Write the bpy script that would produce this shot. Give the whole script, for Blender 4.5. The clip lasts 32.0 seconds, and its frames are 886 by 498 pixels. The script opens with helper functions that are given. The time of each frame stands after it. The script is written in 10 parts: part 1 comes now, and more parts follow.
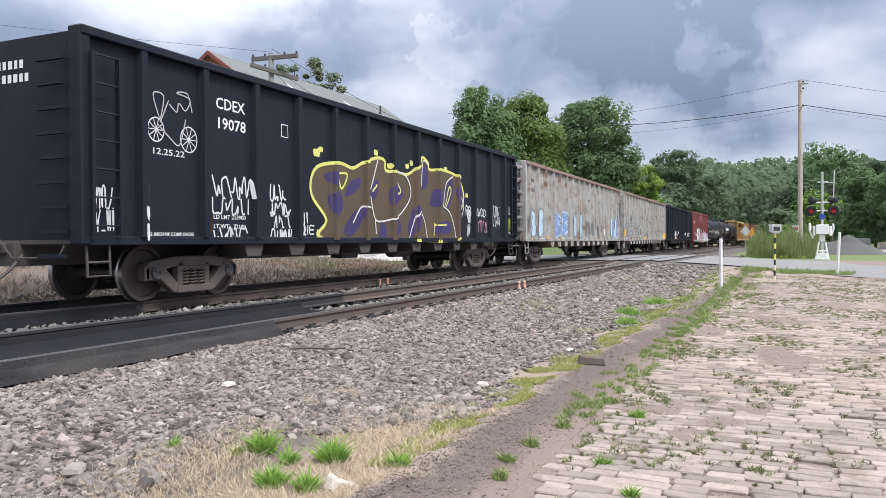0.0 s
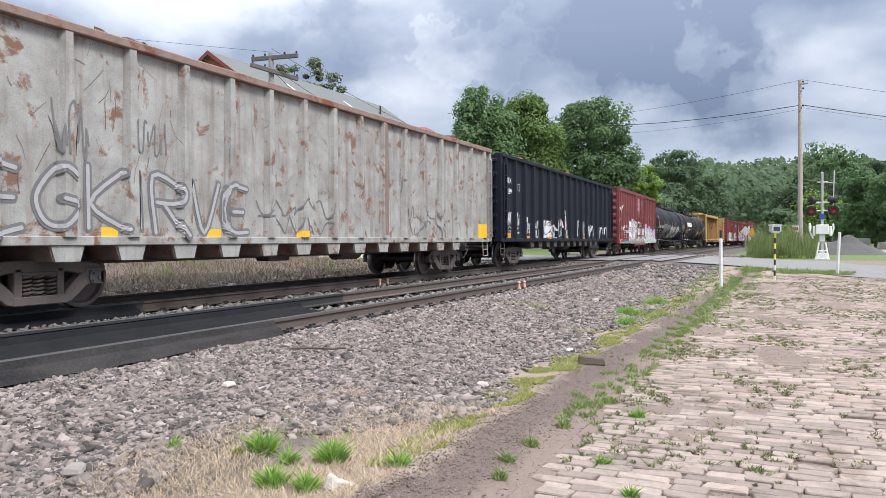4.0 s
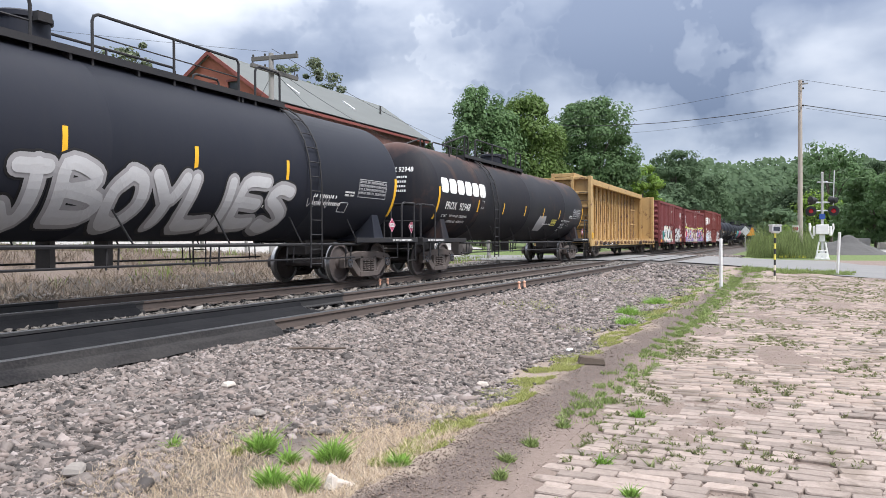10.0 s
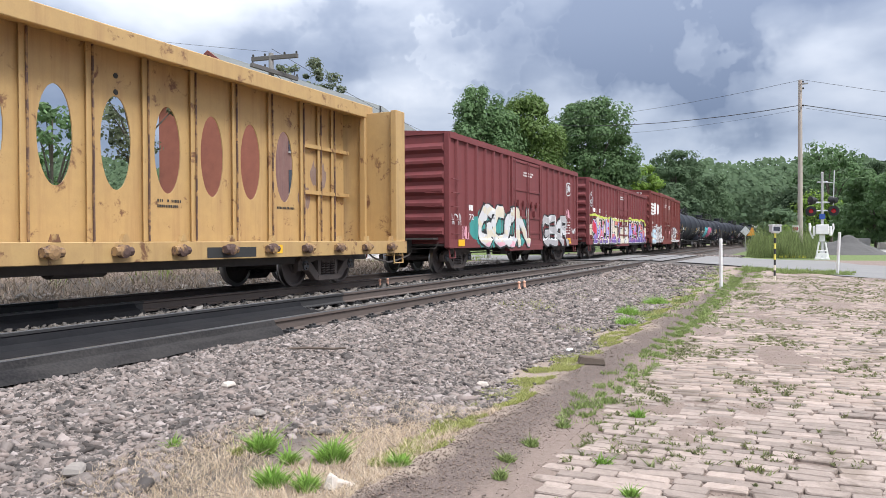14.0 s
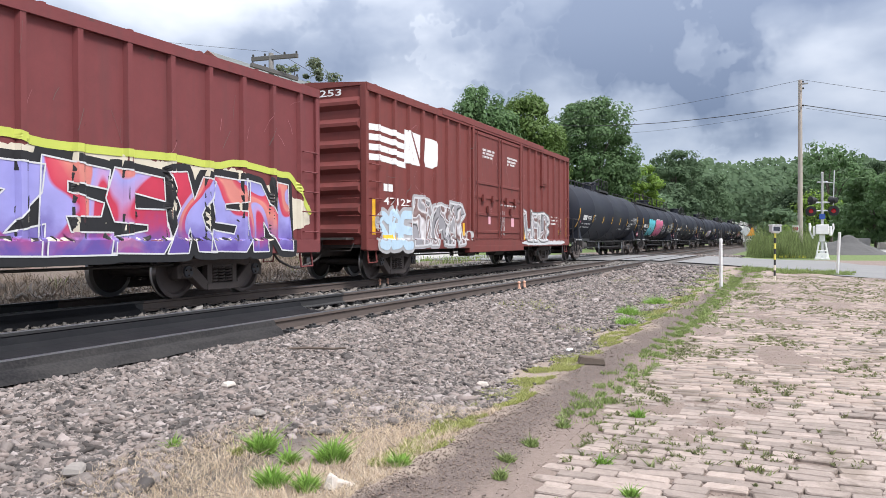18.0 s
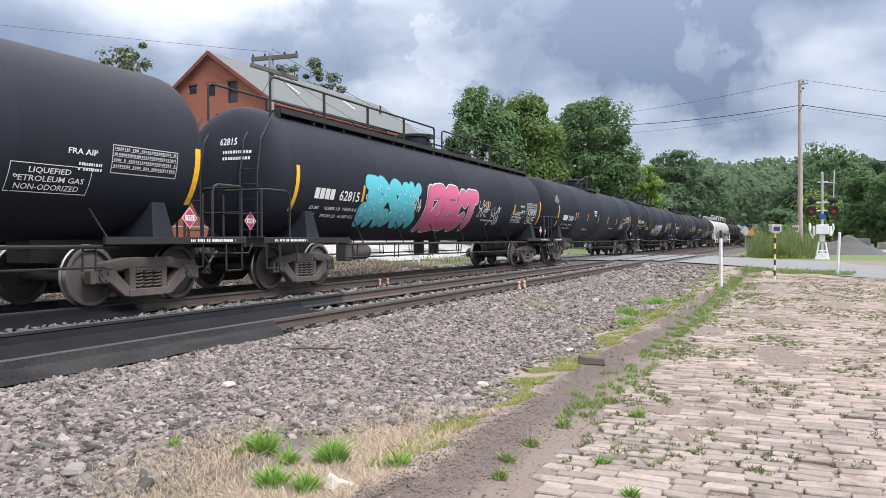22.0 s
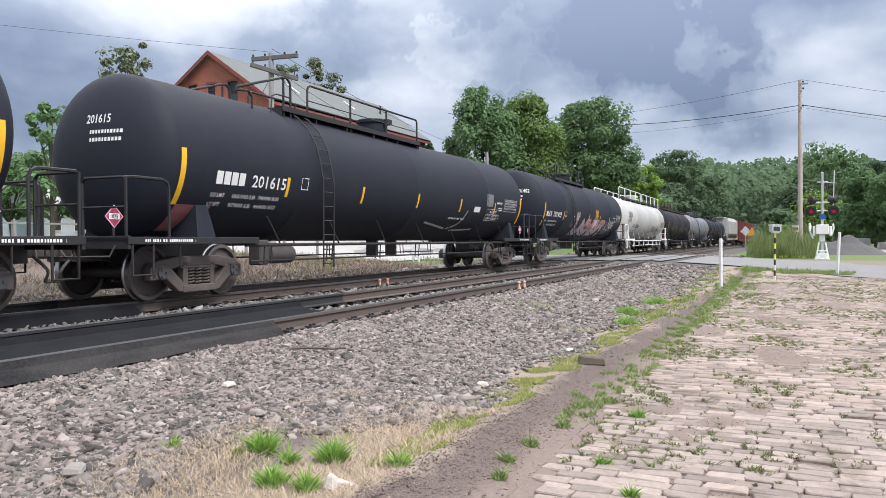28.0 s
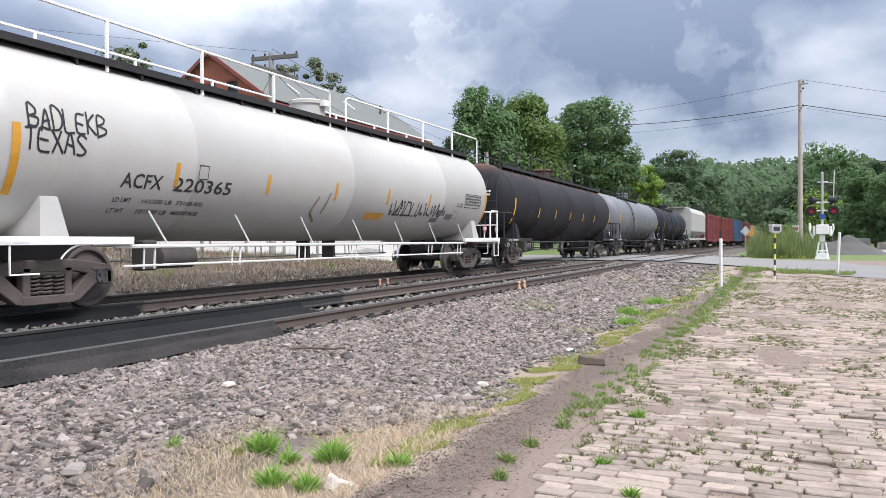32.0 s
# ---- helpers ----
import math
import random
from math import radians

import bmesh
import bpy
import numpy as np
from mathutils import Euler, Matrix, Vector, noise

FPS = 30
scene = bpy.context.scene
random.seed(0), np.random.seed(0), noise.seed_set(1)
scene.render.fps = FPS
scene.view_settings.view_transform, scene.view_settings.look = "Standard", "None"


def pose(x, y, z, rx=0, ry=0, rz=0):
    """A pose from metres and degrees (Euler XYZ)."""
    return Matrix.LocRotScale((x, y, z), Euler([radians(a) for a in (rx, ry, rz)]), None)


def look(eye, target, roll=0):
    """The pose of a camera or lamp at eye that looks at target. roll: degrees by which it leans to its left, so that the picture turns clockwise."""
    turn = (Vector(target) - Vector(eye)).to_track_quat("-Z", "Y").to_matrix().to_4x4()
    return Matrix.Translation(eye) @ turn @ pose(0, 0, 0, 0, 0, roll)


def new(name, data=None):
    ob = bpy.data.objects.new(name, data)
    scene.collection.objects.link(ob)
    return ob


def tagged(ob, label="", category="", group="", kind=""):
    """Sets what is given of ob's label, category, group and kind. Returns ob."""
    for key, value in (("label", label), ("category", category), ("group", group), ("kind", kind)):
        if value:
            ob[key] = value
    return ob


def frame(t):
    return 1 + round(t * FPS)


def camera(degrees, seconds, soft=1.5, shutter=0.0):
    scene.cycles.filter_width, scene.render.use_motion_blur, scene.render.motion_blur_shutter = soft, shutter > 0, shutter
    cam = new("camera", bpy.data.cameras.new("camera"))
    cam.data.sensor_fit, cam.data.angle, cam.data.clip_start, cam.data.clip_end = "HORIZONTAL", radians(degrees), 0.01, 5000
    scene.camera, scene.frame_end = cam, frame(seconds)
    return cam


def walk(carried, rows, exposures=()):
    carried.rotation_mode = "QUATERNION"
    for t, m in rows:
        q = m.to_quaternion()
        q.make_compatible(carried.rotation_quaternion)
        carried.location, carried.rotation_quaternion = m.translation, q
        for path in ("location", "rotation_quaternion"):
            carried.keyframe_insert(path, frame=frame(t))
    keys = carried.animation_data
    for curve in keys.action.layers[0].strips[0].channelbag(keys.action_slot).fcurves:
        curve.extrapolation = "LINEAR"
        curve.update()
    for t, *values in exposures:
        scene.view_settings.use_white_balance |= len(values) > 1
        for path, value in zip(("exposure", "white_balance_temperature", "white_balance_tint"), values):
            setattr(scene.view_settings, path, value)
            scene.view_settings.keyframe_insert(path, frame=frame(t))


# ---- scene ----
# ---- the camera stands still on the old stone pavement beside the line ----
cam = camera(59.905, 32.0, soft=0.6)
EYE = Vector((0.0, 0.0, 0.96))
YAW, PITCH = 0.43386, -0.01044
AIM = EYE + Vector((math.cos(PITCH) * math.cos(YAW), math.cos(PITCH) * math.sin(YAW), math.sin(PITCH)))
STAND = look(EYE, AIM, -0.277)
walk(cam, [(0.0, STAND), (32.0, STAND)])

# ---- plan: x runs along the line, y away from the camera over the tracks, z = 0 at the rail tops ----
Y_NEAR, Y_TRAIN = 6.785, 10.534
SPEED, GAIN = 10.7713, 0.002835


def bend(s):
    """Sideways offset of the line at s metres along it."""
    s0 = min(max(s, -60.0), 120.0)
    k0, k1 = 0.00098782, -1.97748e-5
    y = 0.5 * k0 * s0 * s0 + k1 * s0 ** 3 / 6
    return y + (s - s0) * (k0 * s0 + 0.5 * k1 * s0 * s0)


def bend_slope(s):
    return (bend(s + 0.5) - bend(s - 0.5))


def run(t):
    """How far the train has rolled towards -x since 16 s."""
    return SPEED * (t - 16) + 0.5 * GAIN * (t - 16) ** 2


def lerp(a, b, f):
    return a + (b - a) * min(max(f, 0.0), 1.0)


def steps(x, table):
    for (x0, y0), (x1, y1) in zip(table, table[1:]):
        if x <= x1:
            return lerp(y0, y1, (x - x0) / (x1 - x0))
    return table[-1][1]


# ---- world, sun ----
world = bpy.data.worlds.new("sky")
scene.world = world
world.use_nodes = True
wt = world.node_tree
wt.nodes.clear()


def node(tree, kind, **values):
    n = tree.nodes.new(kind)
    for k, v in values.items():
        if k in n.inputs:
            n.inputs[k].default_value = v
        else:
            setattr(n, k, v)
    return n


def math_node(tree, op, a, b=None, c=None):
    n = tree.nodes.new("ShaderNodeMath")
    n.operation = op
    for i, v in enumerate((a, b, c)):
        if v is None:
            continue
        if isinstance(v, (int, float)):
            n.inputs[i].default_value = v
        else:
            tree.links.new(v, n.inputs[i])
    return n.outputs[0]


def ramp(tree, fac, stops):
    n = tree.nodes.new("ShaderNodeValToRGB")
    tree.links.new(fac, n.inputs[0])
    els = n.color_ramp.elements
    while len(els) < len(stops):
        els.new(0.5)
    for e, (p, c) in zip(els, stops):
        e.position = p
        e.color = (*c, 1.0) if len(c) == 3 else c
    return n.outputs[0]


def mix(tree, fac, a, b, blend="MIX"):
    n = tree.nodes.new("ShaderNodeMix")
    n.data_type, n.blend_type = "RGBA", blend
    for i, v in ((0, fac), (6, a), (7, b)):
        if isinstance(v, (int, float)):
            n.inputs[i].default_value = v
        elif isinstance(v, tuple):
            n.inputs[i].default_value = (*v, 1.0)
        else:
            tree.links.new(v, n.inputs[i])
    return n.outputs[2]


# azimuth, elevation, spread in degrees, and how much brighter the cloud is there
CLOUDS = [(29, 16.5, 8, 0.05), (41, 14, 8, 0.01), (53, 14, 9, -0.03), (10, 14.5, 8, -0.075), (-3.5, 13, 5, 0.06), (17.5, 14, 3.0, 0.03), (6, 12.8, 4, -0.05), (1.5, 7.5, 6, -0.03), (4, 4.8, 3.0, 0.05)]
SUN_EL, SUN_ROT = radians(52), radians(205)
sky = node(wt, "ShaderNodeTexSky", sky_type="NISHITA", sun_disc=False, sun_elevation=SUN_EL, sun_rotation=SUN_ROT)
coord = node(wt, "ShaderNodeTexCoord")
split = node(wt, "ShaderNodeSeparateXYZ")
wt.links.new(coord.outputs["Generated"], split.inputs[0])
up = math_node(wt, "MAXIMUM", split.outputs[2], 0.0)
flat = math_node(wt, "ADD", up, 0.30)
comb = node(wt, "ShaderNodeCombineXYZ")
wt.links.new(math_node(wt, "DIVIDE", split.outputs[0], flat), comb.inputs[0])
wt.links.new(math_node(wt, "DIVIDE", split.outputs[1], flat), comb.inputs[1])
comb.inputs[2].default_value = 9.4
big = node(wt, "ShaderNodeTexNoise", Scale=0.95, Detail=5.0, Roughness=0.48, Distortion=0.15)
wt.links.new(comb.outputs[0], big.inputs["Vector"])
small = node(wt, "ShaderNodeTexNoise", Scale=2.9, Detail=5.0, Roughness=0.46, Distortion=0.1)
wt.links.new(comb.outputs[0], small.inputs["Vector"])
mass = math_node(wt, "ADD", math_node(wt, "MULTIPLY", big.outputs[0], 0.66), math_node(wt, "MULTIPLY", small.outputs[0], 0.34))
# the large cloud masses: bright breaks and heavy banks, with ragged edges
bent = node(wt, "ShaderNodeVectorMath", operation="MULTIPLY_ADD")
bent.inputs[1].default_value = (0.16, 0.16, 0.12)
ragged = node(wt, "ShaderNodeTexNoise", Scale=5.5, Detail=5.0, Roughness=0.58)
wt.links.new(coord.outputs["Generated"], ragged.inputs["Vector"])
centred = node(wt, "ShaderNodeVectorMath", operation="SUBTRACT")
centred.inputs[1].default_value = (0.5, 0.5, 0.5)
wt.links.new(ragged.outputs["Color"], centred.inputs[0])
wt.links.new(centred.outputs[0], bent.inputs[0])
wt.links.new(coord.outputs["Generated"], bent.inputs[2])
for azimuth, height, spread_deg, amount in CLOUDS:
    near = node(wt, "ShaderNodeVectorMath", operation="DOT_PRODUCT")
    a, e = radians(azimuth), radians(height)
    near.inputs[1].default_value = (math.cos(e) * math.cos(a), math.cos(e) * math.sin(a), math.sin(e))
    wt.links.new(bent.outputs[0], near.inputs[0])
    k = 2.0 / radians(spread_deg) ** 2
    fall = math_node(wt, "EXPONENT", math_node(wt, "MULTIPLY", math_node(wt, "MINIMUM", math_node(wt, "SUBTRACT", near.outputs["Value"], 1.0), 0.0), k))
    mass = math_node(wt, "MULTIPLY_ADD", fall, amount, mass)
clouds = ramp(wt, mass, [(0.36, (0.28, 0.335, 0.46)), (0.44, (0.43, 0.485, 0.60)), (0.51, (0.74, 0.78, 0.86)), (0.60, (1.06, 1.06, 1.08))])
low = ramp(wt, up, [(0.02, (0.72, 0.80, 0.94)), (0.13, (0.62, 0.68, 0.79)), (0.26, (0.94, 0.96, 1.0)), (0.5, (1.15, 1.13, 1.1))])
veil = mix(wt, 1.0, clouds, low, "MULTIPLY")
lift = math_node(wt, "ADD", 1.0, math_node(wt, "MULTIPLY", math_node(wt, "POWER", up, 1.4), 3.0))
lit = node(wt, "ShaderNodeVectorMath", operation="SCALE")
wt.links.new(veil, lit.inputs[0])
wt.links.new(lift, lit.inputs["Scale"])
blue = node(wt, "ShaderNodeVectorMath", operation="SCALE", Scale=0.09)
wt.links.new(sky.outputs[0], blue.inputs[0])
back = node(wt, "ShaderNodeBackground", Strength=1.0)
wt.links.new(mix(wt, 0.86, blue.outputs[0], lit.outputs[0]), back.inputs[0])
out = node(wt, "ShaderNodeOutputWorld")
wt.links.new(back.outputs[0], out.inputs[0])

sun_data = bpy.data.lights.new("sun", "SUN")
sun_data.energy, sun_data.angle, sun_data.color = 4.1, radians(18), (1.0, 0.98, 0.97)
sun = new("sun", sun_data)
sun.matrix_world = look((-20.0, -45.0, 62.0), (0.0, 0.0, 0.0))
scene.view_settings.exposure = -0.1


# ---- materials ----
def material(name, base, second=None, rough=0.7, metal=0.0, scale=4.0, stretch=(1, 1, 1), amount=0.5, fine=40.0,
             bump=0.1, rust=0.0, rust_colour=(0.16, 0.06, 0.03), rust_scale=1.3, streak=0.0, streak_colour=(0.12, 0.10, 0.09), vary=0.0, island=0.0,
             emit=None, coords="Object", spec=0.5):
    m = bpy.data.materials.new(name)
    m.use_nodes = True
    t = m.node_tree
    p = t.nodes["Principled BSDF"]
    p.inputs["Roughness"].default_value, p.inputs["Metallic"].default_value = rough, metal
    p.inputs["Specular IOR Level"].default_value = spec
    tc = node(t, "ShaderNodeTexCoord")
    mp = node(t, "ShaderNodeMapping", Scale=stretch)
    if coords == "Position":
        where = node(t, "ShaderNodeNewGeometry").outputs["Position"]
    else:
        info = node(t, "ShaderNodeObjectInfo")
        shift = node(t, "ShaderNodeVectorMath", operation="MULTIPLY_ADD")
        shift.inputs[1].default_value = (57.0, 31.0, 0.0)
        t.links.new(info.outputs["Random"], shift.inputs[0])
        t.links.new(tc.outputs[coords], shift.inputs[2])
        where = shift.outputs[0]
    t.links.new(where, mp.inputs[0])
    coarse = node(t, "ShaderNodeTexNoise", Scale=scale, Detail=5.0, Roughness=0.6)
    t.links.new(mp.outputs[0], coarse.inputs["Vector"])
    grain = node(t, "ShaderNodeTexNoise", Scale=fine, Detail=3.0)
    t.links.new(where, grain.inputs["Vector"])
    second = second or tuple(c * 0.72 for c in base)
    f = math_node(t, "ADD", math_node(t, "MULTIPLY", coarse.outputs[0], 0.7), math_node(t, "MULTIPLY", grain.outputs[0], 0.3))
    span = 0.22 * (1.1 - amount)
    sw = node(t, "ShaderNodeMapRange")
    sw.inputs[1].default_value, sw.inputs[2].default_value = 0.38 - span, 0.62 + span
    t.links.new(f, sw.inputs[0])
    col = mix(t, sw.outputs[0], base, second)
    if streak:
        ms = node(t, "ShaderNodeMapping", Scale=(5.0, 5.0, 0.35))
        t.links.new(where, ms.inputs[0])
        ns = node(t, "ShaderNodeTexNoise", Scale=1.0, Detail=6.0, Roughness=0.65)
        t.links.new(ms.outputs[0], ns.inputs["Vector"])
        col = mix(t, math_node(t, "MULTIPLY", ramp(t, ns.outputs[0], [(0.5, (0, 0, 0)), (0.72, (1, 1, 1))]), streak), col, streak_colour)
    if rust:
        nr = node(t, "ShaderNodeTexNoise", Scale=rust_scale, Detail=9.0, Roughness=0.68, Distortion=0.4)
        t.links.new(where, nr.inputs["Vector"])
        edge = 0.68 - 0.22 * rust
        col = mix(t, ramp(t, nr.outputs[0], [(edge, (0, 0, 0)), (edge + 0.07, (1, 1, 1))]), col, rust_colour)
    if vary:
        oi = node(t, "ShaderNodeObjectInfo")
        col = mix(t, 1.0, col, ramp(t, oi.outputs["Random"], [(0.0, (1 - vary,) * 3), (1.0, (1 + vary * 0.6,) * 3)]), "MULTIPLY")
    if island:
        ge = node(t, "ShaderNodeNewGeometry")
        col = mix(t, 1.0, col, ramp(t, ge.outputs["Random Per Island"], [(0.0, (1 - island,) * 3), (0.5, (1.0, 0.98, 0.95)), (0.8, (1 + 0.3 * island, 1 + 0.18 * island, 1 + 0.1 * island)), (1.0, (1 + island,) * 3)]), "MULTIPLY")
    t.links.new(col, p.inputs["Base Color"])
    if bump:
        b = node(t, "ShaderNodeBump", Strength=min(1.0, bump * 4), Distance=0.01)
        t.links.new(f, b.inputs["Height"])
        t.links.new(b.outputs[0], p.inputs["Normal"])
    if emit:
        p.inputs["Emission Color"].default_value = (*emit[0], 1.0)
        p.inputs["Emission Strength"].default_value = emit[1]
    return m


M = {}
M["black_paint"] = material("black_paint", (0.0095, 0.012, 0.020), (0.014, 0.017, 0.026), rough=0.55, streak=0.3, streak_colour=(0.026, 0.027, 0.032), bump=0.03, spec=0.18)
M["tank_black"] = material("tank_black", (0.0172, 0.0195, 0.029), (0.0225, 0.0245, 0.033), rough=0.62, streak=0.25, streak_colour=(0.028, 0.029, 0.033), bump=0.02, scale=1.5, spec=0.16)
M["tank_brown"] = material("tank_brown", (0.0145, 0.0155, 0.022), (0.022, 0.021, 0.024), rough=0.6, spec=0.17, streak=0.3, streak_colour=(0.045, 0.035, 0.032), rust=0.55, rust_colour=(0.048, 0.031, 0.028), rust_scale=0.5, bump=0.02, scale=1.0)
M["tank_grey"] = material("tank_grey", (0.16, 0.17, 0.19), (0.11, 0.115, 0.13), rough=0.5, streak=0.3, bump=0.02, scale=1.5)
M["tank_white"] = material("tank_white", (0.44, 0.435, 0.425), (0.37, 0.36, 0.345), rough=0.45, streak=0.5, streak_colour=(0.40, 0.36, 0.33), bump=0.02, scale=1.2)
M["gon_grey"] = material("gon_grey", (0.385, 0.385, 0.37), (0.225, 0.218, 0.203), rough=0.65, amount=0.9, scale=2.6, streak=0.8, streak_colour=(0.165, 0.125, 0.10), rust=0.58, rust_colour=(0.18, 0.10, 0.065), rust_scale=2.3, bump=0.08)
M["rust_orange"] = material("rust_orange", (0.34, 0.15, 0.055), (0.15, 0.065, 0.035), rough=0.85, scale=3.0, bump=0.2, rust=0.5, rust_colour=(0.09, 0.04, 0.025))
M["beam_post"] = material("beam_post", (0.40, 0.25, 0.10), (0.15, 0.085, 0.055), rough=0.8, scale=4.0, bump=0.15, rust=1.0, rust_colour=(0.085, 0.05, 0.042), rust_scale=3.0)
M["ink_lilac"] = material("ink_lilac", (0.30, 0.30, 0.58), (0.22, 0.22, 0.48), rough=0.55, bump=0.0)
M["ink_coral"] = material("ink_coral", (0.56, 0.20, 0.18), (0.48, 0.16, 0.15), rough=0.55, bump=0.0)
M["gon_rust"] = material("gon_rust", (0.17, 0.095, 0.07), (0.26, 0.20, 0.175), rough=0.8, bump=0.15, rust=0.5)
M["box_red"] = material("box_red", (0.190, 0.050, 0.052), (0.150, 0.042, 0.044), spec=0.25, rough=0.6, streak=0.4, streak_colour=(0.10, 0.05, 0.05), rust=0.15, rust_colour=(0.10, 0.05, 0.045), bump=0.04)
M["box_brown"] = material("box_brown", (0.195, 0.050, 0.044), (0.150, 0.042, 0.038), spec=0.25, rough=0.6, streak=0.4, streak_colour=(0.095, 0.045, 0.04), rust=0.15, rust_colour=(0.10, 0.05, 0.04), bump=0.04)
M["beam_yellow"] = material("beam_yellow", (0.46, 0.305, 0.125), (0.37, 0.24, 0.105), rough=0.6, streak=0.65, streak_colour=(0.30, 0.17, 0.08), rust=0.42, rust_colour=(0.15, 0.07, 0.035), rust_scale=2.2, bump=0.06)
M["blue_paint"] = material("blue_paint", (0.05, 0.11, 0.22), rough=0.5, streak=0.3)
M["frame_steel"] = material("frame_steel", (0.044, 0.040, 0.040), (0.078, 0.066, 0.060), rough=0.7, bump=0.1, rust=0.2, rust_colour=(0.09, 0.055, 0.04))
M["truck_steel"] = material("truck_steel", (0.125, 0.100, 0.090), (0.070, 0.058, 0.054), rough=0.75, bump=0.12, rust=0.3, rust_colour=(0.11, 0.07, 0.05))
M["wheel_steel"] = material("wheel_steel", (0.066, 0.057, 0.057), (0.105, 0.082, 0.075), rough=0.6, bump=0.05)
M["tank_steel"] = material("tank_steel", (0.018, 0.019, 0.023), (0.034, 0.031, 0.031), rough=0.6, bump=0.06, spec=0.3)
M["mat_black"] = material("mat_black", (0.007, 0.0075, 0.0095), (0.018, 0.018, 0.020), rough=0.85, scale=2.2, bump=0.1, spec=0.12)
M["mat_dusty"] = material("mat_dusty", (0.011, 0.011, 0.013), (0.046, 0.043, 0.042), rough=0.9, scale=1.9, amount=1.0, stretch=(0.35, 1, 1), bump=0.1, spec=0.1)
M["grass_verge"] = material("grass_verge", (0.27, 0.345, 0.13), (0.17, 0.23, 0.085), rough=0.7, island=0.5, bump=0.0, spec=0.2)
M["grass_joint"] = material("grass_joint", (0.20, 0.225, 0.10), (0.13, 0.150, 0.072), rough=0.7, island=0.5, bump=0.0, spec=0.2)
M["straw"] = material("straw", (0.58, 0.48, 0.36), (0.40, 0.32, 0.235), rough=0.85, island=0.3, bump=0.0, spec=0.2)
M["bright_steel"] = material("bright_steel", (0.45, 0.45, 0.46), (0.35, 0.34, 0.34), rough=0.3, metal=1.0, bump=0.02)
M["cap_blue"] = material("cap_blue", (0.075, 0.085, 0.105), (0.055, 0.05, 0.05), rough=0.5)
M["rail_dark"] = material("rail_dark", (0.020, 0.020, 0.022), (0.036, 0.034, 0.034), rough=0.6, scale=2.0, bump=0.05)
M["rail_rust"] = material("rail_rust", (0.115, 0.088, 0.076), (0.075, 0.058, 0.051), rough=0.75, scale=3.0, bump=0.1)
M["rail_head"] = material("rail_head", (0.075, 0.077, 0.085), (0.05, 0.05, 0.053), rough=0.45, metal=0.5, scale=3.0, bump=0.03)
M["tie_wood"] = material("tie_wood", (0.085, 0.068, 0.058), (0.05, 0.042, 0.038), rough=0.9, stretch=(1, 0.15, 1), scale=14, bump=0.25, vary=0.3)
M["white_paint"] = material("white_paint", (0.78, 0.78, 0.77), (0.66, 0.65, 0.64), rough=0.6, bump=0.02)
M["grey_letter"] = material("grey_letter", (0.42, 0.42, 0.43), rough=0.7, bump=0.0)
M["yellow_tape"] = material("yellow_tape", (0.82, 0.46, 0.02), (0.74, 0.40, 0.02), rough=0.4, bump=0.0)
M["orange_tape"] = material("orange_tape", (0.62, 0.30, 0.03), rough=0.5, bump=0.0)
M["red_sign"] = material("red_sign", (0.42, 0.05, 0.11), rough=0.5, bump=0.0)
M["dark_letter"] = material("dark_letter", (0.03, 0.03, 0.03), rough=0.7, bump=0.0)
for key, c in dict(ink_white=(0.62, 0.62, 0.63), ink_black=(0.015, 0.015, 0.017), ink_silver=(0.40, 0.39, 0.40), ink_grey=(0.16, 0.16, 0.165), ink_pink=(0.62, 0.13, 0.26), ink_pale_pink=(0.75, 0.40, 0.48),
                   ink_cyan=(0.10, 0.52, 0.60), ink_blue=(0.19, 0.28, 0.50), ink_sky=(0.47, 0.62, 0.74), ink_violet=(0.17, 0.11, 0.36), ink_red=(0.48, 0.065, 0.095), ink_green=(0.25, 0.45, 0.22),
                   ink_lime=(0.52, 0.58, 0.10), ink_yellow=(0.75, 0.66, 0.12), ink_brown=(0.13, 0.085, 0.075), ink_cream=(0.66, 0.60, 0.48), ink_teal=(0.05, 0.28, 0.26), ink_mist=(0.36, 0.56, 0.62), ink_haze=(0.42, 0.34, 0.47), ink_orange=(0.65, 0.22, 0.06), ink_lime_pale=(0.62, 0.62, 0.17), ink_rose=(0.33, 0.13, 0.14)).items():
    M[key] = material(key, c, tuple(v * 0.86 for v in c), rough=0.55, bump=0.0, scale=3.0)


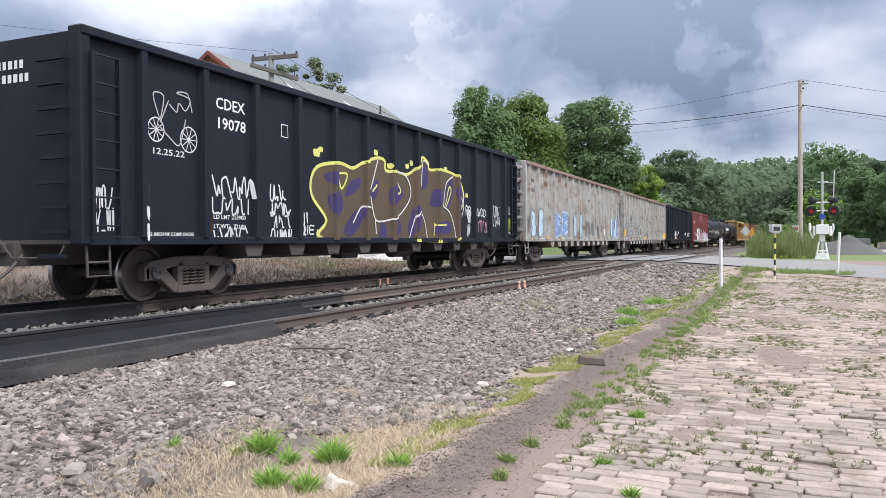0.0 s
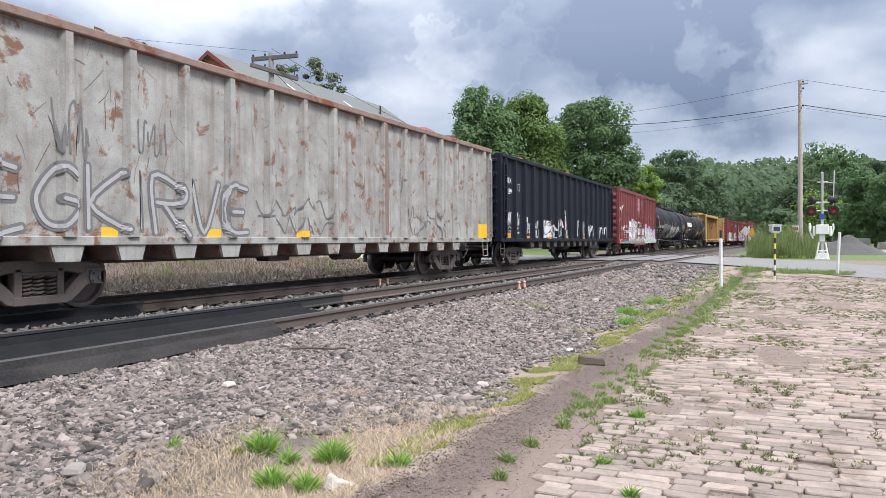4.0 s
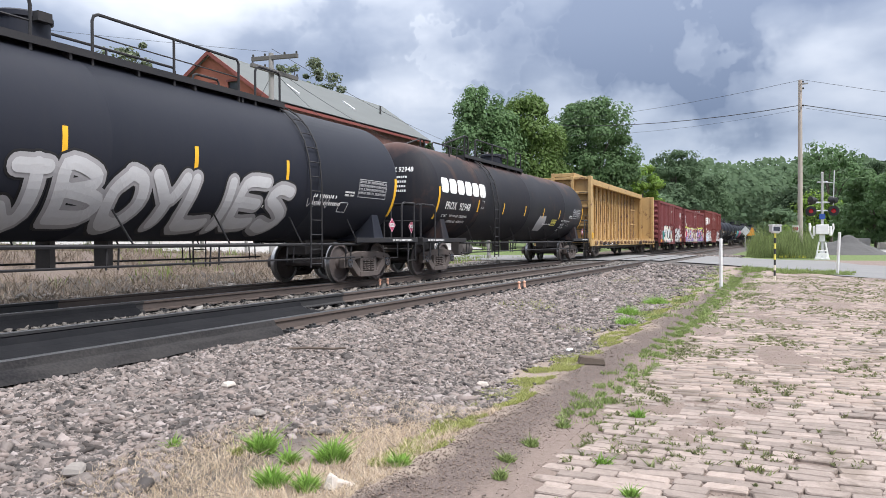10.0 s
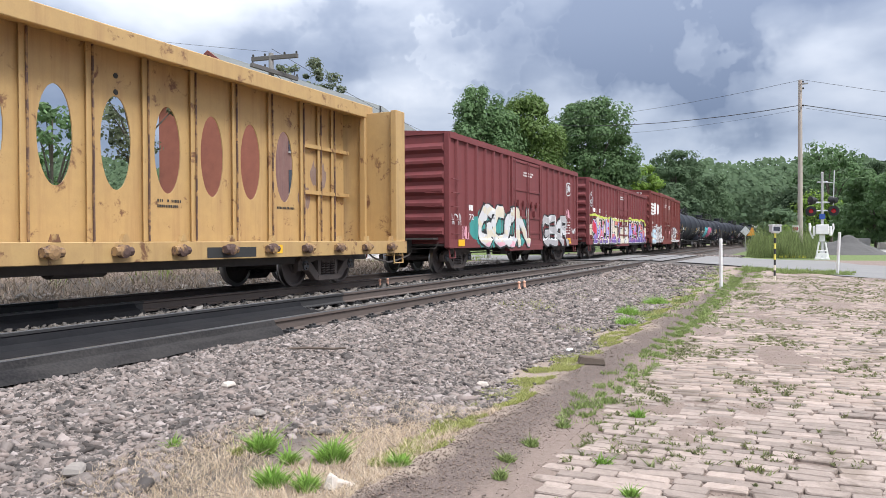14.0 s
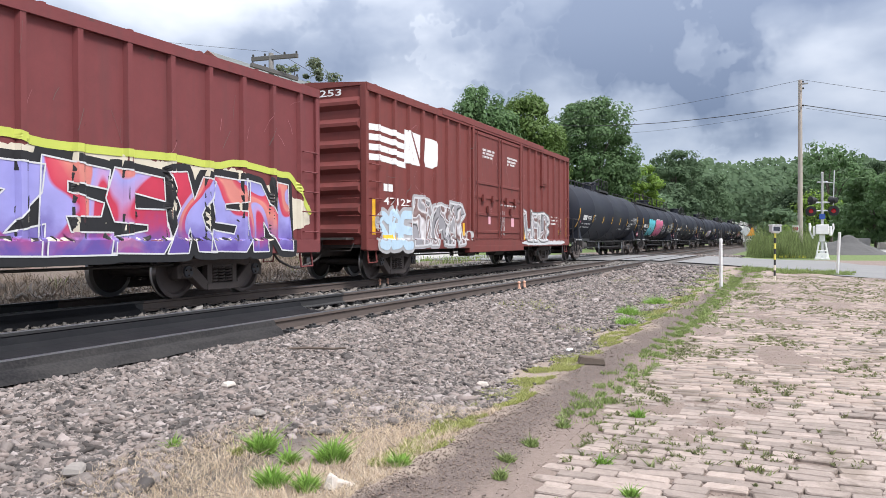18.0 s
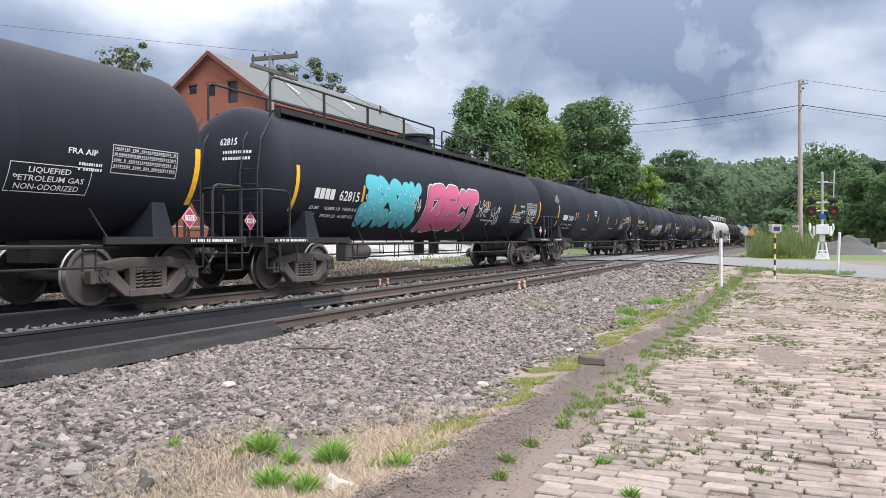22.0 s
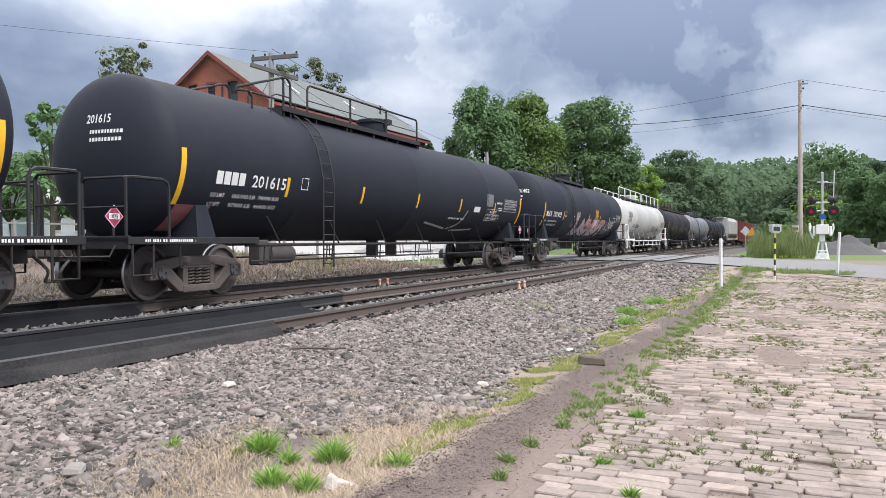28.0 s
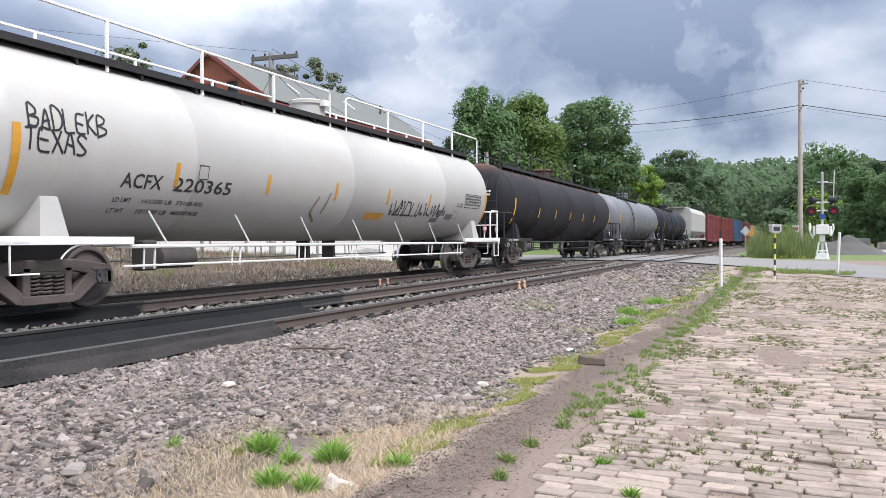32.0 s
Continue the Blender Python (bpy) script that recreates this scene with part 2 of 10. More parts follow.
def flow_paint(name, stops, scale, squash, swirl, foot=None, foot_z=(0.8, 1.4)):
    """Spray paint laid in flowing bands, each stop a place and a colour; foot: a colour that takes over near the sill."""
    m = bpy.data.materials.new(name)
    m.use_nodes = True
    t = m.node_tree
    p = t.nodes["Principled BSDF"]
    p.inputs["Roughness"].default_value, p.inputs["Specular IOR Level"].default_value = 0.6, 0.25
    tc = node(t, "ShaderNodeTexCoord")
    mp = node(t, "ShaderNodeMapping", Scale=(1.0, 0.0, squash))
    t.links.new(tc.outputs["Object"], mp.inputs[0])
    wv = node(t, "ShaderNodeTexNoise", Scale=scale, Detail=0.6, Roughness=0.4, Distortion=swirl)
    t.links.new(mp.outputs[0], wv.inputs["Vector"])
    band = node(t, "ShaderNodeMapRange")
    band.inputs[1].default_value, band.inputs[2].default_value = 0.24, 0.76
    t.links.new(wv.outputs["Fac"], band.inputs[0])
    col = ramp(t, band.outputs[0], stops)
    nz = node(t, "ShaderNodeTexNoise", Scale=2.2, Detail=6.0)
    t.links.new(tc.outputs["Object"], nz.inputs["Vector"])
    if foot:
        sp = node(t, "ShaderNodeSeparateXYZ")
        t.links.new(tc.outputs["Object"], sp.inputs[0])
        edge = math_node(t, "ADD", sp.outputs[2], math_node(t, "MULTIPLY", math_node(t, "SUBTRACT", nz.outputs[0], 0.5), 0.9))
        mr = node(t, "ShaderNodeMapRange")
        for i, v in enumerate((foot_z[0], foot_z[1], 1.0, 0.0)):
            mr.inputs[i + 1].default_value = v
        t.links.new(edge, mr.inputs[0])
        col = mix(t, mr.outputs[0], col, foot)
    wear = ramp(t, nz.outputs[0], [(0.35, (0.88, 0.88, 0.88)), (0.65, (1.04, 1.03, 1.02))])
    t.links.new(mix(t, 1.0, col, wear, "MULTIPLY"), p.inputs["Base Color"])
    return m


INK, GREY, PALE, CLAY = (0.02, 0.02, 0.022), (0.30, 0.29, 0.31), (0.70, 0.69, 0.71), (0.26, 0.18, 0.17)
M["paint_silver"] = flow_paint("paint_silver", [(0.05, GREY), (0.16, INK), (0.22, PALE), (0.33, PALE), (0.37, INK), (0.42, GREY), (0.48, PALE), (0.56, PALE), (0.60, INK), (0.64, CLAY), (0.70, PALE), (0.78, GREY), (0.82, INK), (0.90, PALE)], 2.1, 0.40, 1.7, (0.22, 0.15, 0.14), (0.72, 1.10))
M["paint_mint"] = flow_paint("paint_mint", [(0.10, (0.45, 0.56, 0.44)), (0.24, INK), (0.28, PALE), (0.38, (0.55, 0.66, 0.52)), (0.43, INK), (0.47, PALE), (0.57, (0.50, 0.62, 0.48)), (0.61, INK), (0.65, PALE), (0.76, (0.42, 0.40, 0.58)), (0.82, INK), (0.86, PALE)], 2.6, 0.45, 1.4)
M["paint_hot"] = flow_paint("paint_hot", [(0.15, (0.30, 0.29, 0.62)), (0.34, (0.33, 0.31, 0.64)), (0.37, (0.52, 0.05, 0.09)), (0.46, (0.58, 0.10, 0.13)), (0.50, (0.64, 0.24, 0.20)), (0.60, (0.60, 0.20, 0.18)), (0.63, (0.34, 0.33, 0.66)), (0.75, (0.46, 0.28, 0.52)), (0.79, (0.50, 0.045, 0.085))], 0.9, 0.9, 0.7, (0.13, 0.085, 0.33), (0.85, 1.35))
M["paint_lead"] = flow_paint("paint_lead", [(0.14, GREY), (0.26, PALE), (0.31, CLAY), (0.44, (0.16, 0.09, 0.085)), (0.48, PALE), (0.54, GREY), (0.60, CLAY), (0.68, PALE), (0.74, INK), (0.80, GREY)], 1.5, 0.6, 1.3)
M["paint_umber"] = material("paint_umber", (0.105, 0.078, 0.052), (0.082, 0.060, 0.042), rough=0.6, bump=0.0, scale=1.2, spec=0.25)
M["paint_indigo"] = material("paint_indigo", (0.060, 0.045, 0.150), (0.035, 0.030, 0.085), rough=0.6, bump=0.0, scale=1.5, spec=0.25)
M["asphalt"] = material("asphalt", (0.15, 0.15, 0.155), (0.20, 0.195, 0.19), rough=0.9, scale=1.2, fine=90, bump=0.12)
M["lot"] = material("lot", (0.30, 0.29, 0.28), (0.36, 0.34, 0.32), rough=0.95, scale=0.6, bump=0.1)
M["stone"] = material("stone", (0.232, 0.204, 0.193), (0.120, 0.102, 0.097), rough=0.9, scale=9.0, fine=70, bump=0.3, island=0.8)
M["grit"] = material("grit", (0.22, 0.172, 0.148), (0.125, 0.095, 0.081), rough=0.95, scale=20, bump=0.2, island=0.5)
M["gravel_dark"] = material("gravel_dark", (0.10, 0.097, 0.096), (0.065, 0.063, 0.063), rough=0.95, scale=14, fine=60, bump=0.5)
M["stone_grey"] = material("stone_grey", (0.22, 0.205, 0.19), (0.14, 0.13, 0.122), rough=0.9, scale=9.0, bump=0.25, island=0.5)
M["sett"] = material("sett", (0.335, 0.274, 0.240), (0.205, 0.162, 0.140), rough=0.88, scale=16.0, fine=70, bump=0.5, vary=0.34, rust=0.62, rust_colour=(0.180, 0.142, 0.118), rust_scale=1.7, coords="Position")
M["sett_far"] = material("sett_far", (0.335, 0.274, 0.240), (0.205, 0.162, 0.140), rough=0.88, scale=16.0, fine=70, bump=0.5, island=0.34, rust=0.62, rust_colour=(0.180, 0.142, 0.118), rust_scale=1.7, coords="Position")
M["grass"] = material("grass", (0.24, 0.31, 0.10), (0.15, 0.21, 0.065), rough=0.7, island=0.45, bump=0.0, spec=0.2)
M["flower_yellow"] = material("flower_yellow", (0.50, 0.47, 0.06), (0.38, 0.38, 0.06), rough=0.7, bump=0.0)
M["tuft_green"] = material("tuft_green", (0.27, 0.44, 0.10), (0.18, 0.32, 0.07), rough=0.65, island=0.4, bump=0.0, spec=0.2)
M["grass_lime"] = material("grass_lime", (0.37, 0.40, 0.14), (0.27, 0.29, 0.11), rough=0.7, island=0.4, bump=0.0, spec=0.2)
M["grass_dry"] = material("grass_dry", (0.29, 0.24, 0.19), (0.16, 0.13, 0.105), rough=0.8, island=0.4, bump=0.0, spec=0.2)
M["leaf"] = material("leaf", (0.130, 0.222, 0.092), (0.084, 0.150, 0.064), rough=0.6, island=0.28, bump=0.0, scale=0.25, coords="Object", spec=0.25, vary=0.22)
M["leaf_green"] = material("leaf_green", (0.175, 0.278, 0.075), (0.115, 0.192, 0.056), rough=0.6, island=0.28, bump=0.0, scale=0.25, spec=0.25, vary=0.22)
M["grass_pale"] = material("grass_pale", (0.22, 0.28, 0.115), (0.15, 0.20, 0.08), rough=0.7, island=0.5, bump=0.0, spec=0.2)
M["leaf_light"] = material("leaf_light", (0.20, 0.32, 0.055), (0.13, 0.22, 0.042), rough=0.6, island=0.45, bump=0.0, scale=0.3, spec=0.25)
# greyer, bluer green for distant foliage: the haze is put into the colour
M["leaf_hazed"] = material("leaf_hazed", (0.115, 0.175, 0.092), (0.085, 0.135, 0.078), rough=0.8, island=0.14, bump=0.0, scale=0.15, spec=0.2, vary=0.30)
M["leaf_grey"] = material("leaf_grey", (0.17, 0.20, 0.13), (0.12, 0.15, 0.095), rough=0.7, island=0.5, bump=0.0, spec=0.2)
for key in ("leaf", "leaf_green", "tuft_green", "leaf_light", "leaf_hazed", "leaf_grey", "grass", "grass_verge", "grass_joint", "grass_lime", "grass_pale"):
    t = M[key].node_tree
    p = t.nodes["Principled BSDF"]
    tr = node(t, "ShaderNodeBsdfTranslucent")
    t.links.new(p.inputs["Base Color"].links[0].from_socket, tr.inputs["Color"])
    ms = node(t, "ShaderNodeMixShader", Fac=0.38)
    t.links.new(p.outputs[0], ms.inputs[1])
    t.links.new(tr.outputs[0], ms.inputs[2])
    t.links.new(ms.outputs[0], t.nodes["Material Output"].inputs[0])
# brown grime lies along the top of the old tanks
t = M["tank_brown"].node_tree
p = t.nodes["Principled BSDF"]
old = p.inputs["Base Color"].links[0].from_socket
tc = node(t, "ShaderNodeTexCoord")
sp = node(t, "ShaderNodeSeparateXYZ")
t.links.new(tc.outputs["Object"], sp.inputs[0])
nz = node(t, "ShaderNodeTexNoise", Scale=0.9, Detail=6.0, Roughness=0.62)
t.links.new(tc.outputs["Object"], nz.inputs["Vector"])
reach = math_node(t, "ADD", sp.outputs[2], math_node(t, "MULTIPLY", nz.outputs[0], 1.3))
t.links.new(mix(t, ramp(t, math_node(t, "MULTIPLY", reach, 0.2), [(0.81, (0, 0, 0)), (0.90, (0.85, 0.85, 0.85))]), old, (0.095, 0.052, 0.044)), p.inputs["Base Color"])
M["bark"] = material("bark", (0.10, 0.085, 0.07), (0.06, 0.05, 0.042), rough=0.95, stretch=(1, 1, 0.2), scale=12, bump=0.3)
M["pole_wood"] = material("pole_wood", (0.42, 0.37, 0.33), (0.31, 0.265, 0.235), rough=0.9, stretch=(1, 1, 0.05), scale=16, bump=0.2)
M["arm_wood"] = material("arm_wood", (0.13, 0.125, 0.12), (0.085, 0.08, 0.078), rough=0.9, stretch=(0.1, 1, 1), scale=16, bump=0.2)
M["pole_grey"] = material("pole_grey", (0.30, 0.29, 0.28), (0.20, 0.19, 0.18), rough=0.9, stretch=(1, 1, 0.05), scale=16, bump=0.2)
M["brick"] = material("brick", (0.37, 0.125, 0.085), (0.26, 0.092, 0.066), rough=0.9, scale=1.5, fine=30, bump=0.1)
M["brick_old"] = material("brick_old", (0.20, 0.105, 0.09), (0.13, 0.07, 0.062), rough=0.9, scale=1.5, fine=30, bump=0.1, streak=0.4, streak_colour=(0.26, 0.20, 0.18))
M["roof_grey"] = material("roof_grey", (0.125, 0.137, 0.135), (0.10, 0.108, 0.108), rough=0.8, scale=0.8, stretch=(0.3, 1, 1), bump=0.1)
M["trim_red"] = material("trim_red", (0.22, 0.06, 0.05), rough=0.7)
M["glass_dark"] = material("glass_dark", (0.03, 0.035, 0.045), (0.05, 0.055, 0.07), rough=0.08, bump=0.0, spec=0.6)
M["siding"] = material("siding", (0.55, 0.60, 0.66), (0.48, 0.53, 0.60), rough=0.7, stretch=(0.2, 0.2, 6), scale=3, bump=0.15)
M["shingle"] = material("shingle", (0.33, 0.34, 0.36), rough=0.9, scale=5)
M["wire"] = material("wire", (0.045, 0.045, 0.05), rough=0.7, bump=0.0)
M["signal_black"] = material("signal_black", (0.012, 0.012, 0.013), rough=0.5, bump=0.0)
M["lens_red"] = material("lens_red", (0.35, 0.02, 0.03), rough=0.2, bump=0.0, emit=((1.0, 0.06, 0.08), 0.15))
M["aluminium"] = material("aluminium", (0.62, 0.63, 0.64), (0.5, 0.5, 0.51), rough=0.45, metal=0.4, bump=0.03)
M["sign_blue"] = material("sign_blue", (0.03, 0.09, 0.36), rough=0.5, bump=0.0)
M["orange_sign"] = material("orange_sign", (0.80, 0.32, 0.03), rough=0.5, bump=0.0)
M["marker_pink"] = material("marker_pink", (0.75, 0.42, 0.30), (0.6, 0.32, 0.22), rough=0.7, bump=0.05)
M["scrap"] = material("scrap", (0.28, 0.08, 0.06), (0.20, 0.14, 0.12), rough=0.85, scale=3, bump=0.2, island=0.7)
M["dead_wood"] = material("dead_wood", (0.13, 0.10, 0.08), (0.075, 0.058, 0.047), rough=0.95, scale=8, bump=0.3)
M["pale_wood"] = material("pale_wood", (0.55, 0.50, 0.45), (0.38, 0.33, 0.29), rough=0.9, scale=8, bump=0.3)


# ---- mesh helpers ----
class Shape:
    """Collects faces for one mesh."""

    def __init__(self):
        self.v, self.f, self.m = [], [], []

    def add(self, verts, faces, mat=0):
        n = len(self.v)
        self.v.extend(verts)
        self.f.extend([tuple(i + n for i in f) for f in faces])
        self.m.extend([mat] * len(faces))
        return self

    def box(self, x0, x1, y0, y1, z0, z1, mat=0):
        return self.add([(x0, y0, z0), (x1, y0, z0), (x1, y1, z0), (x0, y1, z0), (x0, y0, z1), (x1, y0, z1), (x1, y1, z1), (x0, y1, z1)],
                        [(0, 3, 2, 1), (4, 5, 6, 7), (0, 1, 5, 4), (1, 2, 6, 5), (2, 3, 7, 6), (3, 0, 4, 7)], mat)

    def hull(self, a, b, mat=0):
        """A solid between two polygons of the same number of corners."""
        n = len(a)
        return self.add(list(a) + list(b), [tuple(range(n - 1, -1, -1)), tuple(range(n, 2 * n))] + [(i, (i + 1) % n, n + (i + 1) % n, n + i) for i in range(n)], mat)

    def prism_y(self, poly, y0, y1, mat=0):
        """poly in (x, z), counter-clockwise seen from -y."""
        return self.hull([(x, y1, z) for x, z in poly], [(x, y0, z) for x, z in poly], mat)

    def prism_x(self, poly, x0, x1, mat=0):
        """poly in (y, z)."""
        return self.hull([(x0, y, z) for y, z in poly], [(x1, y, z) for y, z in poly], mat)

    def tube(self, points, r, n=6, mat=0, r_end=None):
        pts = [Vector(p) for p in points]
        rings = []
        last = None
        for i, p in enumerate(pts):
            d = (pts[min(i + 1, len(pts) - 1)] - pts[max(i - 1, 0)]).normalized()
            side = last - d * last.dot(d) if last is not None else d.orthogonal()
            if side.length < 1e-6:
                side = d.orthogonal()
            side.normalize()
            last = side
            other = d.cross(side)
            rr = r if r_end is None else r + (r_end - r) * i / max(1, len(pts) - 1)
            rings.append([tuple(p + (side * math.cos(2 * math.pi * k / n) + other * math.sin(2 * math.pi * k / n)) * rr) for k in range(n)])
        verts = [v for ring in rings for v in ring]
        faces = [tuple(range(n - 1, -1, -1)), tuple(range(len(verts) - n, len(verts)))]
        for i in range(len(rings) - 1):
            for k in range(n):
                a, b = i * n + k, i * n + (k + 1) % n
                faces.append((a, b, b + n, a + n))
        return self.add(verts, faces, mat)

    def lathe(self, profile, axis="x", centre=(0, 0, 0), n=24, mat=0, arc=None):
        """profile: (along, radius) pairs."""
        verts, faces = [], []
        for a, r in profile:
            for k in range(n):
                t = 2 * math.pi * k / n
                c, s = r * math.cos(t), r * math.sin(t)
                p = (a, c, s) if axis == "x" else ((s, a, c) if axis == "y" else (c, s, a))
                verts.append((p[0] + centre[0], p[1] + centre[1], p[2] + centre[2]))
        for i in range(len(profile) - 1):
            for k in range(n):
                a, b = i * n + k, i * n + (k + 1) % n
                faces.append((a, b, b + n, a + n))
        faces.append(tuple(range(n - 1, -1, -1)))
        faces.append(tuple(range(len(verts) - n, len(verts))))
        return self.add(verts, faces, mat)

    def mesh(self, name, mats, smooth=False, bevel=0.0):
        me = bpy.data.meshes.new(name)
        me.from_pydata(self.v, [], self.f)
        for m in (mats if isinstance(mats, (list, tuple)) else [mats]):
            me.materials.append(m)
        me.polygons.foreach_set("material_index", self.m)
        bm = bmesh.new()
        bm.from_mesh(me)
        bmesh.ops.recalc_face_normals(bm, faces=bm.faces)
        if bevel:
            edges = [e for e in bm.edges if len(e.link_faces) == 2 and e.calc_face_angle(0) > 0.6]
            bmesh.ops.bevel(bm, geom=edges, offset=bevel, segments=1, affect="EDGES", clamp_overlap=True)
        bm.to_mesh(me)
        bm.free()
        if smooth:
            me.polygons.foreach_set("use_smooth", [True] * len(me.polygons))
            me.set_sharp_from_angle(angle=radians(38))
        return me


def put(name, me, parent=None, m=None, label=""):
    ob = new(name, me)
    ob.parent = parent
    if m is not None:
        ob.matrix_basis = m
    return tagged(ob, label)


def part(name, shape, mats, parent, label="", m=None, smooth=False, bevel=0.0):
    return put(name, shape.mesh(name, mats, smooth, bevel), parent, m, label)


def thing(name, label, category, group="", kind="", m=None):
    ob = new(name)
    ob.empty_display_size = 0.2
    if m is not None:
        ob.matrix_basis = m
    return tagged(ob, label, category, group, kind)


def solid(name, shape, mats, label, category, group="", kind="", m=None, smooth=False, bevel=0.0):
    return tagged(put(name, shape.mesh(name, mats, smooth, bevel), None, m), label, category, group, kind)


def fast_mesh(name, verts, quads, mats, slots=None):
    """A mesh of quads from arrays."""
    me = bpy.data.meshes.new(name)
    n, k = len(verts), len(quads)
    me.vertices.add(n)
    me.vertices.foreach_set("co", np.asarray(verts, np.float32).ravel())
    me.loops.add(k * 4)
    me.loops.foreach_set("vertex_index", np.asarray(quads, np.int32).ravel())
    me.polygons.add(k)
    me.polygons.foreach_set("loop_start", np.arange(0, k * 4, 4, dtype=np.int32))
    me.polygons.foreach_set("loop_total", np.full(k, 4, np.int32))
    for m in mats:
        me.materials.append(m)
    if slots is not None:
        me.polygons.foreach_set("material_index", np.asarray(slots, np.int32))
    me.update(calc_edges=True)
    me.validate()
    return me


LETTERS = {}


def letter_mesh(text, size, squeeze=1.0):
    """Vertices and faces of a line of writing, its lower left corner at the origin."""
    key = (text, size, squeeze)
    if key not in LETTERS:
        cu = bpy.data.curves.new("line", "FONT")
        cu.body, cu.size, cu.resolution_u, cu.offset = text, size, 2, size * 0.012
        ob = bpy.data.objects.new("line", cu)
        scene.collection.objects.link(ob)
        me = bpy.data.meshes.new_from_object(ob.evaluated_get(bpy.context.evaluated_depsgraph_get()))
        LETTERS[key] = ([(v.co.x * squeeze, v.co.y) for v in me.vertices], [tuple(p.vertices) for p in me.polygons])
        bpy.data.objects.remove(ob)
        bpy.data.curves.remove(cu)
        bpy.data.meshes.remove(me)
    return LETTERS[key]


class Side:
    """Maps (u, z) on a wagon's near side to its space: a flat wall at -y, or the round of a tank."""

    def __init__(self, half, wall=1.55, radius=None, centre=2.46):
        self.half, self.wall, self.radius, self.centre = half, wall, radius, centre
        self.posts, self.flats, self.low = [], [], None

    def relief(self, u):
        """How far posts and doors stand out of the wall at u."""
        d = 0.0
        for c, flat, foot, out in self.posts:
            k = abs(u - c)
            if k < foot:
                d = max(d, out * min(1.0, (foot - k) / (foot - flat)))
        for a, b, out in self.flats:
            if a <= u <= b:
                d = max(d, out)
        return d

    def at(self, u, z, proud=0.004):
        if self.radius is None:
            d = self.relief(u)
            if self.low and z < self.low[0]:
                d = max(d, self.low[1])
            return (u - self.half, -self.wall - d - proud, z)
        h = min(0.98, max(-0.98, (z - self.centre) / self.radius))
        r = self.radius + proud
        return (u - self.half, -math.sqrt(1 - h * h) * r, self.centre + h * r)

    def text(self, shape, text, u, z, size, squeeze=0.85, proud=0.005, width=None):
        verts, faces = letter_mesh(text, size * 1.38, squeeze)
        k = 1.0
        if width:
            k = width / max(0.01, max(v[0] for v in verts))
        return shape.add([self.at(u + x * k, z + y, proud) for x, y in verts], faces)

    def patch(self, shape, u0, u1, z0, z1, proud=0.005, mat=0, nz=None):
        nz = nz or (1 if self.radius is None else max(1, int(abs(z1 - z0) / 0.12)))
        verts, faces = [], []
        for i in range(nz + 1):
            z = z0 + (z1 - z0) * i / nz
            verts += [self.at(u0, z, proud), self.at(u1, z, proud)]
            if i:
                faces.append((2 * i - 2, 2 * i - 1, 2 * i + 1, 2 * i))
        return shape.add(verts, faces, mat)

    def bars(self, shape, u0, u1, z, height, seed=0, proud=0.005, gap=0.35):
        """Unreadable small writing: a row of short bars."""
        rng = random.Random(seed)
        u = u0
        while u < u1:
            w = height * rng.uniform(0.5, 0.9)
            if rng.random() > 0.12:
                self.patch(shape, u, min(u + w, u1), z, z + height, proud, nz=1)
            u += w + height * gap * rng.uniform(0.6, 1.3)
        return shape

    def blocks(self, shape, u, z, n, w, h, gap=0.28, proud=0.005):
        """Plain blocks of the size of letters."""
        for i in range(n):
            self.patch(shape, u + i * w * (1 + gap), u + i * w * (1 + gap) + w, z, z + h, proud)
        return shape

    def ribbon(self, shape, pts, width, proud, mat=0):
        """A painted stroke with round ends along pts (u, z)."""
        step = 0.05 if self.posts else 0.11
        line = [pts[0]]
        for a, b in zip(pts, pts[1:]):
            k = max(1, math.ceil(math.hypot(b[0] - a[0], b[1] - a[1]) / step))
            line += [(a[0] + (b[0] - a[0]) * i / k, a[1] + (b[1] - a[1]) * i / k) for i in range(1, k + 1)]
        if len(line) < 2:
            return
        wide = [width / 2] * len(line)

        def ends(p, q):
            d = math.hypot(p[0] - q[0], p[1] - q[1]) or 1e-6
            return (p[0] - q[0]) / d, (p[1] - q[1]) / d
        e0, e1 = ends(line[0], line[1]), ends(line[-1], line[-2])
        r = width / 2
        head = [((line[0][0] + e0[0] * r * f, line[0][1] + e0[1] * r * f), r * math.sqrt(max(0.0, 1 - f * f))) for f in (0.98, 0.8, 0.5)]
        tail = [((line[-1][0] + e1[0] * r * f, line[-1][1] + e1[1] * r * f), r * math.sqrt(max(0.0, 1 - f * f))) for f in (0.5, 0.8, 0.98)]
        line = [h[0] for h in head] + line + [h[0] for h in tail]
        wide = [h[1] for h in head] + wide + [h[1] for h in tail]
        nb = 1 if (not self.posts and self.radius is None) else max(1, math.ceil(width / (0.05 if self.posts else 0.14)))
        verts, faces = [], []
        n = len(line)
        for i, (p, w) in enumerate(zip(line, wide)):
            a, b = line[max(0, i - 1)], line[min(n - 1, i + 1)]
            du, dz = b[0] - a[0], b[1] - a[1]
            ln = math.hypot(du, dz) or 1e-6
            nu, nz = -dz / ln * w, du / ln * w
            q = proud + 0.0006 * (i % 4)
            verts += [self.at(p[0] + nu * (2 * j / nb - 1), p[1] + nz * (2 * j / nb - 1), q) for j in range(nb + 1)]
        for i in range(n - 1):
            for j in range(nb):
                k = i * (nb + 1) + j
                faces.append((k, k + 1, k + nb + 2, k + nb + 1))
        shape.add(verts, faces, mat)


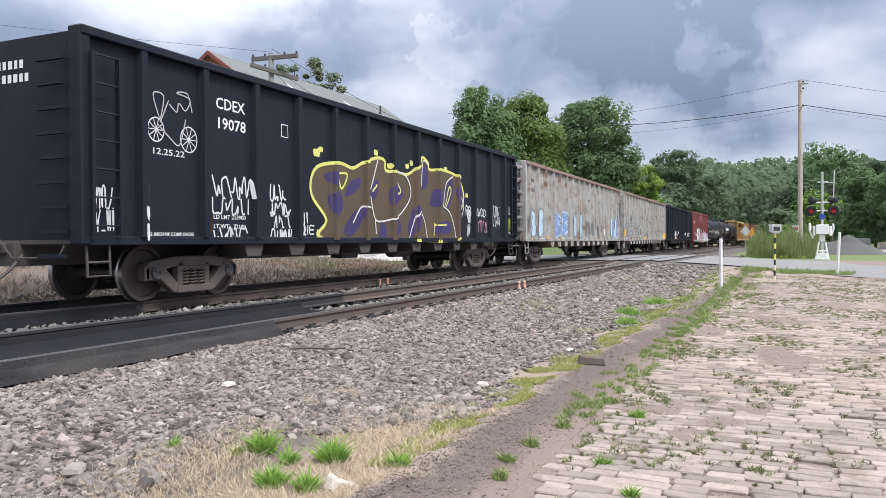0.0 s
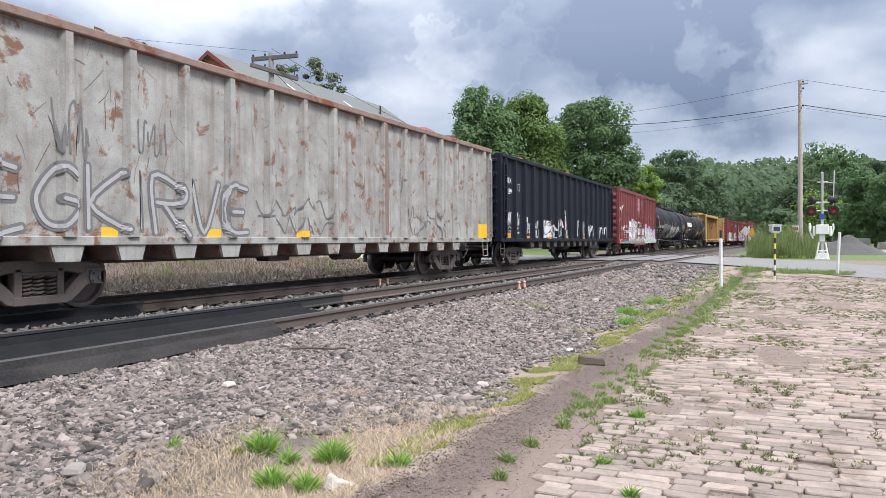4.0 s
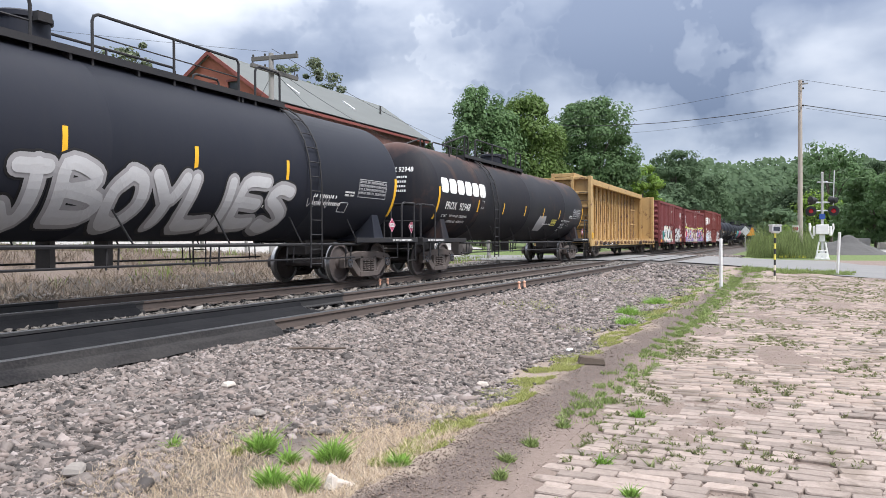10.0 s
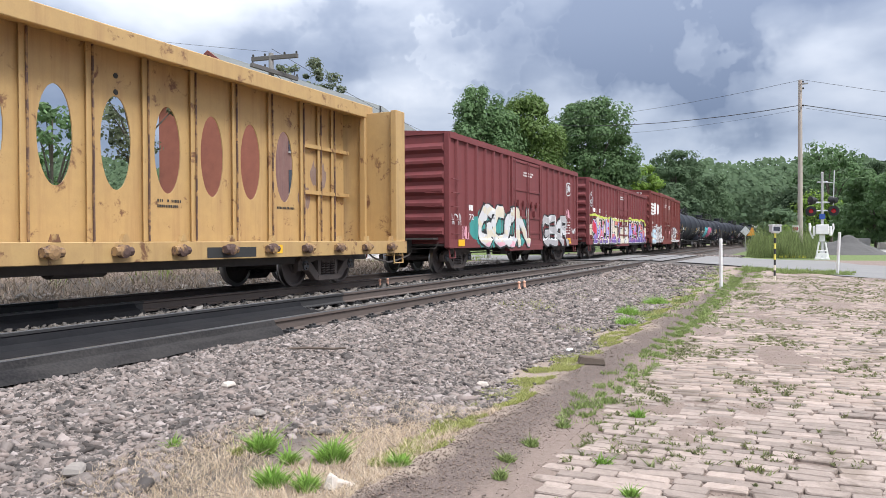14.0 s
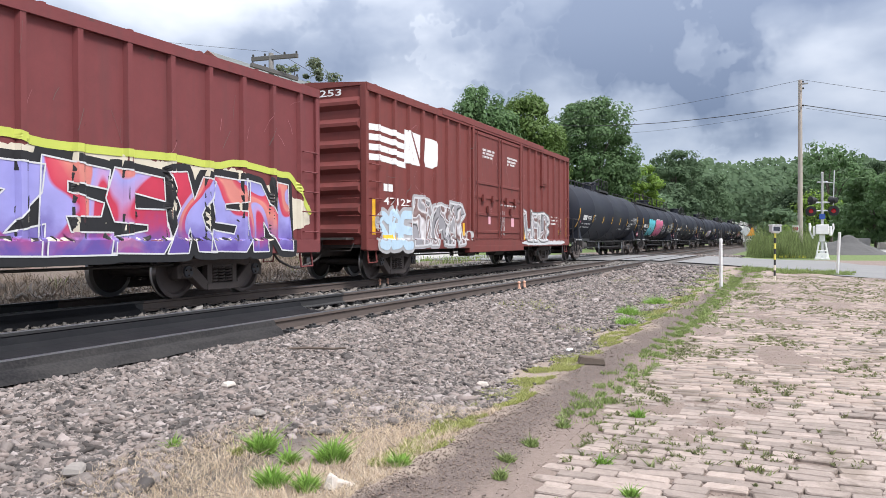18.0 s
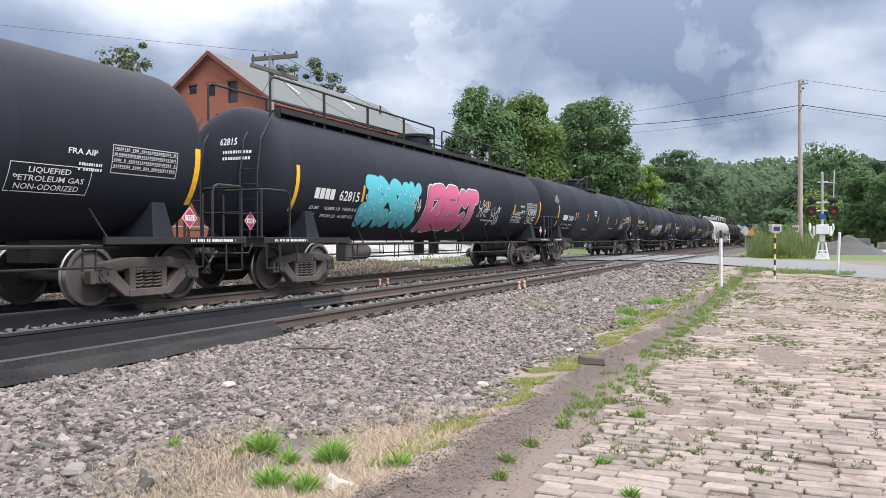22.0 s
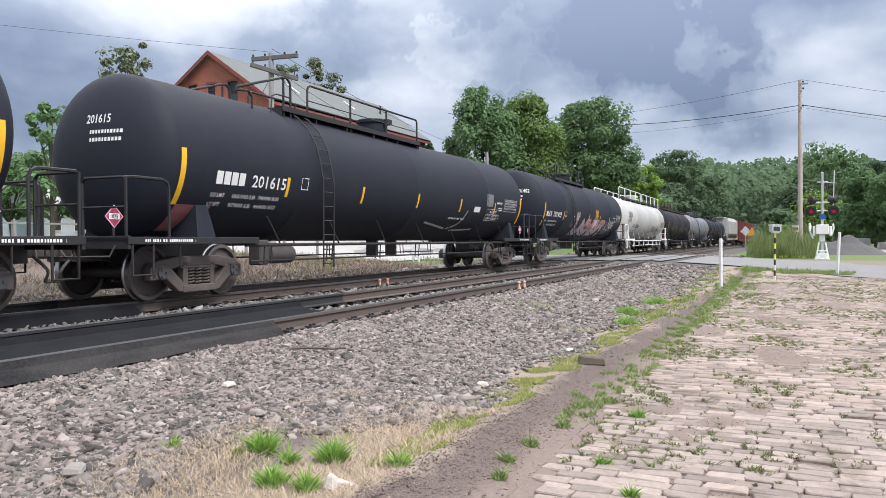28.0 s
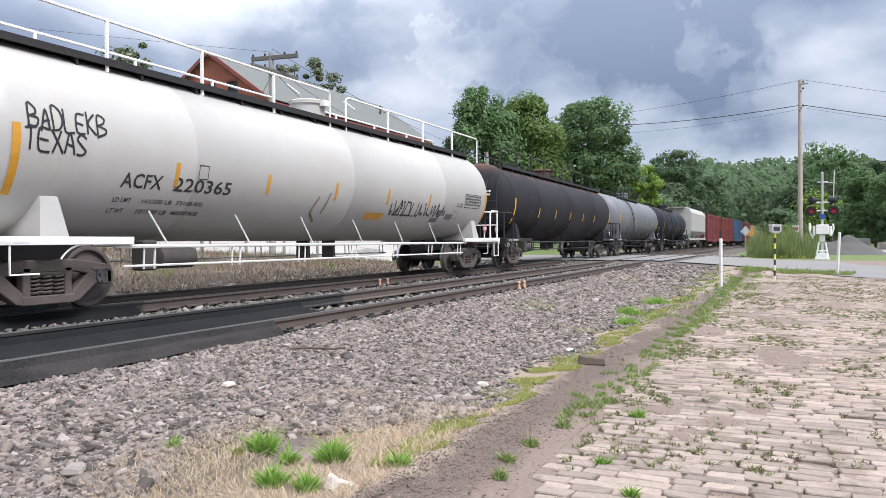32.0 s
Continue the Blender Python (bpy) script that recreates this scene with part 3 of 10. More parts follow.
def curve_through(pts, k=4):
    """A smooth line through points."""
    res = []
    n = len(pts)
    for i in range(n - 1):
        p0, p1, p2, p3 = pts[max(i - 1, 0)], pts[i], pts[i + 1], pts[min(i + 2, n - 1)]
        for j in range(k):
            t = j / k
            res.append(tuple(0.5 * (2 * p1[c] + (p2[c] - p0[c]) * t + (2 * p0[c] - 5 * p1[c] + 4 * p2[c] - p3[c]) * t * t + (3 * p1[c] - p0[c] - 3 * p2[c] + p3[c]) * t ** 3) for c in (0, 1)))
    res.append(pts[-1])
    return res


# strokes of hand-drawn capitals in a unit box
HAND = {k: [[tuple(float(c) for c in p.split(",")) for p in s.split()] for s in v.split("|")] for k, v in {
    "A": "0,0 .5,1 1,0|.2,.4 .8,.4", "B": "0,0 0,1 .8,.85 .7,.6 0,.52|.1,.52 1,.4 .85,.08 0,0", "C": ".95,.85 .5,1 .05,.6 .1,.2 .5,0 .95,.15", "D": "0,0 0,1 .7,.9 1,.5 .7,.08 0,0",
    "E": ".95,1 .05,.95 0,.05 .95,0|.05,.5 .8,.5", "F": ".95,1 0,.97 0,0|0,.5 .7,.5", "G": ".95,.85 .5,1 .05,.6 .1,.15 .6,0 .95,.3 .95,.45 .6,.45", "H": "0,0 .05,1|1,0 .95,1|0,.5 1,.52",
    "I": ".5,0 .5,1", "J": ".2,1 .9,1|.6,1 .6,.15 .3,0 .05,.25", "K": "0,0 0,1|.95,1 .08,.48 1,0", "L": "0,1 0,.05 .95,0", "M": "0,0 .1,1 .5,.35 .9,1 1,0", "N": "0,0 .05,1 .95,0 1,1",
    "O": ".5,1 .05,.6 .15,.1 .6,0 .98,.4 .85,.9 .5,1", "P": "0,0 0,1 .8,.9 .85,.6 0,.48", "R": "0,0 0,1 .85,.88 .8,.6 .05,.5|.35,.5 1,0", "S": ".95,.9 .4,1 .05,.75 .5,.52 .95,.28 .6,0 .02,.12",
    "T": "0,.98 1,1|.5,1 .5,0", "U": "0,1 .05,.2 .5,0 .95,.2 1,1", "V": "0,1 .5,0 1,1", "W": "0,1 .25,0 .5,.7 .75,0 1,1", "X": "0,0 1,1|0,1 1,0", "Y": "0,1 .5,.5 1,1|.5,.5 .45,0", "Z": "0,1 1,.98 0,0 1,.02"}.items()}


def graffiti(side, parent, word, u0, u1, z0, z1, layers, seed=0, wobble=0.06, name="graffiti", label="", fit_top=0.0):
    """Painted letters: layers of (stroke width, material) from the back to the front."""
    rng = random.Random(seed)
    n = len(word)
    part_of = [0.5 if c == 'I' else 1.0 for c in word]
    cell_w = [(u1 - u0) * p / sum(part_of) for p in part_of]
    cell_u = [u0 + sum(cell_w[:i]) for i in range(n)]
    lines = []
    for i, ch in enumerate(word):
        tilt = rng.uniform(-0.12, 0.12)
        dz = rng.uniform(-0.05, 0.05)
        for s in HAND.get(ch, HAND["O"]):
            pts = [(cell_u[i] + cell_w[i] * (0.12 + 0.76 * (x + tilt * (y - 0.5) + rng.uniform(-wobble, wobble))), z0 + (z1 - z0) * (0.08 + 0.84 * (y + dz + rng.uniform(-wobble, wobble)))) for x, y in s]
            lines.append(curve_through(pts, 4) if len(pts) > 2 else pts)
    for k, (width, key) in enumerate(layers):
        sh = Shape()
        for j, ln in enumerate(lines):
            side.ribbon(sh, ln, width, 0.006 + 0.0075 * k + 0.0002 * (j % 4))
        put(name, sh.mesh(name, M[key]), parent, None, label if k == 0 else "")


def scrawl(side, parent, u0, u1, z0, z1, key, width=0.035, loops=9, seed=0, name="graffiti_tag", label="", layers=None):
    """An unreadable tag of looping strokes."""
    rng = random.Random(seed)
    width = min(width, (u1 - u0) * 0.075)
    lines = []
    u = u0
    nrow = max(1, loops // 6)
    for r in range(nrow):
        zt, zb = z1 - (z1 - z0) * r / nrow, z1 - (z1 - z0) * (r + 0.9) / nrow
        m = max(3, loops // nrow)
        pts = []
        for i in range(m * 3):
            f = (i + rng.uniform(-0.9, 0.9)) / (m * 3 - 1)
            pts.append((u0 + (u1 - u0) * min(1, max(0, f)), rng.choice((zb, zt, zb + (zt - zb) * rng.random()))))
            if rng.random() < 0.22 and len(pts) > 3:
                lines.append(curve_through(pts, 4))
                pts = []
        if len(pts) > 1:
            lines.append(curve_through(pts, 4))
    for k, (w, kk) in enumerate(layers or [(width, key)]):
        sh = Shape()
        for j, ln in enumerate(lines):
            side.ribbon(sh, ln, w, 0.006 + 0.0075 * k + 0.0002 * (j % 6))
        put(name, sh.mesh(name, M[kk]), parent, None, label if k == 0 else "")


def blob(side, parent, u0, u1, z0, z1, key, seed=0, name="graffiti_fill", proud=0.003, n=28, rough=0.1, label=""):
    """A sprayed background field with an uneven outline."""
    rng = random.Random(seed)
    cols = max(6, n) if not side.posts else max(n, math.ceil((u1 - u0) / 0.045))
    top, bot = [], []
    for i in range(cols + 1):
        f = i / cols
        e = min(1.0, 6 * min(f, 1 - f) + 0.25)
        mid, half = (z0 + z1) / 2, (z1 - z0) / 2 * e
        top.append((u0 + (u1 - u0) * f, mid + half * (1 - rng.uniform(0, rough * 2))))
        bot.append((u0 + (u1 - u0) * f, mid - half * (1 - rng.uniform(0, rough))))
    sh = Shape()
    rows = 8 if side.radius is not None else math.ceil((z1 - z0) / 0.04) if side.low else 1
    verts, faces = [], []
    for (ut, zt), (_, zb) in zip(top, bot):
        verts += [side.at(ut, zb + (zt - zb) * r / rows, proud) for r in range(rows + 1)]
    for i in range(cols):
        for r in range(rows):
            a = i * (rows + 1) + r
            faces.append((a, a + rows + 1, a + rows + 2, a + 1))
    sh.add(verts, faces)
    put(name, sh.mesh(name, M[key]), parent, None, label)


def mural(side, parent, word, u0, u1, z0, z1, width, keys, foot, seed=0, edge="ink_black", rim="ink_white", split=0.38, label="", proud=0.012):
    """Angular overlapping letters: dark edge, pale rim, and a fill whose colour changes in patches above a darker foot."""
    rng = random.Random(seed)
    n = len(word)
    cell = (u1 - u0) / n
    lines = []
    for i, ch in enumerate(word):
        tilt = rng.uniform(-0.22, 0.22)
        for s in HAND.get(ch, HAND["O"]):
            lines.append([(u0 + cell * (i + 0.02 + 0.96 * (x + tilt * (y - 0.5) + rng.uniform(-0.07, 0.07))), z0 + width * 0.4 + (z1 - z0 - width * 0.8) * (y + rng.uniform(-0.06, 0.06))) for x, y in s])
    mats = [M[foot]] + [M[k] for k in keys]
    for k, (grow, mm) in enumerate(((0.19, [M[edge]]), (0.05, [M[rim]]), (0.0, mats))):
        sh = Shape()
        for j, ln in enumerate(lines):
            side.ribbon(sh, ln, width + grow, proud + 0.008 * k + 0.0002 * (j % 5))
        sh.v = [(a, b, min(max(c, z0 - grow * 0.3), z1 + grow * 0.3)) for a, b, c in sh.v]
        if k == 2:
            ms = []
            for f in sh.f:
                x = sum(sh.v[i][0] for i in f) / len(f)
                z = sum(sh.v[i][2] for i in f) / len(f)
                low = z < z0 + (z1 - z0) * (split + 0.35 * noise.noise((x * 0.9, z, seed)))
                ms.append(0 if low else 1 + int(len(keys) * min(0.99, max(0.0, 0.5 + 0.85 * noise.noise((x * 1.1, z * 1.6, seed + 5.0))))))
            sh.m = ms
        put("mural_letter", sh.mesh("mural_letter", mm), parent, None, label if k == 0 else "")


def round_loop(text, k=4):
    """A smooth closed outline through points written as "u,z u,z ..."."""
    pts = [tuple(float(c) for c in q.split(",")) for q in text.split()]
    n = len(pts)
    wide = curve_through([pts[-1]] + pts + pts[:2], k)
    return wide[k:k + n * k]


def fill(side, parent, loops, key, proud, name="mural_fill", label=""):
    """Paint inside closed outlines (u, z), column by column, so that it follows posts and ribs."""
    du = 0.04 if side.posts else 0.07
    us = [q[0] for lp in loops for q in lp]
    n = max(2, math.ceil((max(us) - min(us)) / du))

    def cross(u):
        zs = []
        for lp in loops:
            for (a, za), (b, zb) in zip(lp, lp[1:] + lp[:1]):
                if (a <= u) != (b <= u):
                    zs.append(za + (zb - za) * (u - a) / (b - a))
        return sorted(zs)
    sh = Shape()
    lo, w = min(us), (max(us) - min(us)) / n
    for i in range(n):
        a, b = lo + w * i, lo + w * (i + 1)
        za, zb = cross(a + 1e-5), cross(b - 1e-5)
        if len(za) != len(zb):
            za = zb = cross((a + b) / 2)
        for k in range(0, len(za) - 1, 2):
            rows = max(1, math.ceil((za[k + 1] - za[k]) / (0.12 if side.radius is not None else 0.04))) if side.radius is not None or (side.low and min(za[k], zb[k]) < side.low[0]) else 1
            verts, faces = [], []
            for r in range(rows + 1):
                f = r / rows
                verts += [side.at(a, za[k] + (za[k + 1] - za[k]) * f, proud), side.at(b, zb[k] + (zb[k + 1] - zb[k]) * f, proud)]
                if r:
                    faces.append((2 * r - 2, 2 * r - 1, 2 * r + 1, 2 * r))
            sh.add(verts, faces)
    part(name, sh, M[key], parent, label)


# angular mural letters in a unit box
BLOCK = {k: [tuple(float(c) for c in q.split(",")) for q in v.split()] for k, v in {
    "A": "0,0 .10,.92 .55,1 .92,.9 1,0 .68,.03 .64,.34 .36,.34 .34,0", "B": "0,0 0,.5 .02,1 .45,1 .84,.95 1,.76 .86,.54 1,.3 .84,.04 .42,0", "C": "1,.2 .8,0 .15,.03 0,.5 .2,1 .95,.96 .98,.7 .45,.7 .38,.34 1,.4",
    "D": "0,.70 .28,1 .78,.88 1,.52 .82,.18 .5,0 0,.02 .34,.34 .12,.48", "E": "0,0 .05,1 1,.98 .96,.74 .40,.74 .40,.62 .86,.60 .84,.40 .38,.40 .38,.26 1,.26 .98,0",
    "H": "0,0 .05,1 .38,.97 .38,.64 .62,.64 .64,1 1,.95 .94,0 .62,.02 .60,.34 .40,.34 .38,0", "L": "0,1 .42,.97 .42,.36 .98,.40 1,0 .05,.02", "N": "0,0 0,1 .36,.98 .66,.5 .66,1 1,1 .98,0 .66,.02 .36,.46 .34,0",
    "O": ".2,0 0,.3 .03,.8 .3,1 .8,.97 1,.65 .95,.18 .7,.0", "R": "0,0 .04,1 .82,.97 1,.72 .76,.5 1,.04 .62,0 .4,.36 .34,0", "S": "0,.02 .06,.28 .62,.28 .64,.40 .1,.46 0,.72 .16,1 1,.97 .96,.72 .42,.72 .42,.62 .95,.54 1,.22 .84,0",
    "T": "0,.70 .04,1 1,.98 .96,.70 .68,.70 .72,0 .34,.02 .36,.72", "U": "0,1 .34,.97 .36,.34 .64,.34 .66,1 1,.98 .96,.2 .76,0 .2,.02", "X": "0,0 .32,.52 .05,1 .42,.98 .55,.72 .7,1 1,.96 .72,.5 1,0 .62,.02 .52,.28 .38,0", "Z": "0,.02 .04,.26 .5,.72 .06,.72 .1,1 1,.97 .95,.7 .52,.28 1,.3 .96,0"}.items()}


def block_mural(side, parent, cells, z0, z1, key, seed, edge="ink_black", rim="ink_white", edge_w=0.20, rim_w=0.04, label="", smooth=False):
    """Angular letters: (letter, u0, u1) each, with a dark edge, a painted body and a thin pale rim."""
    rng = random.Random(seed)
    dark, pale, bodies = Shape(), Shape(), []
    for ch, u0, u1 in cells:
        lean, lift = rng.uniform(-0.14, 0.14), rng.uniform(-0.05, 0.05)
        lp = [(u0 + (u1 - u0) * (x + lean * (y - 0.5) + rng.uniform(-0.035, 0.035)), z0 + (z1 - z0) * min(1.1, max(0.0, y + (lift + rng.uniform(-0.04, 0.06)) * (y > 0.1)))) for x, y in BLOCK[ch]]
        if smooth:
            lp = curve_through([lp[-1]] + lp + lp[:2], 4)[4:4 + 4 * len(lp)]
        side.ribbon(dark, lp + lp[:1], edge_w, 0.008)
        side.ribbon(pale, lp + lp[:1], rim_w, 0.020)
        bodies.append(lp)
    part("mural_edge", dark, M[edge], parent)
    for lp in bodies:
        fill(side, parent, [lp], key, 0.014, "mural_letter", label)
    part("mural_rim", pale, M[rim], parent)


def scratches(side, parent, u0, u1, z0, z1, keys, n, seed=0):
    """Thin scrapes and rust runs on a worn side."""
    rng = random.Random(seed)
    for k, key in enumerate(keys):
        s = Shape()
        for i in range(n):
            u, z, ln = rng.uniform(u0, u1), rng.uniform(z0, z1), rng.uniform(0.08, 0.5)
            a = rng.gauss(0, 0.5)
            side.ribbon(s, [(u, z), (u + 0.5 * ln * math.sin(a) + rng.uniform(-0.03, 0.03), z - 0.5 * ln * math.cos(a)), (u + ln * math.sin(a), z - ln * math.cos(a))], rng.uniform(0.004, 0.012), 0.0045 + 0.001 * k)
        tagged(part("scrape", s, M[key], parent), "dark scrapes and rust runs", kind="stuff")


# ---- rolling stock ----
RW = 0.457
STOCK = {}
WAGONS = []
WHEELSETS = {-1: [], 1: []}


def stock(name, build):
    if name not in STOCK:
        STOCK[name] = build()
    return STOCK[name]


def wheelset_mesh():
    half = [(-1.13, 0.02, 2), (-1.13, 0.10, 2), (-1.02, 0.115, 0), (-1.0, 0.085, 0), (-0.88, 0.09, 0), (-0.87, 0.15, 0), (-0.80, 0.17, 0), (-0.775, 0.37, 0), (-0.835, 0.395, 0), (-0.836, 0.442, 0), (-0.828, 0.457, 1),
            (-0.74, 0.461, 1), (-0.727, 0.483, 1), (-0.70, 0.477, 1), (-0.695, 0.40, 0), (-0.74, 0.37, 0), (-0.74, 0.17, 0), (-0.70, 0.13, 0), (-0.68, 0.085, 0)]
    full = half + [(-y, r, m) for (y, r, _), m in zip(reversed(half), [h[2] for h in reversed(half[:-1])] + [2])]
    s = Shape()
    n = 36
    s.lathe([(y, r) for y, r, _ in full], "y", n=n)
    for i, (_, _, m) in enumerate(full[:-1]):
        s.m[i * n:(i + 1) * n] = [m] * n
    for e in (-1, 1):
        for k in range(3):
            a = 2 * math.pi * k / 3
            s.tube([(0.06 * math.sin(a), e * 1.12, 0.06 * math.cos(a)), (0.06 * math.sin(a), e * 1.155, 0.06 * math.cos(a))], 0.022, 6, 0)
    return s.mesh("wheelset", [M["wheel_steel"], M["bright_steel"], M["cap_blue"]], smooth=True)


def side_frame_mesh():
    s = Shape()
    y0, y1 = -0.07, 0.07
    chord = [(-1.12, 0.34), (-1.02, 0.34), (-1.00, 0.50), (-0.72, 0.50), (-0.45, 0.555), (0.45, 0.555), (0.72, 0.50), (1.00, 0.50), (1.02, 0.34), (1.12, 0.34), (1.13, 0.54), (0.98, 0.65), (0.45, 0.725), (-0.45, 0.725), (-0.98, 0.65), (-1.13, 0.54)]
    s.prism_y(chord, y0, y1)
    for e in (-1, 1):
        leg = [(e * 0.88, 0.43), (e * 0.77, 0.565), (e * 0.70, 0.55), (e * 0.39, 0.27), (e * 0.36, 0.11), (e * 0.50, 0.13)]
        s.prism_y(leg if e > 0 else leg[::-1], y0 - 0.012, y1 + 0.012)
        s.box(e * 0.33 - 0.06, e * 0.33 + 0.06, y0, y1, 0.15, 0.62)
        s.box(e * 0.889 - 0.15, e * 0.889 + 0.15, y0 - 0.02, y1 + 0.02, 0.545, 0.60)
        s.box(e * 1.05 - 0.04, e * 1.05 + 0.04, y0, y1, 0.36, 0.55)
        s.box(e * 0.735 - 0.035, e * 0.735 + 0.035, y0, y1, 0.37, 0.55)
    s.box(-0.42, 0.42, y0 - 0.03, y1 + 0.03, 0.11, 0.235)
    s.box(-0.27, 0.27, y0, y1, 0.505, 0.56)
    return s.mesh("side_frame", M["truck_steel"], bevel=0.012)


def adapter_mesh():
    s = Shape()
    s.prism_y([(-0.13, 0.34), (0.13, 0.34), (0.15, 0.42), (0.15, 0.53), (-0.15, 0.53), (-0.15, 0.42)], -0.075, 0.085)
    return s.mesh("bearing_adapter", M["truck_steel"], bevel=0.02)


def spring_mesh():
    s = Shape()
    for cx in (0.0,):
        pts = [(cx + 0.075 * math.cos(a), 0.075 * math.sin(a), 0.24 + 0.27 * a / (10 * math.pi)) for a in [i * math.pi / 5 for i in range(51)]]
        s.tube(pts, 0.017, 5)
    return s.mesh("coil_spring", M["truck_steel"], smooth=True)


def bolster_mesh():
    s = Shape()
    s.hull([(-0.2, -1.02, 0.52), (0.2, -1.02, 0.52), (0.2, -1.02, 0.66), (-0.2, -1.02, 0.66)], [(-0.2, 0, 0.42), (0.2, 0, 0.42), (0.2, 0, 0.74), (-0.2, 0, 0.74)])
    s.hull([(-0.2, 0, 0.42), (0.2, 0, 0.42), (0.2, 0, 0.74), (-0.2, 0, 0.74)], [(-0.2, 1.02, 0.52), (0.2, 1.02, 0.52), (0.2, 1.02, 0.66), (-0.2, 1.02, 0.66)])
    s.box(-0.55, -0.45, -0.9, 0.9, 0.33, 0.45)
    s.box(0.45, 0.55, -0.9, 0.9, 0.33, 0.45)
    for e in (-1, 1):
        for w in (-0.7, 0.7):
            s.box(e * 0.38 - 0.05, e * 0.38 + 0.05, w - 0.07, w + 0.07, 0.25, 0.62)
    s.lathe([(0.70, 0.20), (0.84, 0.20)], "z", n=16)
    return s.mesh("truck", M["frame_steel"], bevel=0.01)


def truck(wagon, x):
    t = put("truck", stock("truck", bolster_mesh), wagon, pose(x, 0, 0), "rusty steel two-axle truck")
    for e in (-1, 1):
        put("side_frame", stock("side_frame", side_frame_mesh), t, pose(0, e * 1.02, 0))
        for k in (-0.19, 0.0, 0.19):
            put("coil_spring", stock("coil_spring", spring_mesh), t, pose(k, e * 1.03, 0))
        for k in (-1, 1):
            put("bearing_adapter", stock("adapter", adapter_mesh), t, pose(k * 0.889, e * 1.02, 0))
    for k in (-1, 1):
        WHEELSETS[k].append(put("wheelset", stock("wheelset", wheelset_mesh), t, pose(k * 0.889, 0, RW)))
    return t


def coupler(wagon, x0, x1, key="frame_steel"):
    e = 1 if x1 > x0 else -1
    s = Shape()
    s.box(min(x0, x1 - e * 0.25), max(x0, x1 - e * 0.25), -0.09, 0.09, 0.80, 0.96)
    s.prism_y([(x1 - 0.3, 0.74), (x1, 0.74), (x1, 1.02), (x1 - 0.3, 1.02)] if e > 0 else [(x1, 0.74), (x1 + 0.3, 0.74), (x1 + 0.3, 1.02), (x1, 1.02)], -0.17, 0.13)
    part("coupler", s, M[key], wagon, bevel=0.02)
    h = Shape()
    h.tube(curve3([(x0, -0.35, 0.78), (x0 + e * 0.25, -0.36, 0.55), (x1 - e * 0.1, -0.3, 0.38), (x1 + e * 0.1, -0.28, 0.40)]), 0.025, 6)
    h.tube([(x0, -1.2, 0.92), (x0 + e * 0.06, -1.15, 0.75), (x0 + e * 0.12, -0.3, 0.74), (x0 + e * 0.2, -0.12, 1.02)], 0.016, 5)
    part("air_hose", h, M["frame_steel"], wagon)


def curve3(pts, k=5):
    a = curve_through([(p[0], p[2]) for p in pts], k)
    b = curve_through([(p[1], p[1]) for p in pts], k)
    return [(u, y[0], z) for (u, z), y in zip(a, b)]


def brake_parts(w, h, z):
    part("air_reservoir", Shape().lathe([(-0.52, 0.05), (-0.47, 0.19), (0.47, 0.19), (0.52, 0.05)], "x", (1.6, -0.8, z), 14), M["frame_steel"], w, smooth=True)
    part("brake_cylinder", Shape().box(-1.6, -0.9, -1.0, -0.65, z - 0.15, z + 0.16), M["frame_steel"], w, bevel=0.03)
    part("brake_pipe", Shape().tube([(-h + 3.2, -0.95, z - 0.04), (h - 3.2, -0.95, z - 0.04)], 0.024, 5), M["frame_steel"], w)


def wagon(name, label, lead, trail, category="freight car"):
    w = thing(name, label, category, group="freight cars of the passing train")
    WAGONS.append((w, (lead + trail) / 2))
    return w


def rungs(shape, x0, x1, y, zs, r=0.014, gap=0.06):
    for z in zs:
        shape.tube([(x0, y, z), (x0, y - gap, z), (x1, y - gap, z), (x1, y, z)], r, 5)


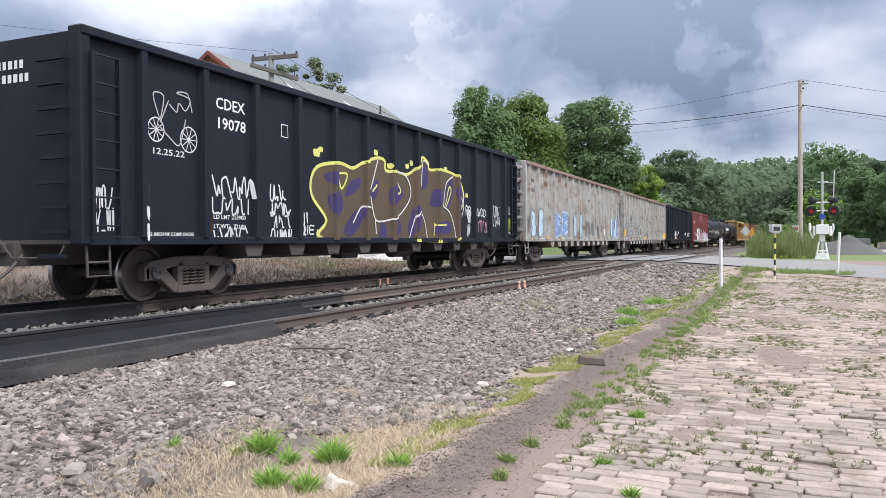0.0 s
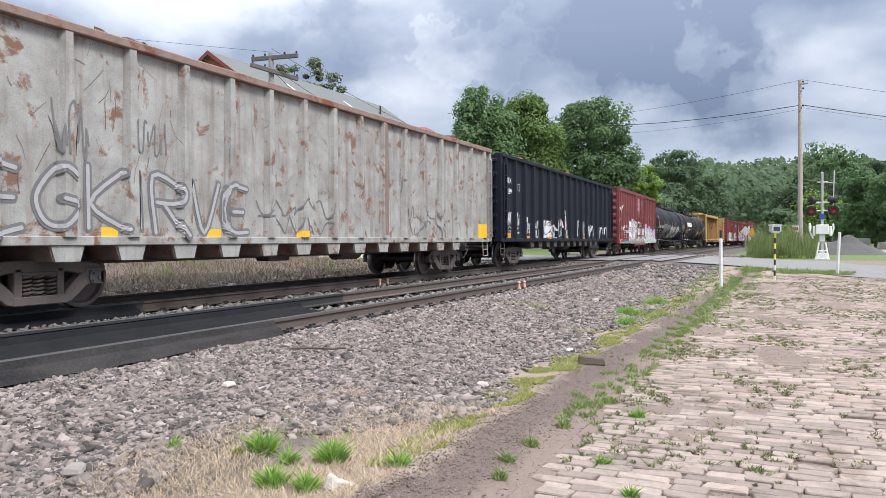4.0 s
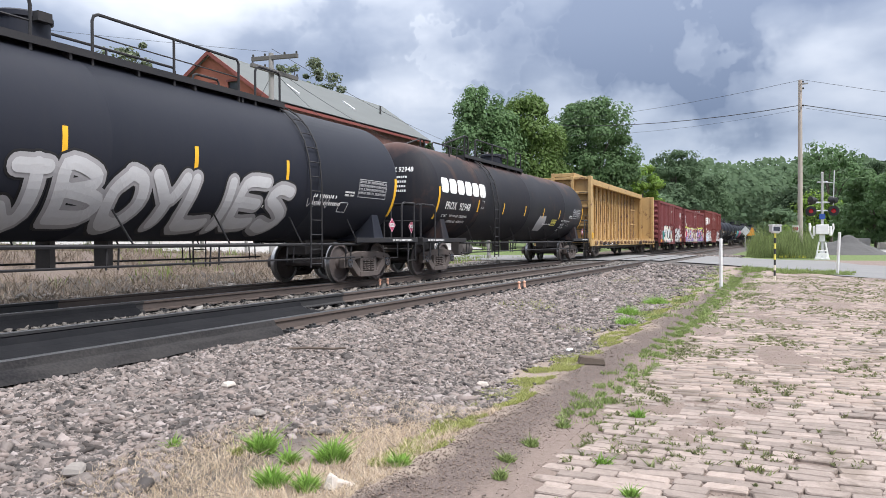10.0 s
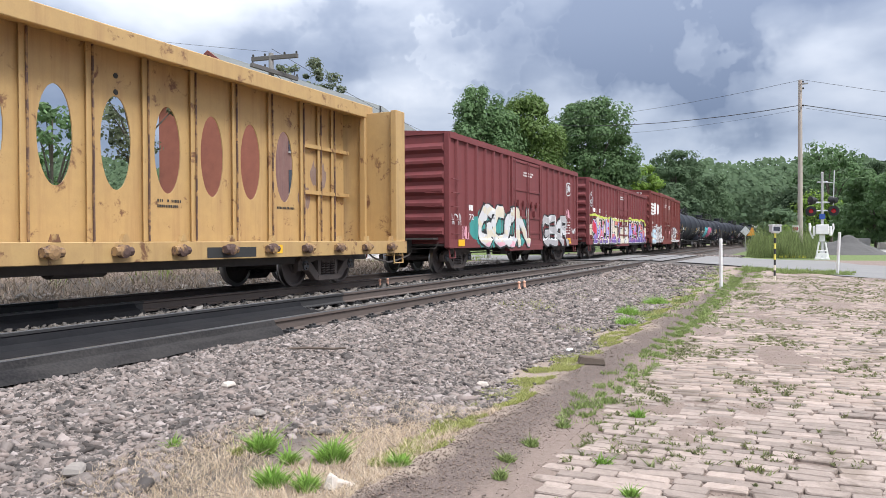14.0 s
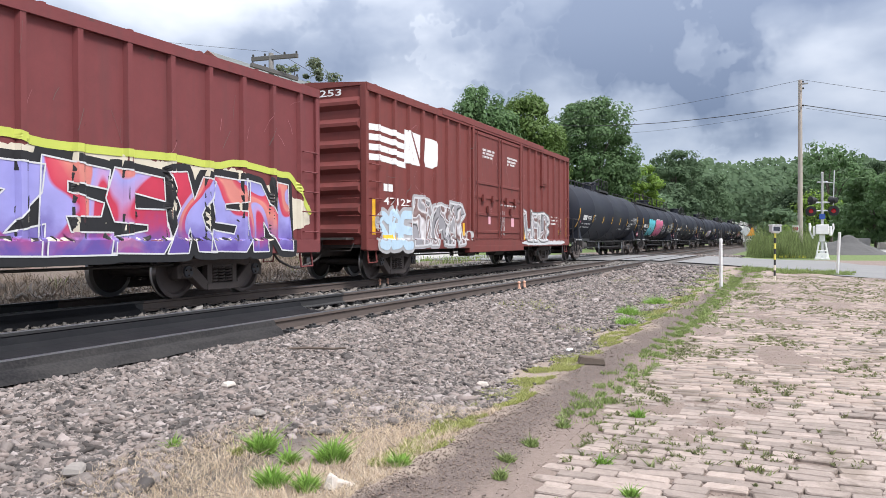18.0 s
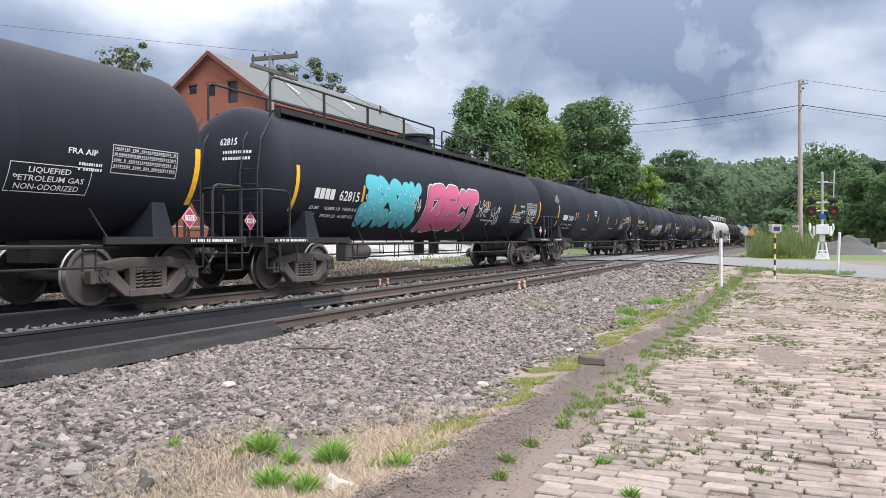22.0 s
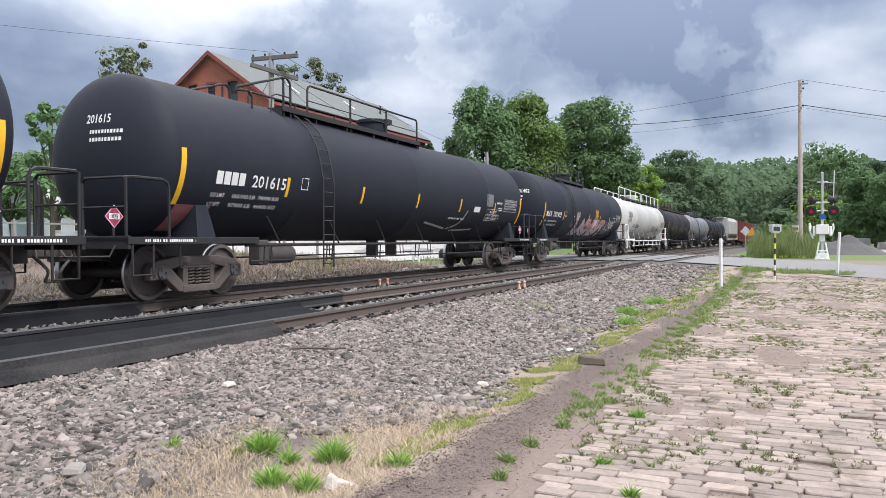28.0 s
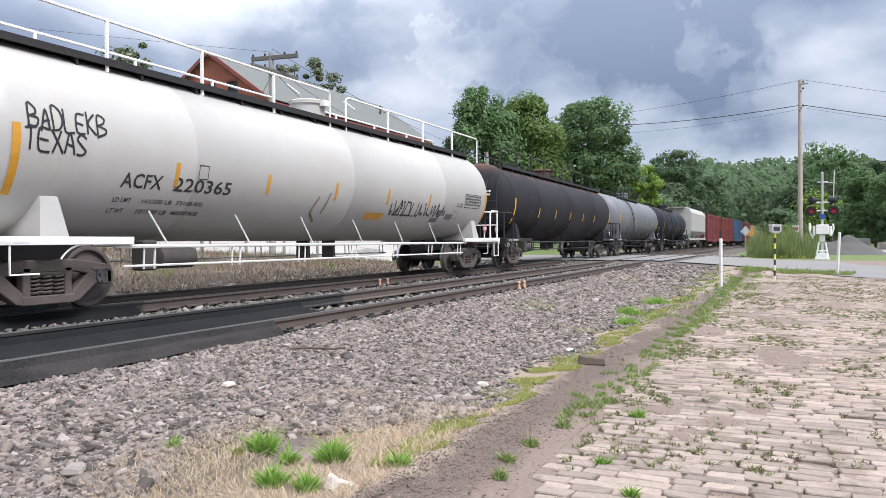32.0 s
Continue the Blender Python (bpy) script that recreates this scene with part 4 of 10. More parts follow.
def open_wagon(name, label, lead, trail, paint, top, pads, marks, load, seed, post_first=1.15, rail_rust=False, n_post=15, rung_w=0.62, flat_end=False):
    """A high-sided gondola."""
    rng = random.Random(seed)
    w = wagon(name, label, lead, trail)
    length = trail - lead
    h = length / 2
    side = Side(h, 1.46)
    P = M[paint]
    z0 = 0.98
    for e in (-1, 1):
        s = Shape()
        s.box(-h + 0.03, h - 0.03, min(e * 1.42, e * 1.46), max(e * 1.42, e * 1.46), z0, top - 0.06)
        part("side_panel", s, P, w)
        s = Shape()
        s.box(-h, h, min(e * 1.38, e * 1.585), max(e * 1.38, e * 1.585), top - 0.13, top)
        part("top_chord", s, M["gon_rust"] if rail_rust else P, w, bevel=0.015)
        s = Shape()
        s.box(-h, h, min(e * 1.36, e * 1.53), max(e * 1.36, e * 1.53), z0 - 0.06, z0 + 0.07)
        part("side_sill", s, P, w, bevel=0.012)
    k = 1.6 if rail_rust else 1.0
    post = Shape().hull([(-0.10 * k, -1.462, z0 + 0.06), (0.10 * k, -1.462, z0 + 0.06), (0.06 * k, -1.57, z0 + 0.06), (-0.06 * k, -1.57, z0 + 0.06)],
                        [(-0.10, -1.462, top - 0.12), (0.10, -1.462, top - 0.12), (0.06, -1.57, top - 0.12), (-0.06, -1.57, top - 0.12)]).mesh("side_post", P)
    foot = Shape().prism_y([(-0.20, 0.70), (0.20, 0.70), (0.30, 0.95), (-0.30, 0.95)], -1.46, 1.46).mesh("cross_bearer", M["gon_rust"] if rail_rust else M["frame_steel"])
    foot_light = Shape().prism_y([(-0.20, 0.70), (0.20, 0.70), (0.27, 0.925), (-0.27, 0.925)], -1.50, -1.20).mesh("side_bracket", P)
    first, last = post_first, length - post_first
    for i in range(n_post):
        u = first + (last - first) * i / (n_post - 1)
        side.posts.append((u, 0.11, 0.17, 0.112) if rail_rust else (u, 0.075, 0.12, 0.112))
        for e in (0, 180):
            put("side_post", post, w, pose(u - h, 0, 0, 0, 0, e))
        if 2.8 < u < length - 2.8:
            put("cross_bearer", foot, w, pose(u - h, 0, 0))
            if rail_rust:
                put("side_bracket", foot_light, w, pose(u - h, 0, 0))
    for e in (-1, 1):
        s = Shape()
        s.box(min(e * (h - 0.12), e * (h - 0.06)), max(e * (h - 0.12), e * (h - 0.06)), -1.42, 1.42, z0, top - 0.05)
        part("end_wall", s, P, w)
        for k in range(0 if flat_end else 6):
            z = 1.35 + k * (top - 1.6) / 5
            s = Shape()
            s.prism_x([(-1.42, z - 0.07), (1.42, z - 0.07), (1.42, z + 0.07), (-1.42, z + 0.07)], e * (h - 0.06), e * (h + 0.035))
            part("end_rib", s, P, w, bevel=0.03)
        for q in (-1, 1):
            s = Shape()
            s.box(min(e * (h - 0.16), e * (h + 0.01)), max(e * (h - 0.16), e * (h + 0.01)), min(q * 1.30, q * 1.56), max(q * 1.30, q * 1.56), z0 - 0.05, top + 0.005)
            part("corner_post", s, P, w, bevel=0.02)
            xx = e * (h + 0.04)
            rung = Shape().box(min(xx, xx + e * 0.07), max(xx, xx + e * 0.07), min(q * 0.78, q * 1.30), max(q * 0.78, q * 1.30), 0, 0.05).mesh("end_rung", P)
            for k in range(9):
                put("end_rung", rung, w, pose(0, 0, 0.75 + k * 0.345))
            if rail_rust and e < 0:
                continue
            sl = Shape()
            x0 = e * (h - rung_w)
            rungs(sl, min(e * (h - 0.14), x0), max(e * (h - 0.14), x0), q * 1.56, [1.2 + k * 0.4 for k in range(7)], gap=0.05 * q * -1 if q > 0 else 0.05)
            for xx in (e * (h - 0.14), x0):
                sl.box(xx - 0.025, xx + 0.025, min(q * 1.55, q * 1.63), max(q * 1.55, q * 1.63), z0 + 0.1, top - 0.35)
            part("side_ladder", sl, P, w)
        for q in (-1, 1):
            st = Shape()
            st.tube([(e * (h - 0.15), q * 1.45, 0.95), (e * (h - 0.15), q * 1.47, 0.48), (e * (h - 0.55), q * 1.47, 0.48), (e * (h - 0.55), q * 1.45, 0.95)], 0.022, 5)
            st.tube([(e * (h - 0.15), q * 1.46, 0.68), (e * (h - 0.55), q * 1.46, 0.68)], 0.02, 5)
            part("step", st, P if rail_rust else M["frame_steel"], w)
    fl = Shape().box(-h + 0.05, h - 0.05, -1.4, 1.4, z0 - 0.04, z0 + 0.02)
    part("floor_plate", fl, M["frame_steel"], w)
    cs = Shape().box(-h - 0.05, h + 0.05, -0.24, 0.24, 0.62, 0.98)
    part("centre_sill", cs, M["frame_steel"], w, bevel=0.01)
    brake_parts(w, h, 0.72)
    for e, pad in ((-1, pads[0]), (1, pads[1])):
        coupler(w, e * h, e * (h + pad))
        truck(w, e * (h - 2.7))
    # heaped load
    nx, ny = 46, 7
    hv = []
    for i in range(nx + 1):
        for j in range(ny + 1):
            f, g = i / nx, j / ny
            edge = min(1, 8 * min(f, 1 - f)) * min(1, 3.2 * min(g, 1 - g) + 0.2)
            hv.append((-h + 0.1 + (length - 0.2) * f, -1.4 + 2.8 * g, top - 0.36 + load * edge * (0.6 + 0.8 * rng.random())))
    hf = [(i * (ny + 1) + j, (i + 1) * (ny + 1) + j, (i + 1) * (ny + 1) + j + 1, i * (ny + 1) + j + 1) for i in range(nx) for j in range(ny)]
    part("scrap_load", Shape().add(hv, hf), M["scrap"], w, "heaped reddish scrap")
    bits = Shape()
    for _ in range(70):
        x, y = rng.uniform(-h + 0.6, h - 0.6), rng.uniform(-1.3, 1.2)
        z = top - 0.24 + load * rng.uniform(0.2, 0.8)
        a, b, c = rng.uniform(0.08, 0.35), rng.uniform(0.05, 0.2), rng.uniform(0.04, 0.14)
        bits.hull([(x - a, y - b, z - c), (x + a, y - b * 0.6, z - c), (x + a * 0.8, y + b, z - c), (x - a, y + b, z - c)], [(x - a * 0.6, y - b, z + c), (x + a, y - b, z + c * 0.6), (x + a * 0.7, y + b * 0.7, z + c), (x - a * 0.9, y + b, z + c * 1.3)])
    part("scrap_piece", bits, M["scrap"], w)
    marks(w, side)
    return w


def boxcar(name, label, lead, trail, paint, top, pads, marks, door, ribs=8, hump=None, sill=0.86):
    w = wagon(name, label, lead, trail)
    length = trail - lead
    h = length / 2
    P = M[paint]
    side = Side(h, 1.50)
    side.low = (sill + 0.15, 0.083)
    side.flats += [(door[0], door[1], 0.062), (door[0] - 0.16, door[0], 0.102), (door[1], door[1] + 0.16, 0.102)]
    s = Shape().box(-h + 0.02, h - 0.02, -1.50, 1.50, sill + 0.02, top - 0.08)
    part("body", s, P, w, bevel=0.02)
    s = Shape()
    s.prism_x([(-1.58, top - 0.10), (-1.58, top - 0.04), (0, top + 0.07), (1.58, top - 0.04), (1.58, top - 0.10)], -h - 0.02, h + 0.02)
    for i in range(13):
        x = -h + 0.5 + (length - 1.0) * i / 12
        s.prism_x([(-1.55, top - 0.05), (-1.55, top - 0.01), (0, top + 0.10), (1.55, top - 0.01), (1.55, top - 0.05)], x - 0.04, x + 0.04)
    part("roof", s, P, w)
    if hump:
        s = Shape().box(hump[0] - h, hump[1] - h, -1.60, -1.44, top - 0.16, top + 0.035)
        part("door_header", s, P, w, bevel=0.01)
    rib = Shape().hull([(-0.075, -1.502, sill + 0.14), (0.075, -1.502, sill + 0.14), (0.045, -1.575, sill + 0.14), (-0.045, -1.575, sill + 0.14)],
                       [(-0.075, -1.502, top - 0.16), (0.075, -1.502, top - 0.16), (0.045, -1.575, top - 0.16), (-0.045, -1.575, top - 0.16)]).mesh("side_post", P)
    for e in (0, 180):
        d0, d1 = door
        if e:
            d0, d1 = length - door[1], length - door[0]
        for a, b in ((0.62, d0 - 0.35), (d1 + 0.35, length - 0.62)):
            n = max(2, round((b - a) / 0.84) + 1)
            for i in range(n):
                u = a + (b - a) * i / (n - 1)
                if e == 0:
                    side.posts.append((u, 0.055, 0.09, 0.077))
                put("side_post", rib, w, pose((u - h) * (1 if e == 0 else -1) * 1.0, 0, 0, 0, 0, e) if e == 0 else pose(u - h, 0, 0, 0, 0, 180))
    for e in (-1, 1):
        s = Shape()
        s.box(-h, h, min(e * 1.44, e * 1.575), max(e * 1.44, e * 1.575), sill - 0.12, sill + 0.14)
        s.box(door[0] - h - 0.4, door[1] - h + 0.4, min(e * 1.4, e * 1.58), max(e * 1.4, e * 1.58), sill - 0.26, sill - 0.05)
        part("side_sill", s, P, w, bevel=0.01)
        s = Shape()
        s.box(-h, h, min(e * 1.44, e * 1.585), max(e * 1.44, e * 1.585), top - 0.22, top - 0.085)
        part("top_chord", s, P, w)
        lo, hi = door[0] - h, door[1] - h
        leaves = 2 if hi - lo > 2.5 else 1
        for k in range(leaves):
            a, b = lo + (hi - lo) * k / leaves + 0.02, lo + (hi - lo) * (k + 1) / leaves - 0.02
            s = Shape()
            y0, y1 = e * 1.50, e * 1.56
            s.box(a, b, min(y0, y1), max(y0, y1), sill + 0.16, top - 0.25)
            dr = part("door", s, P, w, bevel=0.01)
            y2 = e * 1.588
            for z in (sill + 0.40, sill + 0.95, sill + 1.5, sill + 1.95, top - 0.32):
                s = Shape().box(a + 0.02, b - 0.02, min(y1, y2), max(y1, y2), z - 0.045, z + 0.045)
                part("door_rib", s, P, dr, bevel=0.008)
            for f in (0.05, 0.95):
                x = a + (b - a) * f
                part("lock_rod", Shape().tube([(x, e * 1.63, sill + 0.2), (x, e * 1.63, top - 0.3)], 0.02, 6), P, dr)
            for f, z in ((0.5, sill + 1.0), (0.3, sill + 1.35), (0.7, sill + 1.35)):
                x = a + (b - a) * f
                part("latch", Shape().box(x - 0.1, x + 0.1, min(e * 1.59, e * 1.66), max(e * 1.59, e * 1.66), z, z + 0.22), P, dr)
        for x in (door[0] - h - 0.08, door[1] - h + 0.08):
            s = Shape().box(x - 0.07, x + 0.07, min(e * 1.50, e * 1.60), max(e * 1.50, e * 1.60), sill + 0.1, top - 0.16)
            part("door_post", s, P, w, bevel=0.01)
        # ends with pressed ribs
        x0 = e * (h - 0.02)
        for k in range(7):
            z = sill + 0.35 + (top - sill - 0.85) * k / 6
            s = Shape()
            a, b = sorted((e * (h - 0.03), e * (h + 0.075)))
            s.hull([(x0, -1.42, z - 0.15), (x0, 1.42, z - 0.15), (x0, 1.42, z + 0.15), (x0, -1.42, z + 0.15)], [(e * (h + 0.075), -1.36, z - 0.04), (e * (h + 0.075), 1.36, z - 0.04), (e * (h + 0.075), 1.36, z + 0.04), (e * (h + 0.075), -1.36, z + 0.04)])
            part("end_rib", s, P, w)
        for q in (-1, 1):
            s = Shape().box(min(e * (h - 0.1), e * (h + 0.03)), max(e * (h - 0.1), e * (h + 0.03)), min(q * 1.40, q * 1.57), max(q * 1.40, q * 1.57), sill - 0.1, top - 0.06)
            part("corner_post", s, P, w, bevel=0.015)
            x1, x2 = sorted((e * (h - 0.12), e * (h - 0.62)))
            xx = e * (h + 0.14)
            ga = Shape().tube([(x1, q * 1.5, 0), (x1, q * 1.62, 0), (x2, q * 1.62, 0), (x2, q * 1.5, 0)], 0.014, 5).mesh("grab_iron", P)
            gb = Shape().tube([(x0, q * 0.85, 0), (xx, q * 0.85, 0), (xx, q * 1.38, 0), (x0, q * 1.38, 0)], 0.014, 5).mesh("grab_iron", P)
            for k in range(5):
                put("grab_iron", ga, w, pose(0, 0, sill + 0.3 + 0.4 * k))
                if k < 4:
                    put("grab_iron", gb, w, pose(0, 0, sill + 0.3 + 0.4 * k))
            st = Shape()
            st.tube([(x1 + 0.05, q * 1.45, sill), (x1 + 0.05, q * 1.5, 0.46), (x2 - 0.05, q * 1.5, 0.46), (x2 - 0.05, q * 1.45, sill)], 0.024, 5)
            part("step", st, P, w)
        s = Shape().box(min(e * h, e * (h + 0.35)), max(e * h, e * (h + 0.35)), -1.2, 1.2, 1.0, 1.05)
        s.box(min(e * h, e * (h + 0.25)), max(e * h, e * (h + 0.25)), -0.35, 0.35, 0.68, 1.0)
        part("end_platform", s, M["frame_steel"], w)
    cs = Shape().box(-h, h, -0.24, 0.24, 0.60, sill + 0.03)
    part("centre_sill", cs, M["frame_steel"], w)
    u = Shape().box(-h + 0.05, h - 0.05, -1.45, 1.45, sill - 0.05, sill + 0.03)
    part("floor_plate", u, M["frame_steel"], w)
    brake_parts(w, h, 0.62)
    for x in (-2.8, -0.6, 2.4):
        part("pipe_hanger", Shape().box(x - 0.04, x + 0.04, -1.0, -0.9, 0.5, 0.88), M["frame_steel"], w)
    for e, pad in ((-1, pads[0]), (1, pads[1])):
        coupler(w, e * h, e * (h + pad))
        truck(w, e * (h - (1.75 if length < 17 else 2.42)))
    marks(w, side)
    return w


def stripe_mesh(height, key, width, radius, z):
    sd = Side(0, radius=radius, centre=0.98 + radius)
    return sd.patch(Shape(), -width / 2, width / 2, z - height / 2, z + height / 2, 0.006).mesh("reflective_stripe", M[key])


def tank_car(name, label, lead, trail, paint, walkway, ladder_u, marks, pads, rail_paint="tank_steel", stripe_key="yellow_tape", head_lines=("", 3), dome_key=None, placard=True, hoop=True,
             radius=1.43, rails=(("slope", 1.9, 3.5, 3.9), ("hoop", 4.5, 8.2), ("hoop", 9.0, 9.7)), manway_u=8.4, stripes=(3.15, 2.52, 2.08)):
    """A tank on two stub sills. rails: handrails over the walkway, by their places along the tank."""
    w = wagon(name, label, lead, trail, "tank car")
    length = trail - lead
    h = length / 2
    P, F = M[paint], M[rail_paint]
    z_mid = 0.98 + radius
    side = Side(h, radius=radius, centre=z_mid)

    def head_at(y, z, proud=0.006):
        rr = min(0.97, (y * y + (z - z_mid) ** 2) / radius ** 2)
        return (-h - 0.62 * math.sqrt(1 - rr) - proud, y, z)
    prof = [(-h - 0.62 * math.sin(a), radius * math.cos(a)) for a in [math.pi / 2 * (1 - k / 12) * 0.999 for k in range(13)]]
    seams = []
    for f in (-0.61, 0.0, 0.61):
        seams += [(h * f, radius), (h * f + 0.012, radius + 0.006), (h * f + 0.05, radius + 0.006), (h * f + 0.062, radius)]
    body = prof + seams + [(-a, r) for a, r in reversed(prof)]
    s = Shape().lathe(body, "x", (0, 0, z_mid), 56)
    part("tank_shell", s, P, w, smooth=True)
    E = h + 1.22
    for e in (-1, 1):
        # saddle, stub sill and end deck
        s = Shape()
        xa, xb = sorted((e * (h - 0.88), e * (h - 0.40)))
        s.hull([(xa, -1.35, 0.97), (xb, -1.35, 0.97), (xb, 1.35, 0.97), (xa, 1.35, 0.97)], [(xa + 0.1, -1.22, 1.60), (xb - 0.1, -1.22, 1.60), (xb - 0.1, 1.22, 1.60), (xa + 0.1, 1.22, 1.60)])
        part("saddle", s, P, w, bevel=0.01)
        s = Shape()
        s.box(min(e * (h - 2.2), e * E), max(e * (h - 2.2), e * E), -0.27, 0.27, 0.66, 1.04)
        part("stub_sill", s, M["frame_steel"], w, bevel=0.01)
        s = Shape()
        s.box(min(e * (h - 0.3), e * E), max(e * (h - 0.3), e * E), -1.46, 1.46, 0.965, 1.03)
        s.box(min(e * (E - 0.06), e * E), max(e * (E - 0.06), e * E), -1.46, 1.46, 0.86, 1.06)
        for q in (-1, 1):
            s.box(min(e * (h - 1.9), e * E), max(e * (h - 1.9), e * E), min(q * 1.40, q * 1.47), max(q * 1.40, q * 1.47), 0.93, 1.045)
        part("end_deck", s, F, w, bevel=0.006)
        sd = Shape()
        Side(h, wall=1.475).bars(sd, *sorted((h + e * (h - 0.2), h + e * (h + 0.9))), 0.965, 0.045, seed=7)
        part("deck_lettering", sd, M["white_paint"], w)
        for q in (-1, 1):
            s = Shape()
            y = q * 1.44
            X = e * (E - 0.04)
            if hoop:
                s.tube([(e * (h + 0.36), y, 1.0), (e * (h + 0.36), y, 1.82), (e * (h + 0.40), y, 1.91), (e * (h + 0.49), y, 1.95), (X - e * 0.10, y, 1.95), (X, y - q * 0.10, 1.95), (X, q * 0.55, 1.95), (X, q * 0.48, 1.88), (X, q * 0.48, 1.05)], 0.026, 6)
            s.tube([(X, y - q * 0.06, 0.95), (X, y - q * 0.06, 1.95)], 0.026, 6)
            s.tube([(X, y - q * 0.06, 1.5), (X, q * 0.48, 1.5)], 0.018, 5)
            s.tube([(e * (E - 0.1), y, 0.95), (e * (E - 0.1), y, 0.46), (e * (E - 0.52), y, 0.46), (e * (E - 0.52), y, 0.95)], 0.022, 6)
            s.tube([(e * (h + 0.12), y, 0.95), (e * (h + 0.12), y, 0.55), (e * (h - 0.3), y, 0.55)], 0.016, 5)
            part("end_railing", s, F, w, smooth=True)
        if placard:
            uu = h + (-(h + 1.12) if e < 0 else h - 0.22)
            yw = 1.08 if e < 0 else 1.475
            sd2 = Side(h, wall=yw)
            arm = Shape().box(uu - h - 0.02, uu - h + 0.02, -yw + 0.015, -yw + 0.035, 1.0, 1.25)
            part("placard_holder", arm, F, w)
            d = Shape()
            d.add([sd2.at(uu - 0.18, 1.36, -0.004), sd2.at(uu, 1.18, -0.004), sd2.at(uu + 0.18, 1.36, -0.004), sd2.at(uu, 1.54, -0.004)], [(0, 1, 2, 3)])
            part("placard_edge", d, M["ink_pale_pink"], w)
            d = Shape()
            d.add([sd2.at(uu - 0.155, 1.36, 0), sd2.at(uu, 1.205, 0), sd2.at(uu + 0.155, 1.36, 0), sd2.at(uu, 1.515, 0)], [(0, 1, 2, 3)])
            pl = part("placard", d, M["red_sign"], w, "red and white diamond hazard placard")
            d = Shape()
            sd2.patch(d, uu - 0.105, uu + 0.105, 1.315, 1.405, 0.004)
            part("placard_panel", d, M["white_paint"], pl)
            d = Shape()
            sd2.text(d, "1075", uu - 0.09, 1.33, 0.06, 0.95, 0.008)
            part("placard_number", d, M["dark_letter"], pl)
        truck(w, e * (h - 0.72))
    # pipes low along the sides
    s = Shape()
    for q in (-1, 1):
        s.tube([(-h + 1.6, q * 1.38, 0.90), (h - 1.6, q * 1.38, 0.90)], 0.03, 6)
        s.tube([(-h + 1.8, q * 1.34, 0.60), (h - 1.8, q * 1.34, 0.60)], 0.02, 6)
        n = 7
        for i in range(n):
            x = (-h + 2.2) + (2 * h - 4.4) * i / (n - 1)
            for dx in (0, 0.22):
                s.tube([(x + dx, q * 1.36, 0.92), (x + dx, q * 1.34, 0.55)], 0.016, 5)
            s.tube([(x + 0.5, q * 1.36, 0.92), (x + 0.15, q * 1.30, 1.45)], 0.016, 5)
    part("side_pipe", s, F, w)
    part("air_reservoir", Shape().lathe([(-0.45, 0.05), (-0.4, 0.19), (0.4, 0.19), (0.45, 0.05)], "x", (-h + 3.5, -0.7, 0.70), 14), M["frame_steel"], w, smooth=True)
    part("brake_cylinder", Shape().box(-h + 2.6, -h + 2.9, -0.95, -0.65, 0.5, 1.0), M["frame_steel"], w, bevel=0.03)
    for x in (0.0, 1.1):
        part("outlet_leg", Shape().box(x, x + 0.10, -0.16, 0.16, 0.55, 1.02), M["frame_steel"], w)
    # ladders
    for q in ((1,) if walkway == "aft" else (-1, 1)):
        lad = Shape()
        if ladder_u < 0:
            x = -h - 0.70
            for y in (0.50, 0.92):
                lad.tube([(x, q * y, 1.0), (x, q * y, 2.3), (x + 0.12, q * y, 3.0), (x + 0.55, q * y, z_mid + 0.86 * radius)], 0.018, 5)
            for k in range(6):
                lad.tube([(x, q * 0.50, 1.2 + 0.3 * k), (x, q * 0.92, 1.2 + 0.3 * k)], 0.013, 5)
            part("ladder", lad, F, w)
            continue
        for dx in (-0.2, 0.2):
            x = ladder_u - h + dx
            pts = [(x, q * 1.55, 0.42), (x, q * 1.56, 2.2)] + [(x, q * (radius + 0.07) * math.cos(a), z_mid + (radius + 0.07) * math.sin(a)) for a in (0.15, 0.4, 0.65, 0.9, 1.15)]
            lad.tube(pts, 0.018, 5)
        for k in range(12):
            z = 0.5 + 0.3 * k
            hh = min(0.97, max(0, (z - z_mid) / (radius + 0.07)))
            y = q * 1.555 if z < 2.2 else q * (radius + 0.07) * math.sqrt(1 - hh * hh)
            lad.tube([(ladder_u - h - 0.2, y, z), (ladder_u - h + 0.2, y, z)], 0.013, 5)
        part("ladder", lad, F, w)
    # manway and walkway
    zt = z_mid + radius
    tall = 0.46
    dm = Shape().lathe([(zt - 0.10, 0.46), (zt + 0.04, 0.46), (zt + 0.05, 0.41), (zt + tall - 0.12, 0.41), (zt + tall - 0.10, 0.45), (zt + tall - 0.03, 0.45), (zt + tall, 0.40), (zt + tall - 0.03, 0.2)], "z", (manway_u - h, 0, 0), 30)
    mw = part("manway", dm, M[dome_key] if dome_key else P, w, smooth=True)
    part("manway_hinge", Shape().box(manway_u - h - 0.12, manway_u - h + 0.12, -0.54, -0.40, zt + tall - 0.16, zt + tall - 0.02), F, mw)
    if walkway == "full":
        a, b = 0.2 - h, h - 0.2
    else:
        a, b = min(r[-2] for r in rails) - h - 0.1, max(r[-1] for r in rails) - h + 0.1
    wk = F if walkway != "full" else M["tank_steel"]
